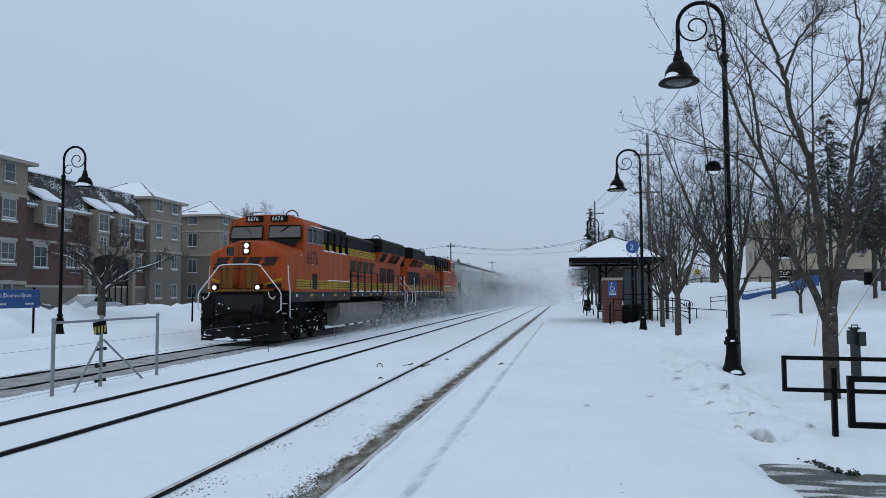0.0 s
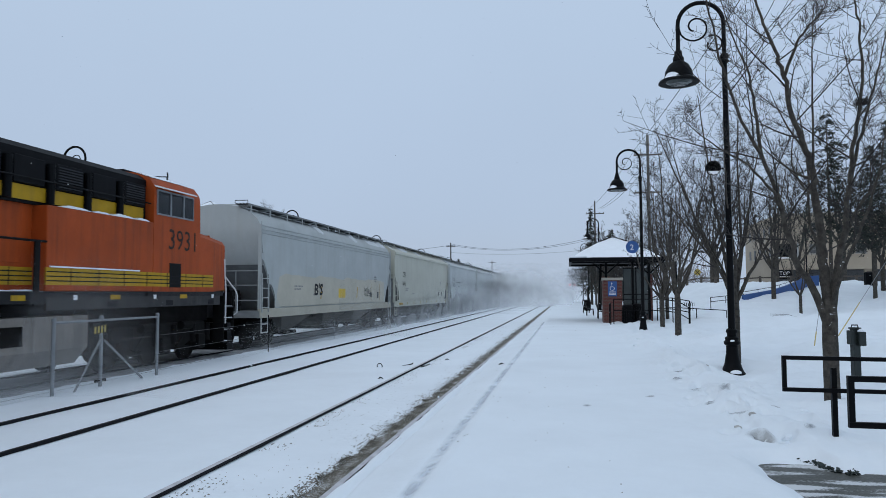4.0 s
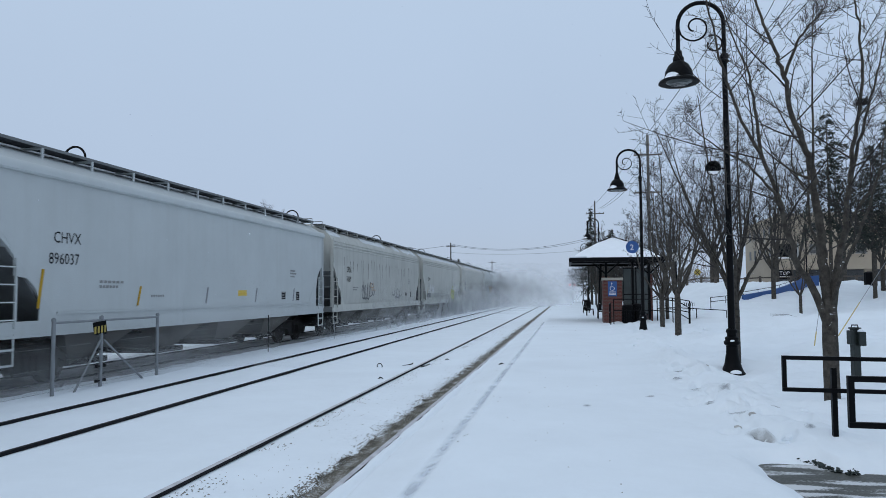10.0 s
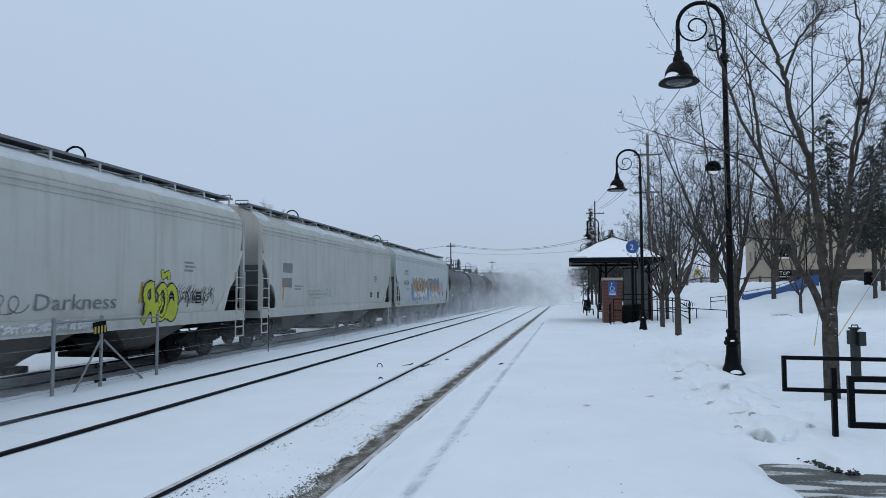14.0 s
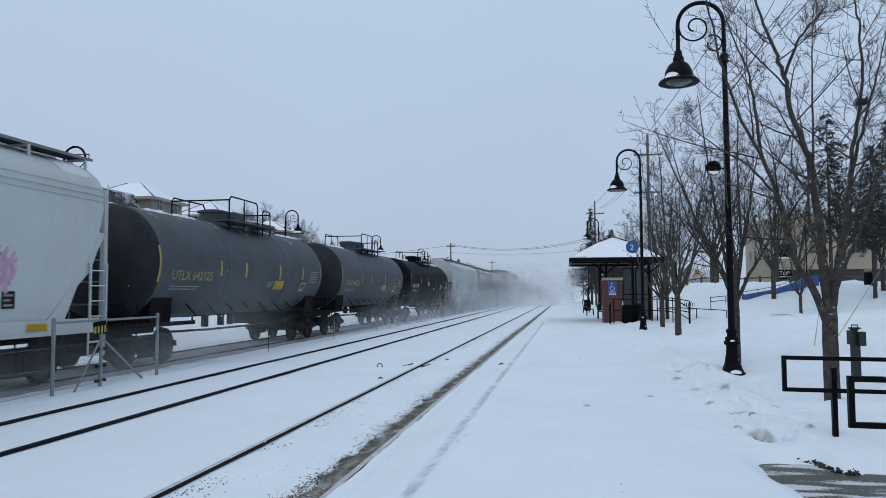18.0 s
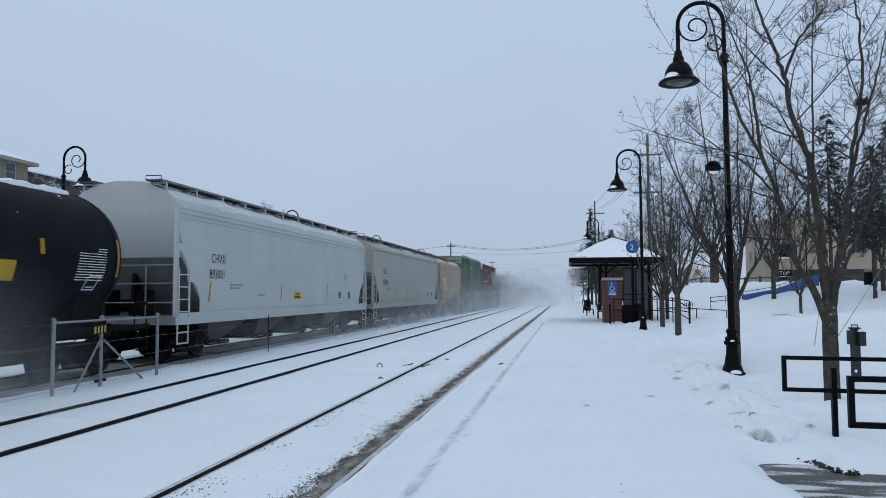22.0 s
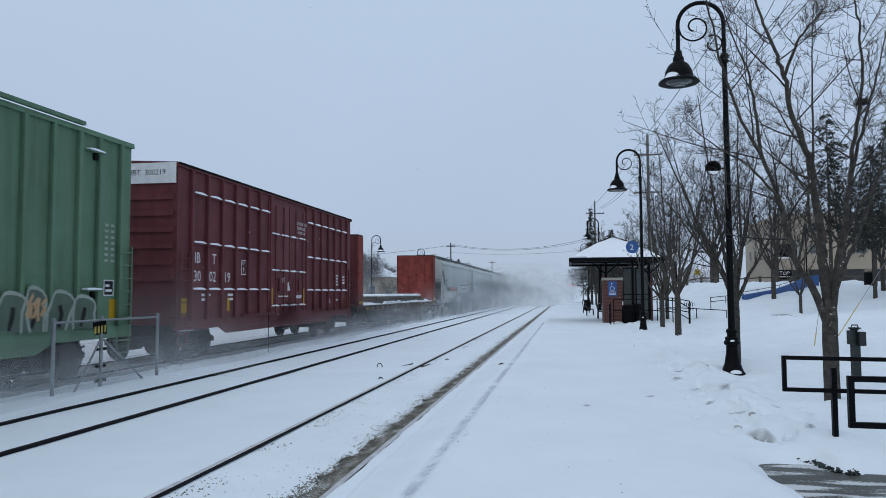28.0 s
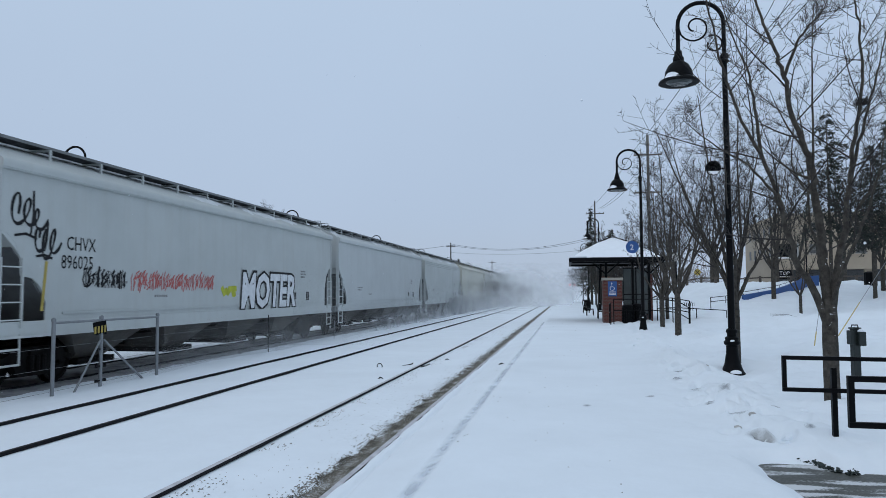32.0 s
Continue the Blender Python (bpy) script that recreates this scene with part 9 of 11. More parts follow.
# yellow round crossing sign by the street
t_ = thing("crossing_sign", 12.6, 76.0, gz(12.6, 76.0), 0, "round yellow warning sign with a black cross", "sign")
part("post", rod(BM(), (0, 0, -0.2), (0, 0, 1.5), 0.03, n=8), M_GALV, t_)
bm = lathe(BM(), [(0.31, 0), (0.31, 0.03), (0.05, 0.03)], 20)
bm.transform(Matrix.Translation((0, -0.04, 1.15)) @ pose(0, 0, 0, 90, 0, 0))
pl = part("plate", bm, M_FADEY, t_)
bm = BM()
for s in (-1, 1):
    prism(bm, [(-0.25, 1.15 - s * 0.22), (-0.19, 1.15 - s * 0.26), (0.25, 1.15 + s * 0.22), (0.19, 1.15 + s * 0.26)], "y", -0.078, -0.072)
part("cross", bm, M_TEXTD, pl)

# level-crossing signal far along the platform
sig = thing("crossing_signal", 0.9, 150.0, gz(0.9, 150.0), 0, "level-crossing signal with two lit red lamps", "signal")
part("mast", rod(BM(), (0, 0, -0.2), (0, 0, 4.4), 0.07, n=8), M_GALV, sig)
part("crossbar", bx(-0.6, 0.6, -0.05, 0.05, 3.05, 3.15), M_BLACK, sig)
for x in (-0.45, 0.45):
    bm = lathe(BM(), [(0.10, 0), (0.10, 0.05), (0.04, 0.07)], 12)
    bm.transform(Matrix.Translation((x, -0.06, 3.1)) @ pose(0, 0, 0, 90, 0, 0))
    hd = part("lamp_head", lathe(BM(), [(0.17, 0), (0.17, 0.03), (0.05, 0.03)], 14), M_BLACK, sig)
    hd.data.transform(Matrix.Translation((x, 0.0, 3.1)) @ pose(0, 0, 0, 90, 0, 0))
    part("red_lamp", bm, M_REDLAMP, hd, "lit red lamp")

# low street wall along the top of the slope
w_ = thing("street_wall", 0, 0, 0, 0, "low dark street railing along the top of the slope", "railing", kind="")
for k in range(24):
    x = 8.0 + k * 1.3
    y = 79.0 - 0.30 * (x - 8.0)
    z = gz(x, y)
    part("post", bx(x - 0.1, x + 0.1, y - 0.1, y + 0.1, z - 0.3, z + 0.62), M_WOOD, w_)
    if k < 23:
        x2, y2_ = x + 1.3, y - 0.39
        part("rail", rod(BM(), (x, y, z + 0.48), (x2, y2_, gz(x2, y2_) + 0.48), 0.09, n=4), M_WOOD, w_)
# ---------------------------------------------------------------- apartment houses beyond the far platform
FX = -38.5


def window(parent, y0, y1, z0, z1, x=FX, sill=True, lintel=None, mull=1, transom=True):
    """A window in a wall that faces +x: pane set back, white frame and bars, stone sill."""
    wn_ = part("window", bx(x - 0.1, x + 0.012, y0, y1, z0, z1), M_PANE, parent)
    bm = BM()
    f = 0.07
    box(bm, x - 0.04, x + 0.05, y0 - 0.02, y0 + f, z0, z1)
    box(bm, x - 0.04, x + 0.05, y1 - f, y1 + 0.02, z0, z1)
    box(bm, x - 0.04, x + 0.048, y0 + f, y1 - f, z1 - f, z1 + 0.02)
    box(bm, x - 0.04, x + 0.048, y0 + f, y1 - f, z0 - 0.02, z0 + f)
    for k in range(mull):
        y = y0 + (y1 - y0) * (k + 1) / (mull + 1)
        box(bm, x - 0.04, x + 0.045, y - 0.03, y + 0.03, z0 + f, z1 - f)
    if transom:
        box(bm, x - 0.04, x + 0.04, y0 + f, y1 - f, (z0 + z1) / 2 - 0.02, (z0 + z1) / 2 + 0.02)
    part("window_frame", bm, M_WINF, wn_)
    if sill:
        part("sill", bx(x - 0.02, x + 0.12, y0 - 0.12, y1 + 0.12, z0 - 0.16, z0 - 0.03), M_TRIM, wn_)
        part("snow", bx(x + 0.012, x + 0.11, y0 - 0.1, y1 + 0.1, z0 - 0.03, z0 + 0.03), M_SNOWCAP, wn_)
    if lintel:
        part("lintel", bx(x - 0.02, x + 0.06, y0 - 0.18, y1 + 0.18, z1 + 0.03, z1 + 0.30), lintel, wn_)
    return wn_


def hip_roof(parent, x0, x1, y0, y1, z, h, over=0.5):
    bm = BM()
    b = [bm.verts.new(v) for v in ((x0 - over, y0 - over, z), (x1 + over, y0 - over, z), (x1 + over, y1 + over, z), (x0 - over, y1 + over, z))]
    cx, cy = (x0 + x1) / 2, (y0 + y1) / 2
    lx, ly = max(0, (x1 - x0) - (y1 - y0)) / 2, max(0, (y1 - y0) - (x1 - x0)) / 2
    t = [bm.verts.new(v) for v in ((cx - lx - .05, cy - ly - .05, z + h), (cx + lx + .05, cy - ly - .05, z + h), (cx + lx + .05, cy + ly + .05, z + h), (cx - lx - .05, cy + ly + .05, z + h))]
    ring_between(bm, b, t)
    bm.faces.new(b[::-1])
    bm.faces.new(t)
    rf = part("roof", bm, M_SNOWCAP, parent, "snow-covered hipped roof")
    part("eave", bx(x0 - over + 0.02, x1 + over - 0.02, y0 - over + 0.02, y1 + over - 0.02, z - 0.22, z - 0.004), M_TRIM, rf)
    for i in (0, 1):
        part("hip_ridge", rod(BM(), b[i].co if False else (x0 - over if i == 0 else x1 + over, y0 - over, z + 0.02), (cx - lx if i == 0 else cx + lx, cy - ly, z + h + 0.02), 0.05, n=5), M_SHINGLE, rf)


def tower(parent, y0, y1, zt, x0=-45.0, x1=FX + 0.5, split=5.6, rows=(1.2, 4.0, 6.9, 9.4), cols=2, side=True):
    part("tower_base", bx(x0, x1, y0, y1, -0.2, split), M_BRICK if cols == 1 else M_STONE, parent)
    part("tower_wall", bx(x0 + 0.03, x1 - 0.03, y0 + 0.03, y1 - 0.03, split, zt), M_BEIGE, parent)
    part("string_course", bx(x0 - 0.02, x1 + 0.06, y0 - 0.06, y1 + 0.06, split - 0.12, split + 0.14), M_TRIM, parent)
    part("string_course", bx(x0 - 0.02, x1 + 0.04, y0 - 0.04, y1 + 0.04, 8.45, 8.62), M_TRIM, parent)
    for z in rows:
        for c in range(cols):
            yc = y0 + (y1 - y0) * (c + 0.5) / cols
            window(parent, yc - 0.5, yc + 0.5, z, z + 1.35, x1 - (0.03 if z > split else 0), True, None, 1 if cols < 3 else 0)
        if side:
            for xc in (x1 - 3.2,):
                wn_ = part("side_window", bx(xc - 0.5, xc + 0.5, y0 - 0.01, y0 + 0.1, z, z + 1.35), M_PANE, parent)
                bm = BM()
                for q in (xc - 0.55, xc - 0.03, xc + 0.5):
                    box(bm, q, q + 0.06, y0 - 0.05, y0 + 0.03, z - 0.04, z + 1.4)
                for q in (z - 0.05, z + 1.35):
                    box(bm, xc - 0.55, xc + 0.56, y0 - 0.045, y0 + 0.03, q, q + 0.06)
                part("window_frame", bm, M_WINF, wn_)
                part("snow", bx(xc - 0.6, xc + 0.6, y0 - 0.1, y0 + 0.01, z - 0.10, z - 0.045), M_SNOWCAP, wn_)
    hip_roof(parent, x0, x1, y0, y1, zt, 1.75)


def mansard_wing(parent, y0, y1, dormers, arch, wins):
    part("front_wall", bx(-47, FX, y0, y1, -0.2, 8.05), M_BRICK, parent)
    part("plinth", bx(FX, FX + 0.08, y0, y1, -0.2, 2.1), M_STONE, parent)
    for z in (2.1, 5.45, 7.9):
        part("string_course", bx(FX, FX + 0.1, y0, y1, z, z + 0.18), M_TRIM, parent)
    bm = BM()
    prism(bm, [(FX + 0.25, 8.08), (FX - 1.1, 10.55), (-46.0, 10.55), (-47, 8.08)], "y", y0, y1)
    mr = part("mansard", bm, M_SHINGLE, parent, "dark shingled mansard roof flecked with snow")
    part("gutter", bx(FX + 0.1, FX + 0.32, y0, y1, 7.98, 8.08), M_TRIM, mr)
    part("snow", bx(FX + 0.08, FX + 0.34, y0 + 0.1, y1 - 0.1, 8.08, 8.2), M_SNOWCAP, mr)
    part("parapet", bx(-46.2, FX - 1.0, y0, y1, 10.5, 10.72), M_SHINGLE, mr)
    part("roof_snow", bx(-46.0, FX - 1.2, y0 + 0.1, y1 - 0.1, 10.72, 10.86), M_SNOWCAP, mr)
    for d0, d1, down in dormers:
        bm = bx(FX - 0.9, FX + 0.75, d0, d1, down, 8.5)
        dm = part("dormer", bm, M_BEIGE, parent)
        bm = BM()
        prism(bm, [(FX + 0.95, 8.45), (FX + 0.95, 8.6), (FX - 0.5, 9.55), (FX - 0.6, 9.3)], "y", d0 - 0.2, d1 + 0.2)
        part("dormer_roof", bm, M_SNOWCAP, dm, "snow-covered dormer roof")
        window(dm, d0 + 0.22, d1 - 0.22, 6.75, 8.2, FX + 0.75, True)
        if down < 6:
            window(dm, d0 + 0.4, d1 - 0.4, 5.6, 6.3, FX + 0.75, False)
    for w0, w1, z0, z1 in wins:
        window(parent, w0, w1, z0, z1, FX, True, M_TRIM)
    if arch:
        a0, a1, zt = arch
        # gate passage: flat dark sheet for its shade under an arched head, in a buff frontispiece
        yc, hw = (a0 + a1) / 2, (a1 - a0) / 2
        outer = [(a0 - 0.1, 5.5), (a0 - 0.1, -0.2), (a0 + 0.35, -0.2)] + [(yc - (hw - 0.35) * math.cos(a), zt - 0.7 + 0.7 * math.sin(a)) for a in np.linspace(0, math.pi, 13)] + [(a1 - 0.35, -0.2), (a1 + 0.1, -0.2), (a1 + 0.1, 5.5)]
        fr = part("gate_front", prism(BM(), outer, "x", FX + 0.02, FX + 0.45), M_BEIGE, parent)
        part("gate_recess", bx(FX + 0.004, FX + 0.03, a0 + 0.3, a1 - 0.3, -0.2, zt), M_GLASS, fr, "dark sheet for the shaded gate passage")
        for k in range(7):
            y = a0 + 0.6 + k * (a1 - a0 - 1.2) / 6
            part("gate_bar", bx(FX + 0.1, FX + 0.16, y - 0.04, y + 0.04, 0.0, 2.4), M_BLACK, fr)


def apartment_house(label, y_shift, full):
    h = thing("apartment_house", 0, y_shift, 0.25, 0, label, "apartment house", "brick apartment houses")
    return h


h1 = apartment_house("three-storey brick apartment house with mansard roof and buff corner towers", 0, True)
tower(h1, 36.5, 47.0, 11.0, cols=3, split=2.4)
# brick facing on the first tower
part("brick_facing", bx(FX + 0.5, FX + 0.54, 36.6, 46.9, 2.2, 8.4), M_BRICK, h1)
for z in (3.7, 6.7):
    for y in (38.4, 41.6, 45.2):
        wn_ = window(h1, y - 0.65, y + 0.65, z, z + 1.5, FX + 0.54, True, M_TRIM)
mansard_wing(h1, 47.0, 62.9, ((48.3, 49.9, 6.8), (54.6, 56.3, 5.3), (57.6, 59.3, 5.3)), (54.2, 60.6, 4.9),
             ((48.4, 49.8, 3.6, 5.15), (51.6, 52.4, 6.6, 7.6), (52.0, 52.8, 3.7, 5.0), (53.3, 54.0, 3.7, 5.0), (48.3, 49.6, 0.7, 1.7), (51.8, 52.7, 0.7, 1.7), (53.2, 54.0, 0.7, 1.7), (61.5, 62.3, 3.7, 5.0), (61.2, 62.4, 6.5, 7.6), (61.6, 62.4, 0.7, 1.7)))
tower(h1, 62.9, 68.5, 10.6, cols=2, side=False)
part("link_wall", bx(-52.0, -46.0, 66.0, 79.5, -0.2, 10.0), M_BEIGE, h1)
part("link_snow", bx(-52.0, -45.9, 66.0, 79.5, 10.0, 10.2), M_SNOWCAP, h1)
for z in (1.2, 4.2, 7.2):
    for y in (70.5, 73.0):
        window(h1, y, y + 1.3, z, z + 1.5, -46.0)
for x, y, w in ((-44.0, 55.5, 1.0), (-43.5, 58.5, 0.8), (-44.0, 60.0, 0.8), (-48, 77.0, 0.8)):
    part("roof_unit", bx(x - 0.5, x + 0.5, y, y + w, 10.2, 11.6 if y < 70 else 10.9), M_DECK, h1)
for y in (71.5, 74.8):
    bm = lathe(BM(), [(0.02, 0.0), (0.25, 0.05), (0.42, 0.16), (0.40, 0.18)], 12)
    bm.transform(Matrix.Translation((-46.6, y, 11.1)) @ pose(0, 0, 0, 60, 0, 20))
    d = part("satellite_dish", bm, M_WHITE, h1)
    part("mast", rod(BM(), (-46.6, y, 10.1), (-46.6, y, 11.1), 0.04, n=6), M_GALV, d)

h2 = apartment_house("three-storey brick apartment house with pyramid-roofed towers, further along", 0, False)
tower(h2, 76.7, 82.0, 10.4, x0=-42.6, cols=2, split=5.9)
mansard_wing(h2, 82.0, 96.0, ((87.0, 88.8, 5.3), (90.6, 92.4, 5.3)), (86.6, 92.8, 4.9), ((84.2, 85.2, 3.7, 5.0), (84.2, 85.2, 6.5, 7.6), (93.6, 94.6, 3.7, 5.0), (93.6, 94.6, 6.5, 7.6), (84.2, 85.2, 0.7, 1.7)))
tower(h2, 96.0, 102.6, 10.2, x0=-45.0, cols=2, split=5.6, side=False)
part("rear_block", bx(-60, -45.2, 80.0, 102.0, -0.2, 9.6), M_BRICK, h2)

# low houses far along the left side
for x, y, w, d, hgt in ((-36, 128, 9, 10, 4.5), (-34, 150, 8, 9, 4.0)):
    hs = thing("far_house", x, y, 0.25, 0, "small grey house with a snowy gable roof, far along the line", "house", "far houses")
    part("wall", bx(-w / 2, w / 2, 0, d, -0.2, hgt), M_BEIGE, hs)
    bm = BM()
    prism(bm, [(-w / 2 - 0.4, hgt), (w / 2 + 0.4, hgt), (0, hgt + 2.6)], "y", -0.4, d + 0.4)
    part("roof", bm, M_SNOWCAP, hs)
    for q in (-2, 1):
        wn_ = part("window", bx(q, q + 1.2, -0.03, 0.05, 1.4, 2.8), M_PANE, hs)
        part("window_frame", bx(q - 0.08, q + 1.28, -0.015, 0.03, 1.3, 2.9), M_WINF, wn_)

# ---------------------------------------------------------------- blue station sign, dark post
sg = thing("station_sign", -21.2, 26.9, gz(-21.2, 26.9) + 0.13, 0, "long blue station name sign with white lettering on dark posts", "station sign")
for y in (-0.1, -4.6):
    part("post", rod(BM(), (-0.05, y, -0.1), (-0.05, y, 1.74), 0.045, n=8), M_BLACK, sg)
pn = part("panel", bx(0.0, 0.05, -5.0, 0.12, 0.93, 1.66, 0.01), M_BLUE, sg)
letters("lettering", "Main St./Downers Grove", 0.23, M_TEXTW, pn, on_side(0.054, -2.62, 1.36), 0.96)
bm = BM()
for y, ln in ((-2.6, 0.9), (-0.7, 0.5)):
    for k in range(7):
        box(bm, 0.05, 0.054, y + ln * k / 7, y + ln * (k + 0.75) / 7, 1.06, 1.13)
part("lettering_bars", bm, M_TEXTW, pn)
solo("platform_post", rod(BM(), (-20.8, 38.8, 0.0), (-20.8, 38.8, 1.85), 0.05, n=8), M_BLACK, "dark steel post standing in the platform snow", "post")

# ---------------------------------------------------------------- parked cars beyond the far platform
def parked_car(x, y, rz, paint, label):
    c = thing("parked_car", x, y, 0.27, rz, label, "car", "parked cars")
    side_ = [(-2.25, 0.35), (2.2, 0.35), (2.28, 0.62), (2.18, 0.86), (1.25, 0.95), (0.55, 1.42), (-0.75, 1.45), (-1.65, 1.0), (-2.2, 0.95), (-2.3, 0.6)]
    bm = BM()
    n = len(side_)
    rings = []
    for xx, k in ((-0.86, 0.96), (-0.80, 1.0), (0.80, 1.0), (0.86, 0.96)):
        rings.append([bm.verts.new((xx * (0.82 if z > 1.1 else 1), yy * (k if True else 1), z)) for yy, z in side_])
    for p_, q_ in zip(rings, rings[1:]):
        ring_between(bm, p_, q_)
    bm.faces.new(rings[0][::-1])
    bm.faces.new(rings[-1])
    bmesh.ops.recalc_face_normals(bm, faces=bm.faces)
    bmesh.ops.bevel(bm, geom=bm.edges[:], offset=0.07, segments=2, affect="EDGES", profile=0.6)
    smooth(part("body", bm, paint, c), 50)
    for sx in (-1, 1):
        for ya, yb in ((-1.25, -0.45), (-0.38, 0.55)):
            bm = BM()
            prism(bm, [(ya, 1.0), (yb + (0.4 if yb > 0 else 0), 1.0), (yb, 1.36), (ya + (0.42 if ya < -1 else 0), 1.36)], "x", *sorted((sx * 0.70, sx * 0.83)))
            part("side_window", bm, M_GLASS, c)
        for yw in (-1.4, 1.4):
            bm = BM()
            rod(bm, (sx * 0.66, yw, 0.32), (sx * 0.88, yw, 0.32), 0.32, n=18)
            wh = part("wheel", bm, M_BLACK, c)
            part("rim", rod(BM(), (sx * 0.87, yw, 0.32), (sx * 0.895, yw, 0.32), 0.2, n=12), M_GALV, wh)
    bm = BM()
    prism(bm, [(0.62, 1.36), (1.2, 0.98), (1.22, 1.0), (0.64, 1.39)], "x", -0.62, 0.62)
    part("windscreen", bm, M_GLASS, c)
    bm = BM()
    prism(bm, [(0.5, 1.43), (-0.75, 1.46), (-0.7, 1.54), (0.4, 1.52)], "x", -0.64, 0.64)
    prism(bm, [(1.3, 0.95), (2.1, 0.88), (2.0, 0.96), (1.4, 1.03)], "x", -0.7, 0.7)
    part("snow", bm, M_SNOWCAP, c, "snow on roof and bonnet")
    for sx in (-1, 1):
        part("headlight", bx(sx * 0.6 - 0.16, sx * 0.6 + 0.16, 2.16, 2.26, 0.62, 0.76, 0.02), M_WINF, c)
        part("tail_light", bx(sx * 0.66 - 0.12, sx * 0.66 + 0.12, -2.28, -2.2, 0.7, 0.85, 0.02), M_RED, c)


M_CARW = mat("car_silver", (0.34, 0.36, 0.38), 0.3, 0.3, var=0.05, bump=0)
M_CARD = mat("car_dark", (0.05, 0.055, 0.06), 0.3, 0.2, var=0.1, bump=0)
parked_car(-30.0, 43.2, 0, M_CARW, "silver saloon car parked behind the snow bank")
parked_car(-30.2, 36.6, 0, M_CARD, "dark saloon car parked behind the snow bank")
parked_car(-27.5, 92.0, 90, M_CARW, "white van-like car parked far along the platform")

# ---------------------------------------------------------------- shops and flats up the street on the right
def street_block():
    b = thing("street_block", 0, 0, 0, 0, "beige low block with shops at street level", "apartment block")
    y0, x0, x1 = 97.0, 25.5, 70.0
    zb = 2.6
    part("wall", bx(x0, x1, y0, y0 + 16, zb + 3.3, zb + 8.6), M_TAN, b)
    part("shop_base", bx(x0, x1, y0 + 0.3, y0 + 16, zb - 1, zb + 3.3), M_TAN, b)
    part("fascia", bx(x0 - 0.1, x1, y0 - 0.2, y0 + 0.3, zb + 1.9, zb + 3.3), M_TAN, b)
    part("cornice", bx(x0 - 0.3, x1, y0 - 0.4, y0 + 0.2, zb + 8.6, zb + 8.85), M_TRIM, b)
    # balcony opening: its shade is a flat black sheet on the wall
    recess = part("balcony_recess", bx(x0 + 0.1, x0 + 2.4, y0 - 0.02, y0 + 0.1, zb + 3.5, zb + 5.1), M_BLACK, b, "dark sheet for a shaded balcony opening")
    part("balcony_post", bx(x0 + 2.4, x0 + 2.6, y0 - 0.08, y0 + 0.1, zb + 3.4, zb + 5.2), M_WINF, recess)
    part("string_course", bx(x0 - 0.1, x0 + 2.0, y0 - 0.28, y0 - 0.2, zb + 3.25, zb + 3.42), M_WHITE, b)
    for f in range(2):
        for k in range(8):
            x, z = x0 + 3.9 + k * 5.2, zb + 3.85 + f * 2.65
            wn_ = part("window", bx(x, x + 1.2, y0 - 0.012, y0 + 0.1, z, z + 1.1), M_BLOCKPANE, b)
            bm = BM()
            for q in (x - 0.1, x + 1.2):
                box(bm, q, q + 0.1, y0 - 0.06, y0 + 0.02, z, z + 1.1)
            for q in (z - 0.14, z + 0.5, z + 1.1):
                box(bm, x - 0.12, x + 1.32, y0 - 0.07, y0 + 0.02, q, q + (0.14 if q < z else 0.07))
            part("window_frame", bm, M_TRIM, wn_)
        for k in range(5):
            y, z = y0 + 2.2 + k * 2.6, zb + 3.6 + f * 2.65
            wn_ = part("side_window", bx(x0 - 0.02, x0 + 0.1, y, y + 1.0, z, z + 1.2), M_BLOCKPANE, b)
            part("sill", bx(x0 - 0.1, x0 - 0.002, y - 0.1, y + 1.1, z - 0.14, z), M_TRIM, wn_)
    for k in range(12):
        x = x0 + 0.2 + k * 3.6
        sh = part("shop_window", bx(x, x + 2.6, y0 + 0.22, y0 + 0.35, zb + 0.1, zb + 1.85), M_SHOPPANE, b)
        part("shop_post", bx(x + 2.7, x + 3.3, y0 + 0.1, y0 + 0.5, zb - 0.5, zb + 2.5), M_TAN, sh)
    for x, m_, ln in ((25.5, M_BLACK, 1.7), (31.2, M_BLACK, 1.5), (41.0, M_RED, 3.0)):
        sgn = part("shop_sign", bx(x, x + ln, y0 - 0.32, y0 - 0.2, zb + 0.75, zb + 1.88), m_, b)
        if x < 28:
            letters("lettering", "TOP", 0.62, M_TEXTW, sgn, on_front(x + 0.2, y0 - 0.325, zb + 1.24))
            bm = BM()
            for q in range(5):
                box(bm, x + 0.25 + q * 0.25, x + 0.43 + q * 0.25, y0 - 0.326, y0 - 0.32, zb + 0.9, zb + 1.08)
            part("lettering_bars", bm, M_TEXTW, sgn)


street_block()
solo("street_bin", lathe(BM(), [(0.45, -0.1), (0.5, 0.1), (0.5, 1.1), (0.3, 1.2)], 12, (24.6, 66.0, gz(24.6, 66.0))), M_BLACK, "dark litter bin on the snowy slope", "litter bin")
lp = thing("short_lamp", 20.9, 70.0, gz(20.9, 70.0), 0, "short black post-top street lamp", "street lamp")
part("pole", rod(BM(), (0, 0, -0.2), (0, 0, 4.4), 0.06, n=8), M_BLACK, lp)
part("lantern", lathe(BM(), [(0.08, 4.4), (0.2, 4.55), (0.2, 4.85), (0.05, 5.05)], 10), M_BLACK, lp)

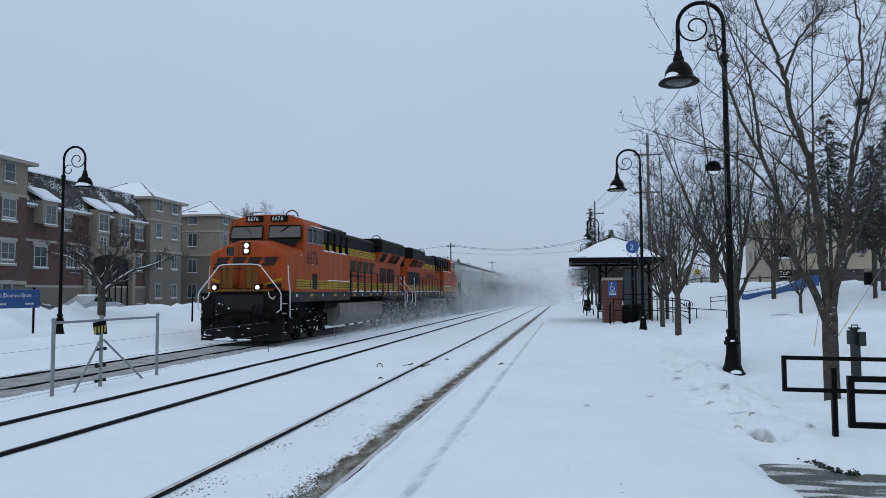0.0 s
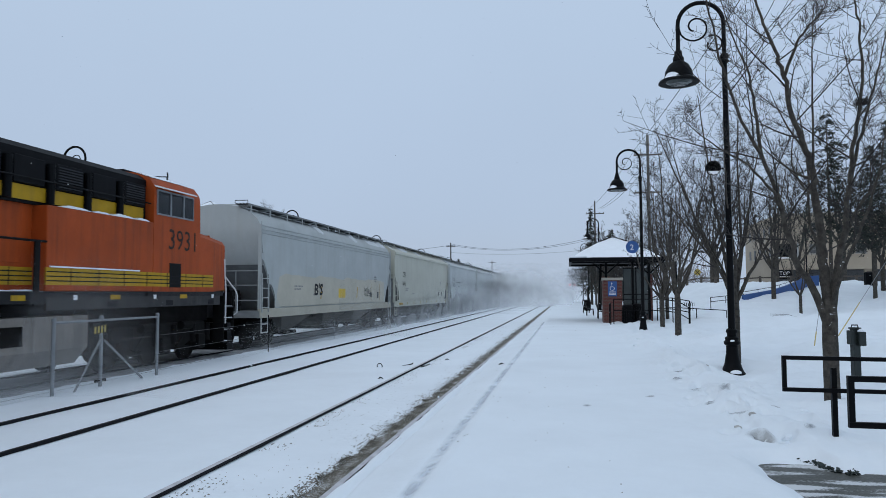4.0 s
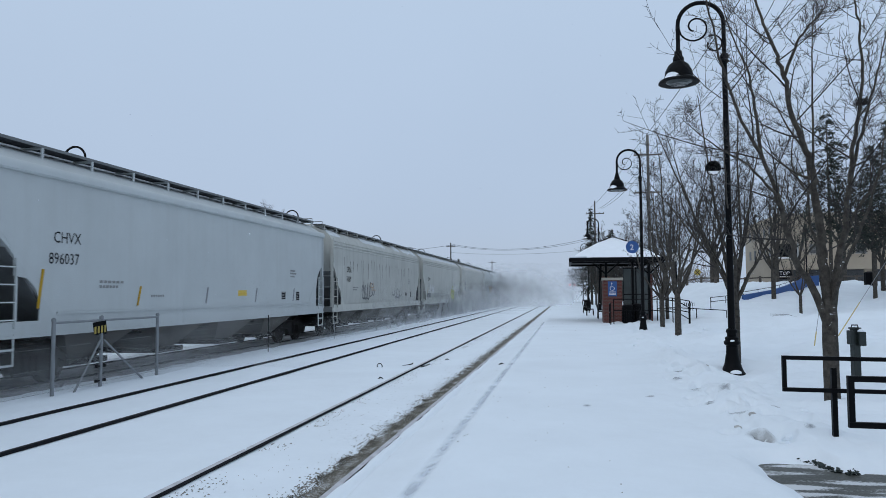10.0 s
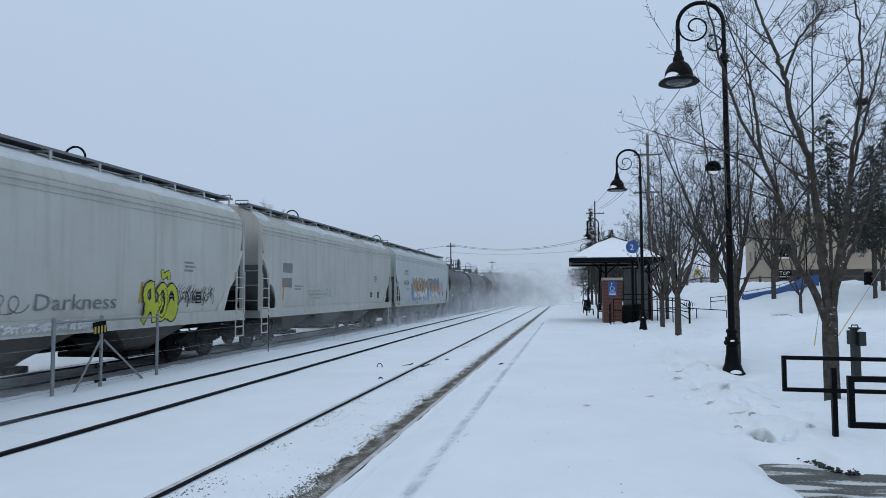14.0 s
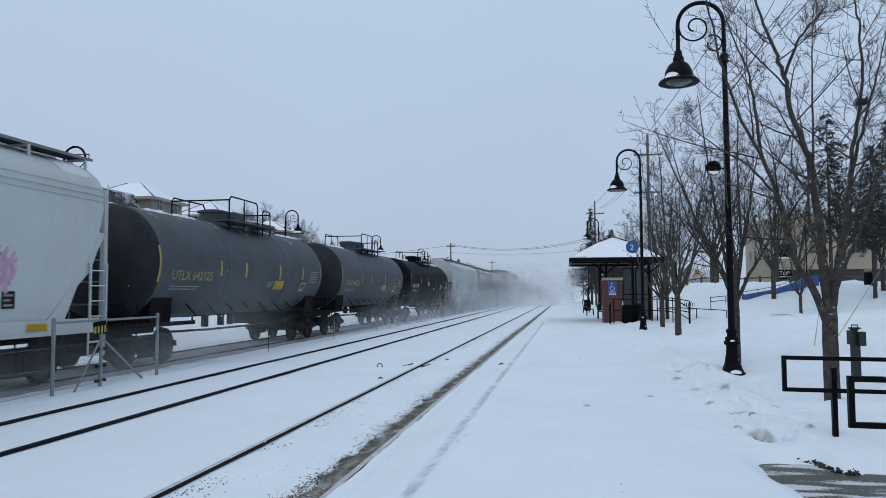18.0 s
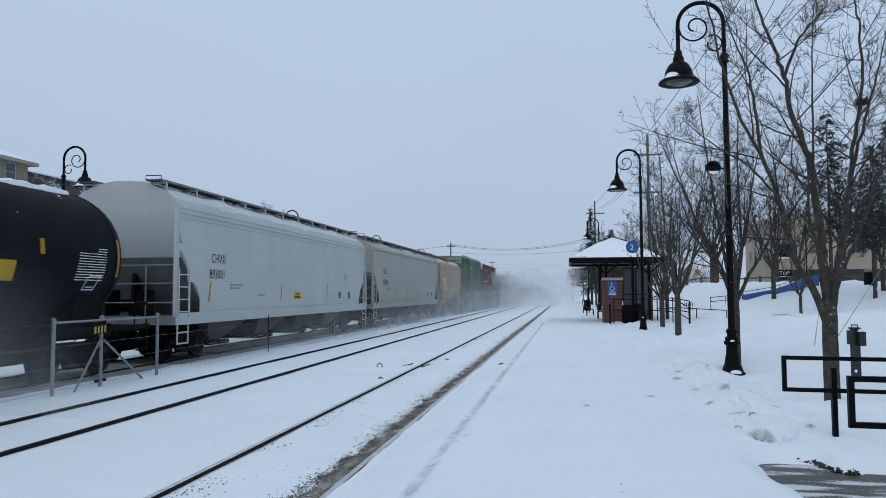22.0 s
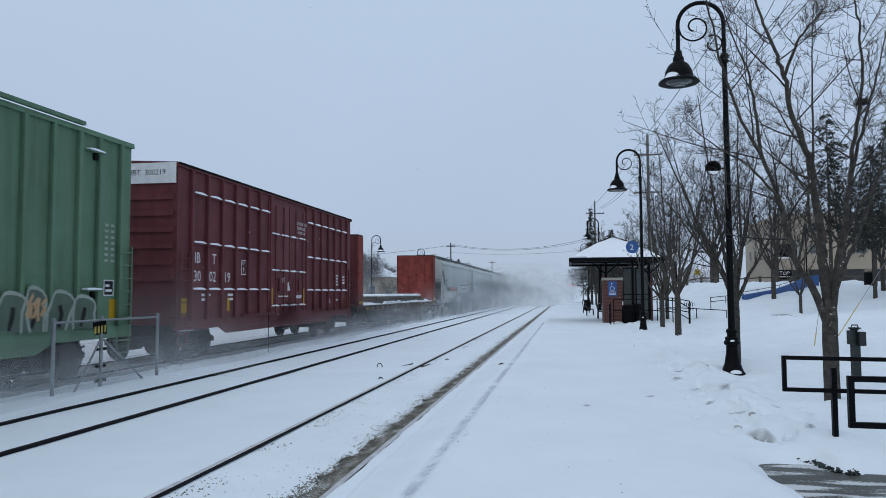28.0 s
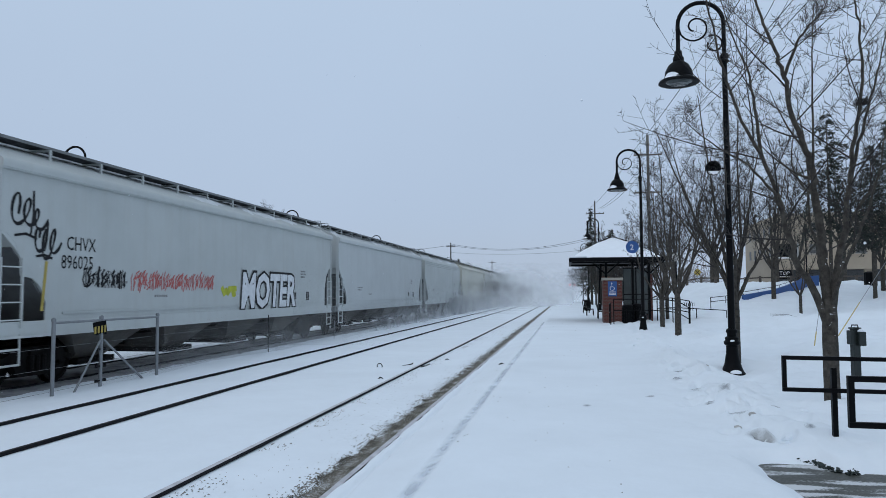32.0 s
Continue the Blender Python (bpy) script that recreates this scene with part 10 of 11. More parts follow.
gl = thing("globe_lamp", 5.58, 40.0, gz(5.58, 40.0), 0, "slim lamp post with a dull white globe, not lit", "street lamp")
part("pole", rod(BM(), (0, 0, -0.2), (0, 0, 3.43 - gz(5.58, 40.0)), 0.035, n=8), M_BLACK, gl)
part("globe", lathe(BM(), [(0.06, 3.40 - gz(5.58, 40.0)), (0.15, 3.46 - gz(5.58, 40.0)), (0.21, 3.62 - gz(5.58, 40.0)), (0.17, 3.76 - gz(5.58, 40.0)), (0.05, 3.84 - gz(5.58, 40.0))], 14), M_GLOBE, gl, "dull white globe")

# ---------------------------------------------------------------- far woods along the line: uncountable twigs
rnd = random.Random(77)
V, F = [], []
for k in range(5200):
    side_ = rnd.random()
    if side_ < 0.55:
        y = rnd.uniform(230, 420)
        x = -0.14 * y + rnd.gauss(0, 1) * 0.055 * y + rnd.choice((0, 0, -0.25 * y, 0.02 * y))
        hh = rnd.uniform(2, 9)
    else:
        y = rnd.uniform(130, 260)
        x = rnd.uniform(0.02, 0.16) * y + 4
        hh = rnd.uniform(3, 11)
    if -15.5 < x < 1.5:
        continue
    z0 = rnd.uniform(0, hh * 0.8)
    w = rnd.uniform(0.02, 0.06)
    ln = rnd.uniform(0.8, 3.0)
    lean = rnd.gauss(0, 0.7)
    b = len(V)
    V += [(x - w, y, z0), (x + w, y, z0), (x + lean * ln + w * 0.4, y + 0.3, z0 + ln), (x + lean * ln - w * 0.4, y + 0.3, z0 + ln)]
    F.append((b, b + 1, b + 2, b + 3))
me = bpy.data.meshes.new("far_woods")
me.from_pydata(V, [], F)
me.materials.append(M_FAR)
tagged(new("far_woods", me), "grey bare woods far along the line", "woods", kind="stuff")

# ---------------------------------------------------------------- blown snow: thin veils behind and beside the train
def veil_mat(name, dense, wx, wz, scale):
    m = bpy.data.materials.new(name)
    m.use_nodes = True
    n, l = m.node_tree.nodes, m.node_tree.links
    n.clear()
    out, mix = n.new("ShaderNodeOutputMaterial"), n.new("ShaderNodeMixShader")
    tr, df, tl, ad = n.new("ShaderNodeBsdfTransparent"), n.new("ShaderNodeBsdfDiffuse"), n.new("ShaderNodeBsdfTranslucent"), n.new("ShaderNodeMixShader")
    df.inputs["Color"].default_value = tl.inputs["Color"].default_value = (0.93, 0.95, 0.97, 1)
    l.new(df.outputs[0], ad.inputs[1])
    l.new(tl.outputs[0], ad.inputs[2])
    co, mp, ln, no = n.new("ShaderNodeTexCoord"), n.new("ShaderNodeMapping"), n.new("ShaderNodeVectorMath"), n.new("ShaderNodeTexNoise")
    mp.inputs["Scale"].default_value = (1 / wx[0], 1 / wx[1], 1 / wz)
    l.new(co.outputs["Object"], mp.inputs["Vector"])
    ln.operation = "LENGTH"
    l.new(mp.outputs[0], ln.inputs[0])
    fall = n.new("ShaderNodeMapRange")
    fall.interpolation_type = "SMOOTHSTEP"
    fall.inputs["From Min"].default_value, fall.inputs["From Max"].default_value = 1.0, 0.1
    l.new(ln.outputs["Value"], fall.inputs["Value"])
    no.inputs["Scale"].default_value, no.inputs["Detail"].default_value = scale, 5.0
    l.new(co.outputs["Object"], no.inputs["Vector"])
    cl = n.new("ShaderNodeMapRange")
    cl.inputs["From Min"].default_value, cl.inputs["From Max"].default_value = 0.3, 0.7
    cl.inputs["To Min"].default_value, cl.inputs["To Max"].default_value = 0.35 * dense, dense
    l.new(no.outputs["Fac"], cl.inputs["Value"])
    mu = n.new("ShaderNodeMath")
    mu.operation = "MULTIPLY"
    l.new(fall.outputs[0], mu.inputs[0])
    l.new(cl.outputs[0], mu.inputs[1])
    l.new(mu.outputs[0], mix.inputs["Fac"])
    l.new(tr.outputs[0], mix.inputs[1])
    l.new(ad.outputs[0], mix.inputs[2])
    l.new(mix.outputs[0], out.inputs["Surface"])
    return m


def sheet(along, w, h, n=14, wave=0.25):
    """A gently waving sheet, along x or y, centred on its foot."""
    bm = BM()
    g = [[bm.verts.new((u, wave * math.sin(u * 1.3 + v), v) if along == "x" else (wave * math.sin(u * 0.7 + v * 2), u, v)) for u in np.linspace(-w, w, n)] for v in np.linspace(-0.1, h, 8)]
    for a, b in zip(g, g[1:]):
        for i in range(n - 1):
            bm.faces.new((a[i], a[i + 1], b[i + 1], b[i]))
    return bm


M_VEIL_SIDE = veil_mat("drifting_snow_low", 0.30, (3.0, 9.0), 1.4, 0.5)
M_VEIL_CROSS = veil_mat("drifting_snow_cross", 0.21, (3.2, 9.0), 3.0, 0.6)
M_VEIL_FAR = veil_mat("drifting_snow_far", 0.86, (16.0, 9.0), 9.5, 0.16)
ME_SIDE_VEIL = mesh_of("side_veil", sheet("y", 9.5, 1.6), M_VEIL_SIDE)
ME_CROSS_VEIL = mesh_of("cross_veil", sheet("x", 3.4, 3.0), M_VEIL_CROSS)
for me_ in (ME_SIDE_VEIL, ME_CROSS_VEIL):
    me_.polygons.foreach_set("use_smooth", np.ones(len(me_.polygons), bool))
M_VEIL_LINE = veil_mat("drifting_snow_line", 0.75, (3.0, 38.0), 3.4, 0.35)
for x_, y_ in ((-9.25, 72.0), (-9.0, 100.0), (-8.9, 130.0)):
    ob = solo("snow_cloud", sheet("y", 38.0, 3.4, 60, 0.15), M_VEIL_LINE, "low haze of powder snow along the line", "blowing snow", "snow clouds", "stuff", m=Matrix.Translation((x_, y_, -0.1)))
    ob.data.polygons.foreach_set("use_smooth", np.ones(len(ob.data.polygons), bool))
M_VEIL_NEARLINE = veil_mat("drifting_snow_near_line", 0.46, (3.0, 22.0), 1.7, 0.45)
ob = solo("snow_cloud", sheet("y", 22.0, 1.7, 40, 0.15), M_VEIL_NEARLINE, "low haze of powder snow along the line", "blowing snow", "snow clouds", "stuff", m=Matrix.Translation((-9.3, 45.0, -0.1)))
ob.data.polygons.foreach_set("use_smooth", np.ones(len(ob.data.polygons), bool))
SWIRLS = []
for k in range(27):
    s_ = 36.0 + 18.9 * k
    v = thing("snow_swirl", TRACK_X, s_, 0, 0, "thin veil of powder snow whirled up by the train", "blowing snow", "snow swirls", "stuff")
    a = share("side_veil", ME_SIDE_VEIL, v, Matrix.Translation((1.95, 0, -0.05)))
    b = share("cross_veil", ME_CROSS_VEIL, v, Matrix.Translation((2.2, 4.0, -0.05)))
    if 330 < s_ < 362:
        share("side_veil", ME_SIDE_VEIL, v, Matrix.Translation((2.3, 6.0, -0.05)))
        share("side_veil", ME_SIDE_VEIL, v, Matrix.Translation((2.6, -4.0, -0.05)))
    SWIRLS.append((v, s_))
M_VEIL_TALL = veil_mat("drifting_snow_tall", 0.29, (4.0, 15.0), 7.0, 0.25)
ME_TALL_VEIL = mesh_of("tall_veil", sheet("y", 15.5, 7.0, 24, 0.3), M_VEIL_TALL)
v = thing("snow_swirl", TRACK_X, 373.0, 0, 0, "tall veil of powder snow whirled over the low flat car", "blowing snow", "snow swirls", "stuff")
share("tall_veil", ME_TALL_VEIL, v, Matrix.Translation((-2.6, 0, -0.05)))
SWIRLS.append((v, 373.0))
# sheets added across the line to pale the distant cars like haze
M_VEIL_MID = veil_mat("distance_haze_mid", 0.30, (9.0, 9.0), 6.0, 0.3)
for y, x in ((64.0, -11.0), (74.0, -10.5), (85.0, -10.5)):
    ob = solo("snow_cloud", sheet("x", 9.0, 6.0, 20, 0.8), M_VEIL_MID, "thin added sheet of distance haze over the line", "blowing snow", "snow clouds", "stuff", m=Matrix.Translation((x, y, -0.1)))
    ob.data.polygons.foreach_set("use_smooth", np.ones(len(ob.data.polygons), bool))
for k, (y, x, w, h) in enumerate(((98.0, -9.5, 10.0, 4.6), (118.0, -9.0, 13.0, 6.5), (150.0, -9.5, 15.0, 8.0), (190.0, -9.0, 16.0, 9.5), (250.0, -8.0, 18.0, 9.5))):
    ob = solo("snow_cloud", sheet("x", w, h, 20, 1.2), M_VEIL_FAR, "cloud of powder snow hanging over the line", "blowing snow", "snow clouds", "stuff", m=Matrix.Translation((x, y, -0.1)))
    ob.data.polygons.foreach_set("use_smooth", np.ones(len(ob.data.polygons), bool))

# ---------------------------------------------------------------- falling flakes
V, F = [], []
rnd = random.Random(5)
for k in range(2600):
    x, y, z = rnd.uniform(-22, 14), rnd.uniform(2.5, 34), rnd.uniform(0, 46)
    r = rnd.uniform(0.004, 0.011)
    b = len(V)
    V += [(x + r, y, z), (x - r, y, z), (x, y + r, z), (x, y - r, z), (x, y, z + r), (x, y, z - r)]
    F += [(b, b + 2, b + 4), (b + 2, b + 1, b + 4), (b + 1, b + 3, b + 4), (b + 3, b, b + 4), (b + 2, b, b + 5), (b + 1, b + 2, b + 5), (b + 3, b + 1, b + 5), (b, b + 3, b + 5)]
me = bpy.data.meshes.new("falling_snow")
me.from_pydata(V, [], F)
me.materials.append(M_SNOWCAP)
FLAKES = tagged(new("falling_snow", me), "sparse falling snowflakes in the air", "snowflakes", kind="stuff")
# ---------------------------------------------------------------- the train, front to back
def tag(c, x, s, y0, y1, z0, z1, line, fill):
    """Hand-painted fat letters on a car side, outlined or plain, leaning a little."""
    lean = Matrix(((1, 0.12, 0, 0), (0, 1, 0, 0), (0, 0, 1, 0), (0, 0, 0, 1)))
    co = [v.co for v in TEXT[s, "fat"].vertices]
    ax, bx_ = min(v.x for v in co), max(v.x for v in co)
    ay, by_ = min(v.y for v in co), max(v.y for v in co)
    fit = Matrix.Diagonal(((y1 - y0) / (bx_ - ax), (z1 - z0) / (by_ - ay), 1, 1)) @ Matrix.Translation((-ax, -ay, 0))
    for k, (key, m) in enumerate((((s, "fat"), line), ((s, "thin"), fill))):
        if m is None:
            continue
        me = TEXT[key].copy()
        me.materials.clear()
        me.materials.append(m)
        me.transform(lean @ fit)
        ob = share("graffiti", me, c, on_side(x + 0.001 + 0.002 * k, y0, z0))
        ob["label"] = "fat spray-painted letters"


loco(24.0, 46.3, "6676", False, "orange and black diesel locomotive with yellow stripes, headlights lit")
loco(46.35, 68.65, "3931", True, "orange and black diesel locomotive coupled back to front", True)
D, W_ = M_TEXTD, M_TEXTW
M_CREAM = mat("cream_overpaint", (0.43, 0.405, 0.335), 0.6, var=0.1, scale=1.0, spec=0.2)
M_RUSTSTREAK = mat("rust_streak", (0.30, 0.19, 0.075), 0.8, var=0.4, scale=6, spec=0.2)
M_DRIP = mat("grime_drip", (0.27, 0.27, 0.255), 0.8, var=0.5, scale=5, spec=0.2)
M_SPRAY = {k: mat("spray_" + k, col, 0.6, var=0.15, scale=4, bump=0, spec=0.2) for k, col in (("black", (0.012, 0.012, 0.014)), ("red", (0.45, 0.05, 0.04)), ("white", (0.62, 0.64, 0.66)), ("green", (0.42, 0.45, 0.05)), ("brown", (0.40, 0.26, 0.15)), ("blue", (0.10, 0.32, 0.50)), ("pink", (0.52, 0.30, 0.42)), ("grey", (0.18, 0.18, 0.19)), ("pale", (0.27, 0.31, 0.27)), ("fill", (0.085, 0.12, 0.095)), ("faded", (0.46, 0.12, 0.11)))}
c_, a_, x_ = hopper(69.5, 87.5, "pearl", "pale covered hopper car, cream-stained below, with graffiti tags", True)
rnd = random.Random(14)
bm = BM()
top = [(a_ - 1.55 - (2 * a_ - 3.2) * k / 24, 2.42 + (k % 6) * 0.02 + rnd.uniform(-0.03, 0.03)) for k in range(25)]
bm.faces.new([bm.verts.new((x_ - 0.002, u, v)) for u, v in [(-a_ + 1.3, 1.36), (a_ - 1.4, 1.36)] + top])
bmesh.ops.triangulate(bm, faces=bm.faces)
part("cream_overpaint", bm, M_CREAM, c_, "band of cream overpaint")
scrawl(c_, x_ + 0.002, a_ - 5.45, a_ - 4.25, 1.66, 2.12, M_SPRAY["black"], 1, 8, 0.018)
for y in (a_ - 4.2, a_ - 2.45):
    part("rust_streak", bx(x_ - 0.003, x_ + 0.001, y, y + 0.05, 1.42, 2.3), M_RUSTSTREAK, c_, "brown rust streak")
for ob in c_.children:
    if ob.name.startswith("side_sill"):
        ob.data.materials[0] = M_CREAM
tag(c_, x_ + 0.002, "B'S", -a_ + 5.2, -a_ + 6.3, 1.7, 2.25, None, M_SPRAY["black"])
part("notice", bx(x_, x_ + 0.002, -0.6, 0.4, 1.62, 2.02), M_TEXTY, c_, "yellow notice panel")
for y in (-3.0, 2.2):
    stripe(c_, x_ + 0.002, y, 1.6, 2.1)
c_, a_, x_ = hopper(88.4, 107.5, "beige", "cream covered hopper car with flat sides", False, 4, marks=(("CEFX", 0.44, 2.3, 2.72, D, 0.8), ("54196", 0.44, 2.25, 2.18, D, 0.8)), snow=0.1)
for k in range(9):
    y = -a_ + 1.2 + k * (2 * a_ - 2.4) / 8
    part("reflective_strip", bx(x_ + 0.03, x_ + 0.034, y, y + (0.95 if k == 0 else 0.22), 1.12, 1.24), M_YELLOW if k == 0 else M_FADEY, c_)
c_, a_, x_ = hopper(108.6, 126.9, "blue", "blue-grey covered hopper car with flat sides", False, 4, marks=(("ECUX", 0.42, 2.4, 2.75, D, 0.9), ("860725", 0.42, 2.35, 2.3, D, 0.9)), snow=0.1)
for y, z, ln in ((4.2, 2.75, 2.4), (4.9, 2.35, 1.3)):
    part("dark_stripe", bx(x_ - 0.003, x_, -a_ + y, -a_ + y + ln, z, z + 0.05), M_TEXTD, c_)
for y, z0, z1, ln, m_ in ((8.68, 1.5, 1.95, 0.07, M_RUSTSTREAK), (9.50, 1.5, 2.75, 0.23, M_DRIP), (11.32, 2.0, 2.8, 0.17, M_DRIP), (11.60, 1.5, 1.9, 0.12, M_RUSTSTREAK), (13.0, 1.5, 2.45, 0.24, M_DRIP), (14.26, 1.6, 1.92, 0.15, M_RUSTSTREAK), (14.95, 1.9, 2.35, 0.14, M_DRIP), (16.88, 2.0, 2.34, 0.15, M_RUSTSTREAK), (3.6, 1.5, 2.4, 0.18, M_DRIP), (5.5, 1.5, 2.1, 0.15, M_DRIP)):
    stripe(c_, x_, -a_ + y, z0, z1, 0.06, ln, m_)
c_, a_, x_ = hopper(128.05, 145.8, "blue", "pale grey covered hopper car with ribbed lower sides", False, 4, marks=(("CHVX", 0.32, 1.62, 2.76, D, 0.95), ("896037", 0.32, 1.5, 2.36, D, 0.95)), snow=0.1)
for k in range(5):
    stripe(c_, x_, -a_ + 1.2 + k * 3.3, 1.55, 2.3 if k == 0 else 2.0, 0.08, 0.12, M_YELLOW if k < 2 else M_SPRAY["grey"])
part("notice", bx(x_, x_ + 0.002, 1.0, 1.6, 1.75, 1.92), M_TEXTY, c_, "small yellow notice")
c_, a_, x_ = hopper(147.05, 165.85, "grey", "grey covered hopper car streaked with dirt", True, 4, marks=(("GPLX", 0.38, 2.1, 2.7, D, 0.8), ("76889", 0.38, 2.05, 2.28, D, 0.8)), snow=0.6, slope=M_SLOPESHADE)
scrawl(c_, x_, -a_ + 4.6, -a_ + 6.9, 1.5, 2.4, M_SPRAY["grey"], 3, 5, 0.038)
scrawl(c_, x_ + 0.002, -a_ + 6.25, -a_ + 6.65, 1.95, 2.35, M_SPRAY["brown"], 35, 1, 0.022)
drips = random.Random(19)
bm = BM()
for k in range(26):
    y, z1, ln, wd = -a_ + 1.6 + k * (2 * a_ - 3.6) / 26 + drips.uniform(-0.25, 0.25), drips.uniform(3.2, 3.5), drips.uniform(0.3, 0.95), drips.uniform(0.03, 0.08)
    bm.faces.new([bm.verts.new((x_ + 0.001, u, v)) for u, v in ((y - wd, z1), (y - wd * 0.5, z1 - ln * 0.6), (y, z1 - ln), (y + wd * 0.4, z1 - ln * 0.7), (y + wd, z1))])
part("grime_drips", bm, M_DRIP, c_, "grey grime drips below the eaves")["kind"] = "stuff"
scrawl(c_, x_, a_ - 8.0, a_ - 5.6, 1.5, 2.1, M_SPRAY["grey"], 4, 4, 0.03)
c_, a_, x_ = hopper(166.9, 185.0, "grey", "grey covered hopper car with snow along its eaves and graffiti", True, 3, marks=(("DDWX", 0.38, 2.0, 2.62, D, 0.85), ("2112", 0.38, 1.95, 2.2, D, 0.85)), snow=0.9, slope=M_SLOPESHADE)
tag(c_, x_, "Darkness", a_ - 9.2, a_ - 6.5, 1.46, 1.86, None, M_SPRAY["grey"])
scrawl(c_, x_, -a_ + 3.5, a_ - 9.4, 1.46, 1.84, M_SPRAY["grey"], 6, 15, 0.013, "thin grey spray-painted script")
scrawl(c_, x_ + 0.002, -a_ + 2.9, -a_ + 4.6, 1.68, 2.45, M_SPRAY["white"], 26, 4, 0.03, "white spray-painted strokes", True)
part("grey_patch", bx(x_ - 0.003, x_ + 0.001, -a_ + 1.75, -a_ + 3.3, 1.50, 1.80), M_SPRAY["grey"], c_, "grey overpainted patch")
scrawl(c_, x_ + 0.06, -a_ + 7.1, -a_ + 10.9, 1.08, 1.30, M_SPRAY["white"], 27, 8, 0.03, "white strokes along the sill", True)
piece(c_, x_ + 0.03, a_ - 5.6, a_ - 4.1, 1.05, 2.15, [M_SPRAY["green"]], M_SPRAY["black"], 7, 3)
piece(c_, x_, a_ - 4.75, a_ - 4.4, 2.12, 2.45, [M_SPRAY["green"]], M_SPRAY["black"], 5, 1)
scrawl(c_, x_, a_ - 4.0, a_ - 2.0, 1.45, 2.1, M_SPRAY["black"], 8, 5, 0.02, fuzz=True)
for y in (1.9, 12.4):
    stripe(c_, x_, -a_ + y, 1.6, 2.1)
c_, a_, x_ = hopper(186.25, 204.3, "grey", "grey covered hopper car with dark number patches", True, 3, marks=(("LDHX", 0.34, 2.05, 2.55, M_BARS, 0.8), ("1095", 0.34, 2.0, 2.05, M_BARS, 0.8)), snow=0.7)
for y, z in ((2.02, 2.56), (1.95, 2.03)):
    part("number_patch", bx(x_ - 0.004, x_ - 0.001, -a_ + y - 0.06, -a_ + y + 0.85, z, z + 0.34), M_SPRAY["grey"], c_, "dark grey number patch")
scrawl(c_, x_, -a_ + 4.6, -a_ + 7.6, 1.6, 2.1, M_SPRAY["pale"], 9, 6)
stripe(c_, x_, -a_ + 1.9, 1.6, 2.2)
c_, a_, x_ = hopper(205.45, 224.75, "white", "pale covered hopper car with large colourful graffiti", True, 4, marks=(("CPCX", 0.46, 2.5, 2.85, D, 0.9), ("816224", 0.46, 2.45, 2.25, D, 0.9)), snow=0.5, slope=M_SLOPESHADE)
fills = [M_SPRAY["brown"]]
piece(c_, x_, -a_ + 5.0, -a_ + 9.8, 1.12, 2.85, fills, M_SPRAY["black"], 10, 5, low=M_SPRAY["white"], kinds=(2, 5, 1, 2))
piece(c_, x_, -a_ + 10.4, -a_ + 14.6, 1.12, 2.85, fills, M_SPRAY["black"], 12, 6, low=M_SPRAY["white"], kinds=(5, 1, 4, 2))
piece(c_, x_ - 0.004, -a_ + 4.6, -a_ + 10.2, 1.1, 2.5, [M_SPRAY["blue"]], M_SPRAY["blue"], 13, 5)
piece(c_, x_ - 0.004, -a_ + 9.7, -a_ + 14.8, 1.3, 2.95, [M_SPRAY["blue"]], M_SPRAY["blue"], 15, 5)
scrawl(c_, x_, -a_ + 14.7, -a_ + 16.6, 1.7, 2.75, M_SPRAY["pink"], 16, 5, 0.05, fuzz=True)
for k in range(4):
    part("reflective_strip", bx(x_ + 0.03, x_ + 0.034, -a_ + 0.4 + k * 5.5, -a_ + 0.95 + k * 5.5, 1.12, 1.26), M_YELLOW, c_)
tank_car(226.4, 240.05, "tankgrey", "UTLX 642125", M_FADEY, "dark grey tank car with yellow lettering and snow streaks")
tank_car(241.55, 255.35, "tankgrey", "UTLX 643572", M_FADEY, "dark grey tank car with yellow lettering")
tank_car(256.6, 272.75, "tankblack", "TILX 257971", W_, "black tank car with white lettering and yellow placards")
c_, a_, x_ = hopper(274.35, 292.4, "white", "pale covered hopper car with rounded sides", True, 4, marks=(("CHVX", 0.38, 1.9, 2.62, D, 0.85), ("893001", 0.38, 1.8, 2.2, D, 0.85)), snow=0.8, slope=M_SLOPESHADE)
part("notice", bx(x_ - 0.002, x_ + 0.001, -0.72, -0.02, 1.60, 1.88), M_TEXTY, c_, "yellow notice panel with dark print")
bm = BM()
for k in range(8):
    box(bm, x_ + 0.001, x_ + 0.003, -0.66 + 0.075 * k, -0.61 + 0.075 * k, 1.64, 1.73)
for k in range(3):
    box(bm, x_ + 0.001, x_ + 0.003, -0.60, -0.14 - 0.06 * k, 1.76 + 0.035 * k, 1.778 + 0.035 * k)
part("lettering_bars", bm, M_TEXTD, c_)
for y in (1.75, 7.0, 12.0):
    stripe(c_, x_, -a_ + y, 1.6, 2.15, 0.08, 0.1, M_YELLOW if y < 8 else M_SPRAY["grey"])
c_, a_, x_ = hopper(293.8, 313.15, "sage", "sage-grey covered hopper car with flat sides", False, 4, marks=(("CBFX", 0.44, 2.2, 2.78, D, 0.85), ("472040", 0.44, 2.15, 2.22, D, 0.85)), snow=0.3)
for k in range(5):
    stripe(c_, x_, -a_ + 1.9 + k * 3.2, 1.55, 2.5 if k == 0 else 2.05, 0.08, 0.08, M_TEXTY if k == 0 else M_SPRAY["grey"])
c_, a_, x_ = hopper(314.2, 325.6, "tan", "short tan covered hopper car with rusty streaks", True, 2, marks=(("CAEX", 0.40, 1.95, 2.55, D, 0.85), ("328262", 0.40, 1.80, 2.08, D, 0.85)), snow=0.6)
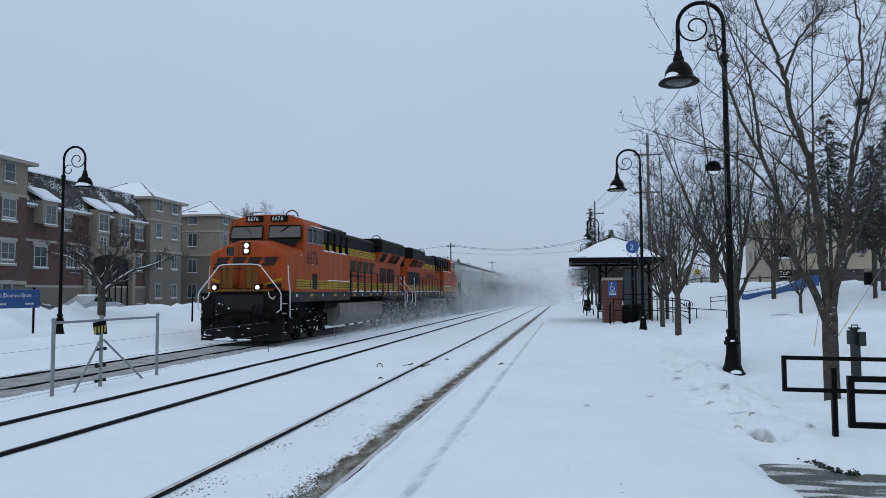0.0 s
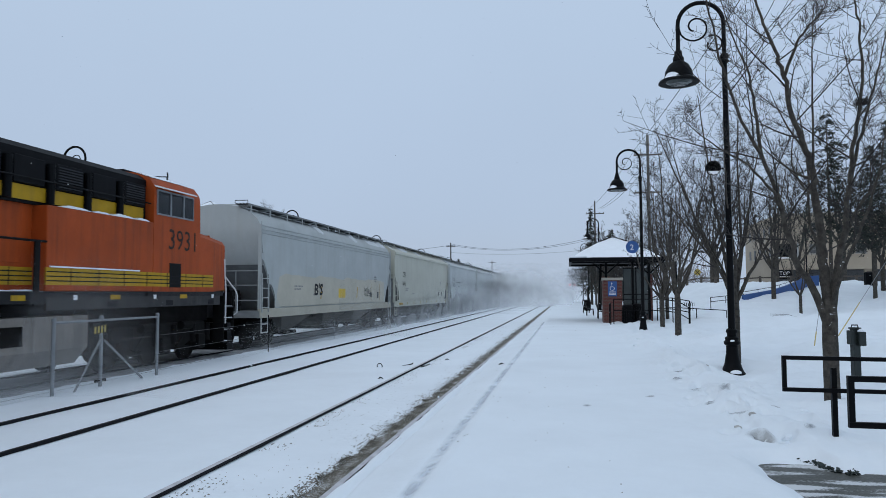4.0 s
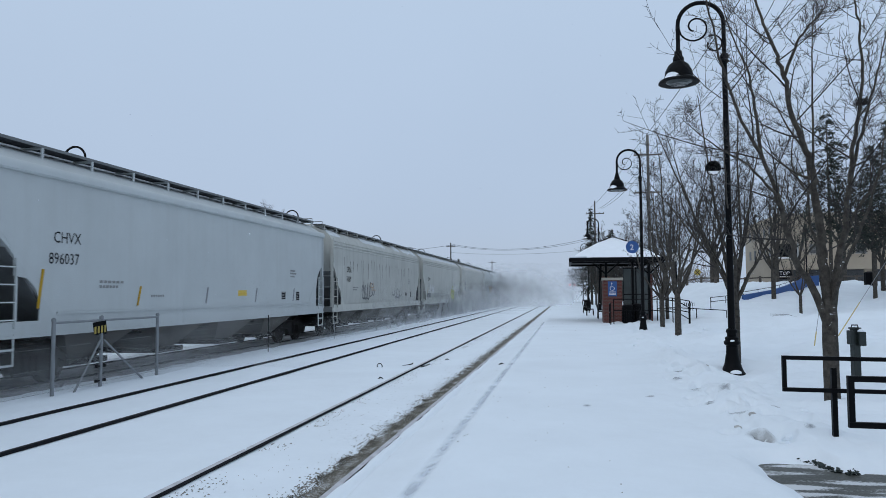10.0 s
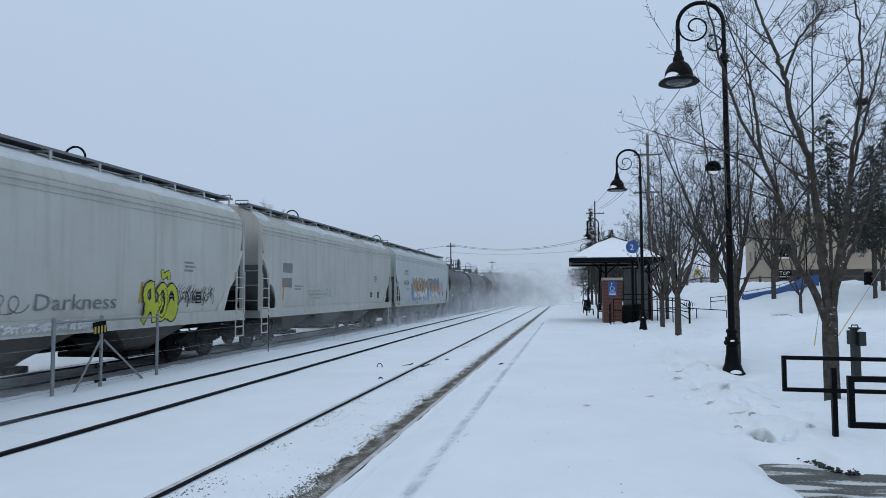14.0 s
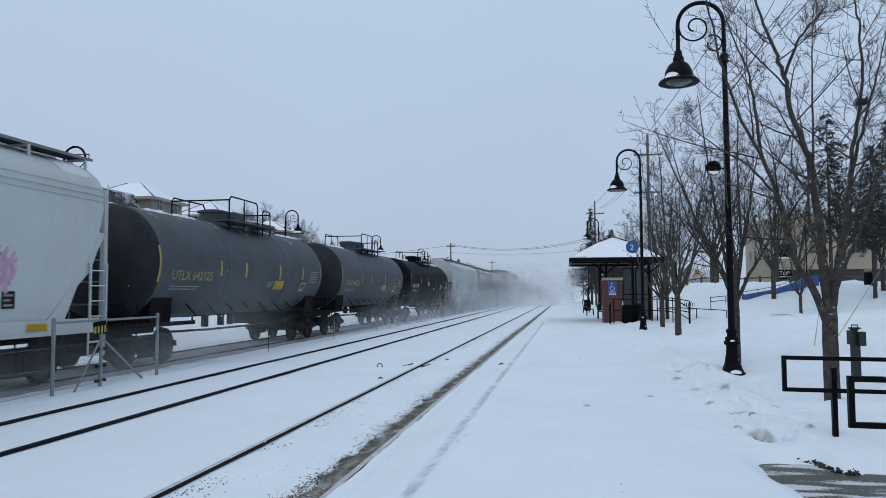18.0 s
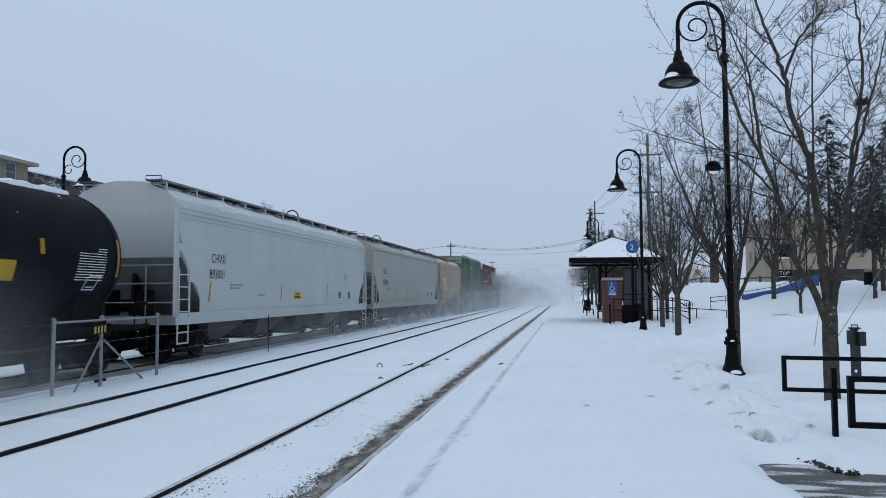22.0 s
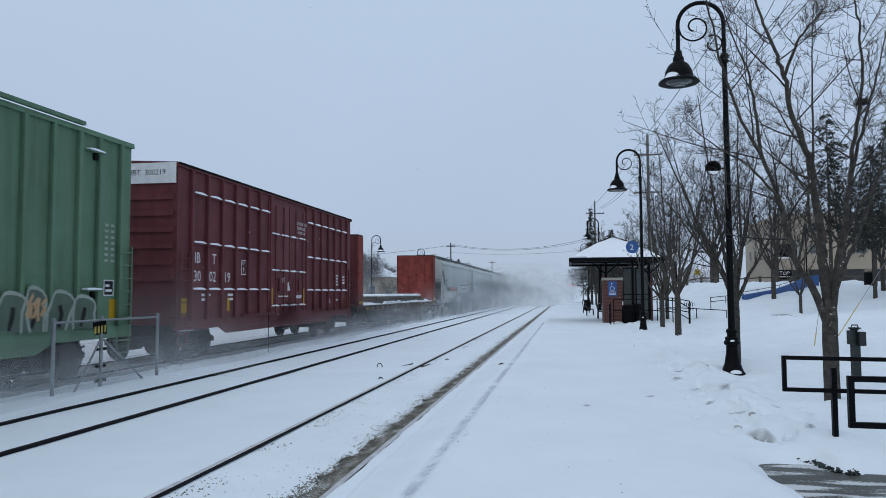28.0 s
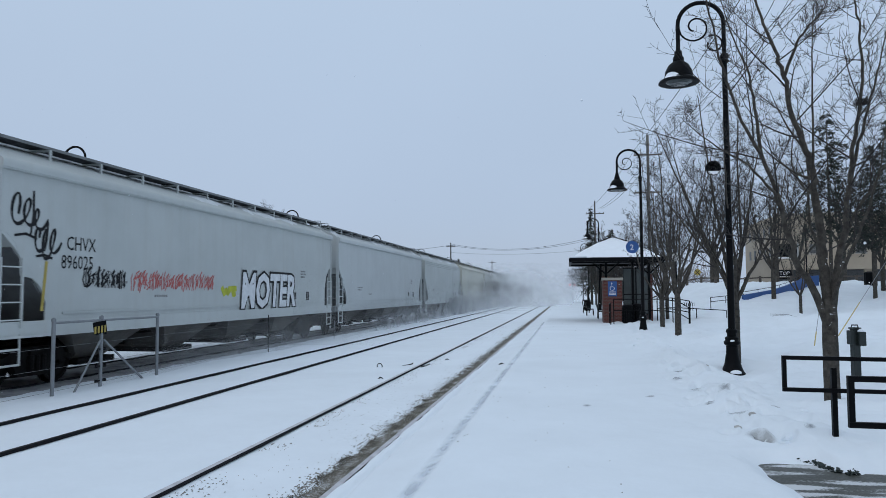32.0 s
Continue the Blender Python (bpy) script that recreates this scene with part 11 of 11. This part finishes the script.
for y, z, ln in ((1.95, 2.575, 0.92), (1.80, 2.075, 1.22)):
    part("number_patch", bx(x_ - 0.004, x_ - 0.001, -a_ + y - 0.05, -a_ + y + ln, z, z + 0.37), M_SPRAY["white"], c_, "white number patch")
GREEN_RIBS = [(y - 334.67) / 7.825 for y in [327.35 + 0.785 * k for k in range(7)] + [336.6 + 0.79 * k for k in range(6)] + [341.22, 342.0]]
c_, a_, w_ = boxcar(326.85, 342.5, "green", "green boxcar with vertical ribs and pale graffiti", [(-0.24, -0.01, z) for z in (1.35, 2.9, 4.3)], GREEN_RIBS, 5.35)
part("roof_edge", bx(w_ + 0.02, w_ + 0.11, -a_, a_ - 1.85, 5.33, 5.41), M_CAR["green"], c_)
for z_ in (1.88, 4.83):
    pl_ = part("seal_bracket", bx(w_ + 0.002, w_ + 0.13, a_ - 1.72, a_ - 1.22, z_, z_ + 0.03), M_CAR["green"], c_, "small bracket with snow on it")
    part("snow", prism(BM(), [(a_ - 1.72, z_ + 0.03), (a_ - 1.22, z_ + 0.03), (a_ - 1.22, z_ + 0.055), (a_ - 1.5, z_ + 0.075), (a_ - 1.72, z_ + 0.06)], "x", w_ + 0.01, w_ + 0.14), M_SNOWCAP, pl_)
    part("stay", bx(w_ + 0.002, w_ + 0.06, a_ - 1.46, a_ - 1.36, z_ - 0.15, z_), M_BLACK, pl_)
def arches(c, x, y0, n, width, z0, z1, seed):
    """Fat rounded letters in spray paint that spell nothing: grey fill, dark core, pale outline."""
    rnd = random.Random(seed)
    for k in range(n):
        fill, line, core = BM(), BM(), BM()
        u = y0 + k * width * 0.9
        h, w = (z1 - z0) * rnd.uniform(0.75, 1.0), width * rnd.uniform(0.8, 1.1)
        arc = [(u + w * (0.5 - 0.5 * math.cos(math.pi * q / 10)) + 0.06 * math.sin(q), z0 + h * (0.45 + 0.55 * math.sin(math.pi * q / 10))) for q in range(11)]
        arc = [(u + rnd.gauss(0, 0.04), z0)] + arc + [(u + w + rnd.gauss(0, 0.04), z0)]
        fill.faces.new([fill.verts.new((x + 0.0006 * k, a, b)) for a, b in arc])
        ribbon(line, x + 0.004 + 0.0006 * k, arc, 0.032, 0.25)
        m = u + w * 0.5
        ribbon(core, x + 0.002 + 0.0006 * k, [(m - 0.05, z0 + 0.1 * h), (m + 0.02, z0 + 0.4 * h), (m + rnd.gauss(0, 0.05), z0 + 0.6 * h)], 0.045, 0.4)
        for b, paint, lb in ((fill, M_SPRAY["fill"], "grey-green spray-paint fill"), (line, M_SPRAY["pale"], "pale spray-painted outline"), (core, M_SPRAY["black"], "dark spray-painted strokes")):
            bmesh.ops.recalc_face_normals(b, faces=b.faces)
            part("graffiti", b, paint, c, lb)


arches(c_, w_ + 0.098, a_ - 6.2, 7, 0.74, 1.12, 1.98, 17)
arches(c_, w_ + 0.098, -a_ + 0.6, 6, 0.74, 1.12, 1.85, 18)
scrawl(c_, w_ + 0.108, a_ - 3.45, a_ - 3.0, 1.3, 1.85, M_SPRAY["brown"], 42, 2, 0.04, "tan spray-painted strokes", True)
bm = BM()
for r0_, r1_ in ((0.42, 0.5), (0.16, 0.24)):
    for k in range(20):
        a0_, a1_ = 2 * math.pi * k / 20, 2 * math.pi * (k + 0.98) / 20
        bm.faces.new([bm.verts.new((w_ + 0.084, -a_ * 0.8 + r * 0.62 * math.cos(q), 4.1 + r * 1.15 * math.sin(q))) for r, q in ((r0_, a0_), (r1_, a0_), (r1_, a1_), (r0_, a1_))])
part("emblem", bm, M_SPRAY["white"], c_, "white painted oval emblem")
bm = BM()
for k in range(3):
    box(bm, w_ + 0.05, w_ + 0.054, -a_ * 0.16, -a_ * 0.06, 3.75 - k * 0.14, 3.83 - k * 0.14)
for k in range(7):
    for q in range(2):
        box(bm, w_ + 0.002, w_ + 0.005, a_ - 0.98 + q * 0.22, a_ - 0.98 + q * 0.22 + 0.12, 3.3 - k * 0.13, 3.36 - k * 0.13)
part("stencilling", bm, M_SPRAY["pale"], c_)
plate = part("plate", bx(w_ + 0.004, w_ + 0.012, a_ - 1.0, a_ - 0.64, 1.78, 2.13), M_SPRAY["black"], c_, "black data plate with white border")
bm = BM()
for u0, u1, v0, v1 in ((0, 0.36, 0, 0.025), (0, 0.36, 0.325, 0.35), (0, 0.025, 0.025, 0.325), (0.335, 0.36, 0.025, 0.325), (0.07, 0.29, 0.09, 0.14), (0.07, 0.2, 0.2, 0.25)):
    box(bm, w_ + 0.012, w_ + 0.015, a_ - 1.0 + u0, a_ - 1.0 + u1, 1.78 + v0, 1.78 + v1)
part("plate_border", bm, M_TEXTW, plate)
part("end_panel", bx(-w_ + 0.02, w_ - 0.02, -a_ - 0.012, -a_ - 0.002, 4.68, 5.2), M_SPRAY["pale"], c_, "pale end panel")
bm = BM()
for k in range(9):
    box(bm, 0.1 + k * 0.13, 0.19 + k * 0.13, -a_ - 0.016, -a_ - 0.012, 4.85, 4.98)
part("lettering_bars", bm, M_TEXTD, c_)
MAROON_RIBS = [-0.907 + 0.114 * k for k in range(7)] + [0.223 + 0.114 * k for k in range(7)]
MAROON_LEDGES = [(q + 0.114 * k, q + 0.114 * (k + 1), z) for q in (-0.907, 0.223) for k in range(6) for z in (1.93, 3.20, 4.54)] + [(-0.223 + 0.111 * k, -0.223 + 0.111 * (k + 1), z) for k in range(4) for z in (1.38, 2.6, 3.85)]
c_, a_, w_ = boxcar(344.5, 360.1, "maroon", "dark maroon boxcar with snow on its ledges", MAROON_LEDGES, MAROON_RIBS, 5.3)
for k, s, z, dy in ((0, "IB", 2.66, 0.24), (1, "T", 2.66, 0.36), (0, "30", 2.16, 0.20), (1, "02", 2.16, 0.20), (2, "19", 2.16, 0.22)):
    letters("lettering", s, 0.42, M_TEXTW, c_, on_side(w_ + 0.006, a_ * (-0.907 + 0.114 * k) + dy, z), 1.0)
part("end_panel", bx(-w_ + 0.02, w_ - 0.02, -a_ - 0.012, -a_ - 0.002, 4.70, 5.24), M_SPRAY["white"], c_, "white end panel")
letters("lettering", "IBT  300219", 0.21, M_TEXTD, c_, on_front(0.22, -a_ - 0.016, 4.92), 0.95)
bm = BM()
for y, z, ln in ((1.4, 1.75, 0.5), (1.4, 1.62, 0.4), (3.0, 1.75, 0.6), (3.0, 1.62, 0.6)):
    box(bm, w_ + 0.003, w_ + 0.006, -a_ + y, -a_ + y + ln, z, z + 0.07)
part("stencilling", bm, M_TEXTW, c_)
for k, s in enumerate(("CLOSE AND LOCK", "DOOR BEFORE", "MOVING CAR")):
    letters("lettering", s, 0.15, M_TEXTW, c_, on_side(w_ + 0.102, a_ * 0.075 + 0.04 * k, 4.36 - 0.17 * k), 0.85)
part("eaves_strip", bx(w_ + 0.05, w_ + 0.068, -a_, a_, 5.19, 5.25), M_UNDER, c_, "dark weathered eaves strip")
for y in (-a_ * 0.205, a_ * 0.185):
    part("reflective_strip", bx(w_ + 0.046, w_ + 0.05, y, y + 0.11, 1.45, 2.0), M_YELLOW, c_)
bm = BM()
for y, z, ln, ht in ((-0.62, 2.2, 0.16, 0.2), (-0.15, 1.92, 0.2, 0.3), (-1.0, 1.7, 0.9, 0.04), (0.7, 1.7, 0.6, 0.04), (0.72, 1.64, 0.5, 0.03)):
    box(bm, w_ + 0.046, w_ + 0.05, y, y + ln, z, z + ht)
part("stencilling", bm, M_TEXTW, c_)["kind"] = "stuff"
bm = BM()
for y0_, z0_, y1_, z1_ in ((-0.25, 2.4, -0.05, 2.0), (0.35, 2.4, 0.1, 2.0), (-0.35, 1.5, 0.4, 1.5), (0.03, 1.5, 0.03, 2.5)):
    rod(bm, (w_ + 0.11, y0_, z0_), (w_ + 0.11, y1_, z1_), 0.016, n=6)
part("door_lever", bm, M_CAR["maroon"], c_)
bm = BM()
for u0, u1, v0, v1 in ((0, 0.36, 0, 0.03), (0, 0.36, 0.43, 0.46), (0, 0.03, 0.03, 0.43), (0.33, 0.36, 0.03, 0.43)):
    box(bm, w_ + 0.003, w_ + 0.006, -a_ * 0.50 + u0, -a_ * 0.50 + u1, 2.4 + v0, 2.4 + v1)
part("plate_frame", bm, M_TEXTW, c_)
letters("lettering", "PLATE", 0.1, M_TEXTW, c_, on_side(w_ + 0.006, -a_ * 0.50 + 0.05, 2.72), 0.85)
letters("lettering", "F", 0.22, M_TEXTW, c_, on_side(w_ + 0.006, -a_ * 0.50 + 0.12, 2.48), 0.9)
bm = BM()
for y, z, ln in ((a_ * 0.72, 2.55, 0.3), (a_ * 0.72, 2.42, 0.3), (a_ * 0.72, 2.29, 0.3), (a_ * 0.72, 2.16, 0.3), (a_ * 0.84, 2.5, 0.32), (a_ * 0.84, 2.37, 0.32), (a_ * 0.84, 2.24, 0.32), (a_ * 0.58, 1.5, 0.3), (a_ * 0.58, 1.4, 0.3), (a_ * 0.72, 1.5, 0.3), (-a_ * 0.2, 3.2, 0.3), (-a_ * 0.2, 3.08, 0.25)):
    for q in range(3):
        box(bm, w_ + 0.003, w_ + 0.006, y + ln * q / 3, y + ln * (q + 0.75) / 3, z, z + 0.07)
part("stencilling", bm, M_TEXTW, c_)["kind"] = "stuff"
fl_, fa_ = bulkhead_flat(361.4, 383.5, "bulkhead flat car in dark maroon, carrying timber")
lumber_load(367.2, 379.9)
rnd = random.Random(8)
for y0_, y1_ in ((fa_ - 3.5, fa_ - 1.3), (-fa_ + 1.3, -fa_ + 5.5)):
    bm, rows_ = BM(), []
    for k in range(15):
        u = y0_ + (y1_ - y0_) * k / 14
        h_ = 0.05 + 0.09 * math.sin(math.pi * min(1, k / 11)) + rnd.uniform(-0.015, 0.015)
        rows_.append([bm.verts.new(v) for v in ((-1.38, u, 1.20), (-1.3, u, 1.20 + h_), (1.2, u, 1.20 + h_), (1.36 - 0.10 * rnd.random(), u, 1.21 + 0.3 * h_ * rnd.random()), (1.38, u, 1.202))])
    for p_, q_ in zip(rows_, rows_[1:]):
        for k in range(4):
            bm.faces.new((p_[k], p_[k + 1], q_[k + 1], q_[k]))
    smooth(part("deck_snow", bm, M_SNOWCAP, fl_, "drifted snow lying on the deck"))
c_, a_, x_ = hopper(385.0, 403.65, "white", "pale covered hopper car with black, red and white graffiti", False, 4, marks=(("CHVX", 0.40, 1.85, 2.64, D, 0.85), ("896025", 0.40, 1.70, 2.28, D, 0.85)), snow=0.3)
scrawl(c_, x_, -a_ + 0.35, -a_ + 1.2, 2.85, 3.75, M_SPRAY["black"], 19, 3, 0.03)
scrawl(c_, x_, -a_ + 0.95, -a_ + 1.6, 2.5, 3.2, M_SPRAY["black"], 29, 3, 0.03)
scrawl(c_, x_, -a_ + 2.4, -a_ + 3.9, 1.9, 2.4, M_SPRAY["black"], 20, 6, 0.03, fuzz=True)
scrawl(c_, x_, -a_ + 4.1, -a_ + 8.1, 1.85, 2.4, M_SPRAY["faded"], 21, 14, 0.024, "red spray-painted scribble", True)
tag(c_, x_ + 0.02, "MOTER", -a_ + 9.8, -a_ + 14.6, 1.26, 2.58, M_SPRAY["black"], M_SPRAY["white"])
piece(c_, x_, -a_ + 8.6, -a_ + 9.5, 1.7, 2.05, [M_SPRAY["green"]], M_SPRAY["green"], 23, 2)
stripe(c_, x_, -a_ + 1.15, 1.5, 2.45, 0.08, 0.1, M_FADEY)
for k, (f_, r_) in enumerate(((404.6, 423.4), (424.5, 441.8), (442.9, 461.2), (462.3, 480.8), (481.9, 500.2), (501.3, 519.6))):
    hopper(f_, r_, ("blue", "white", "beige", "grey", "white", "blue")[k], "pale covered hopper car in the long train", k % 2 == 1, 4, snow=0.4)


# ---------------------------------------------------------------- what moves
def motions():
    times = [2.0 * k for k in range(17)]
    for row in TRAIN:
        c, s = row[0], row[1]
        rz = row[2] if len(row) > 2 else 0
        walk(c, [(t, pose(TRACK_X, s - gone(t), 0, 0, 0, rz)) for t in times])
    for v, s in SWIRLS:
        walk(v, [(t, pose(TRACK_X, s - gone(t), 0)) for t in times])
    walk(FLAKES, [(0.0, pose(0, 0, 0)), (32.0, pose(-9.0, -6.0, -38.0))])
    # one wheelset is keyed as it rolls, the others take over its keys
    lead = ROLLING[0]
    walk(lead, [(k / 30, pose(0, 0, 0, math.degrees(gone(k / 30) / WHEEL_R), 0, 0)) for k in range(0, 961)])
    for ob in ROLLING[1:]:
        ob.rotation_mode = "QUATERNION"
        ob.animation_data_create()
        ob.animation_data.action = lead.animation_data.action
        ob.animation_data.action_slot = lead.animation_data.action_slot


motions()
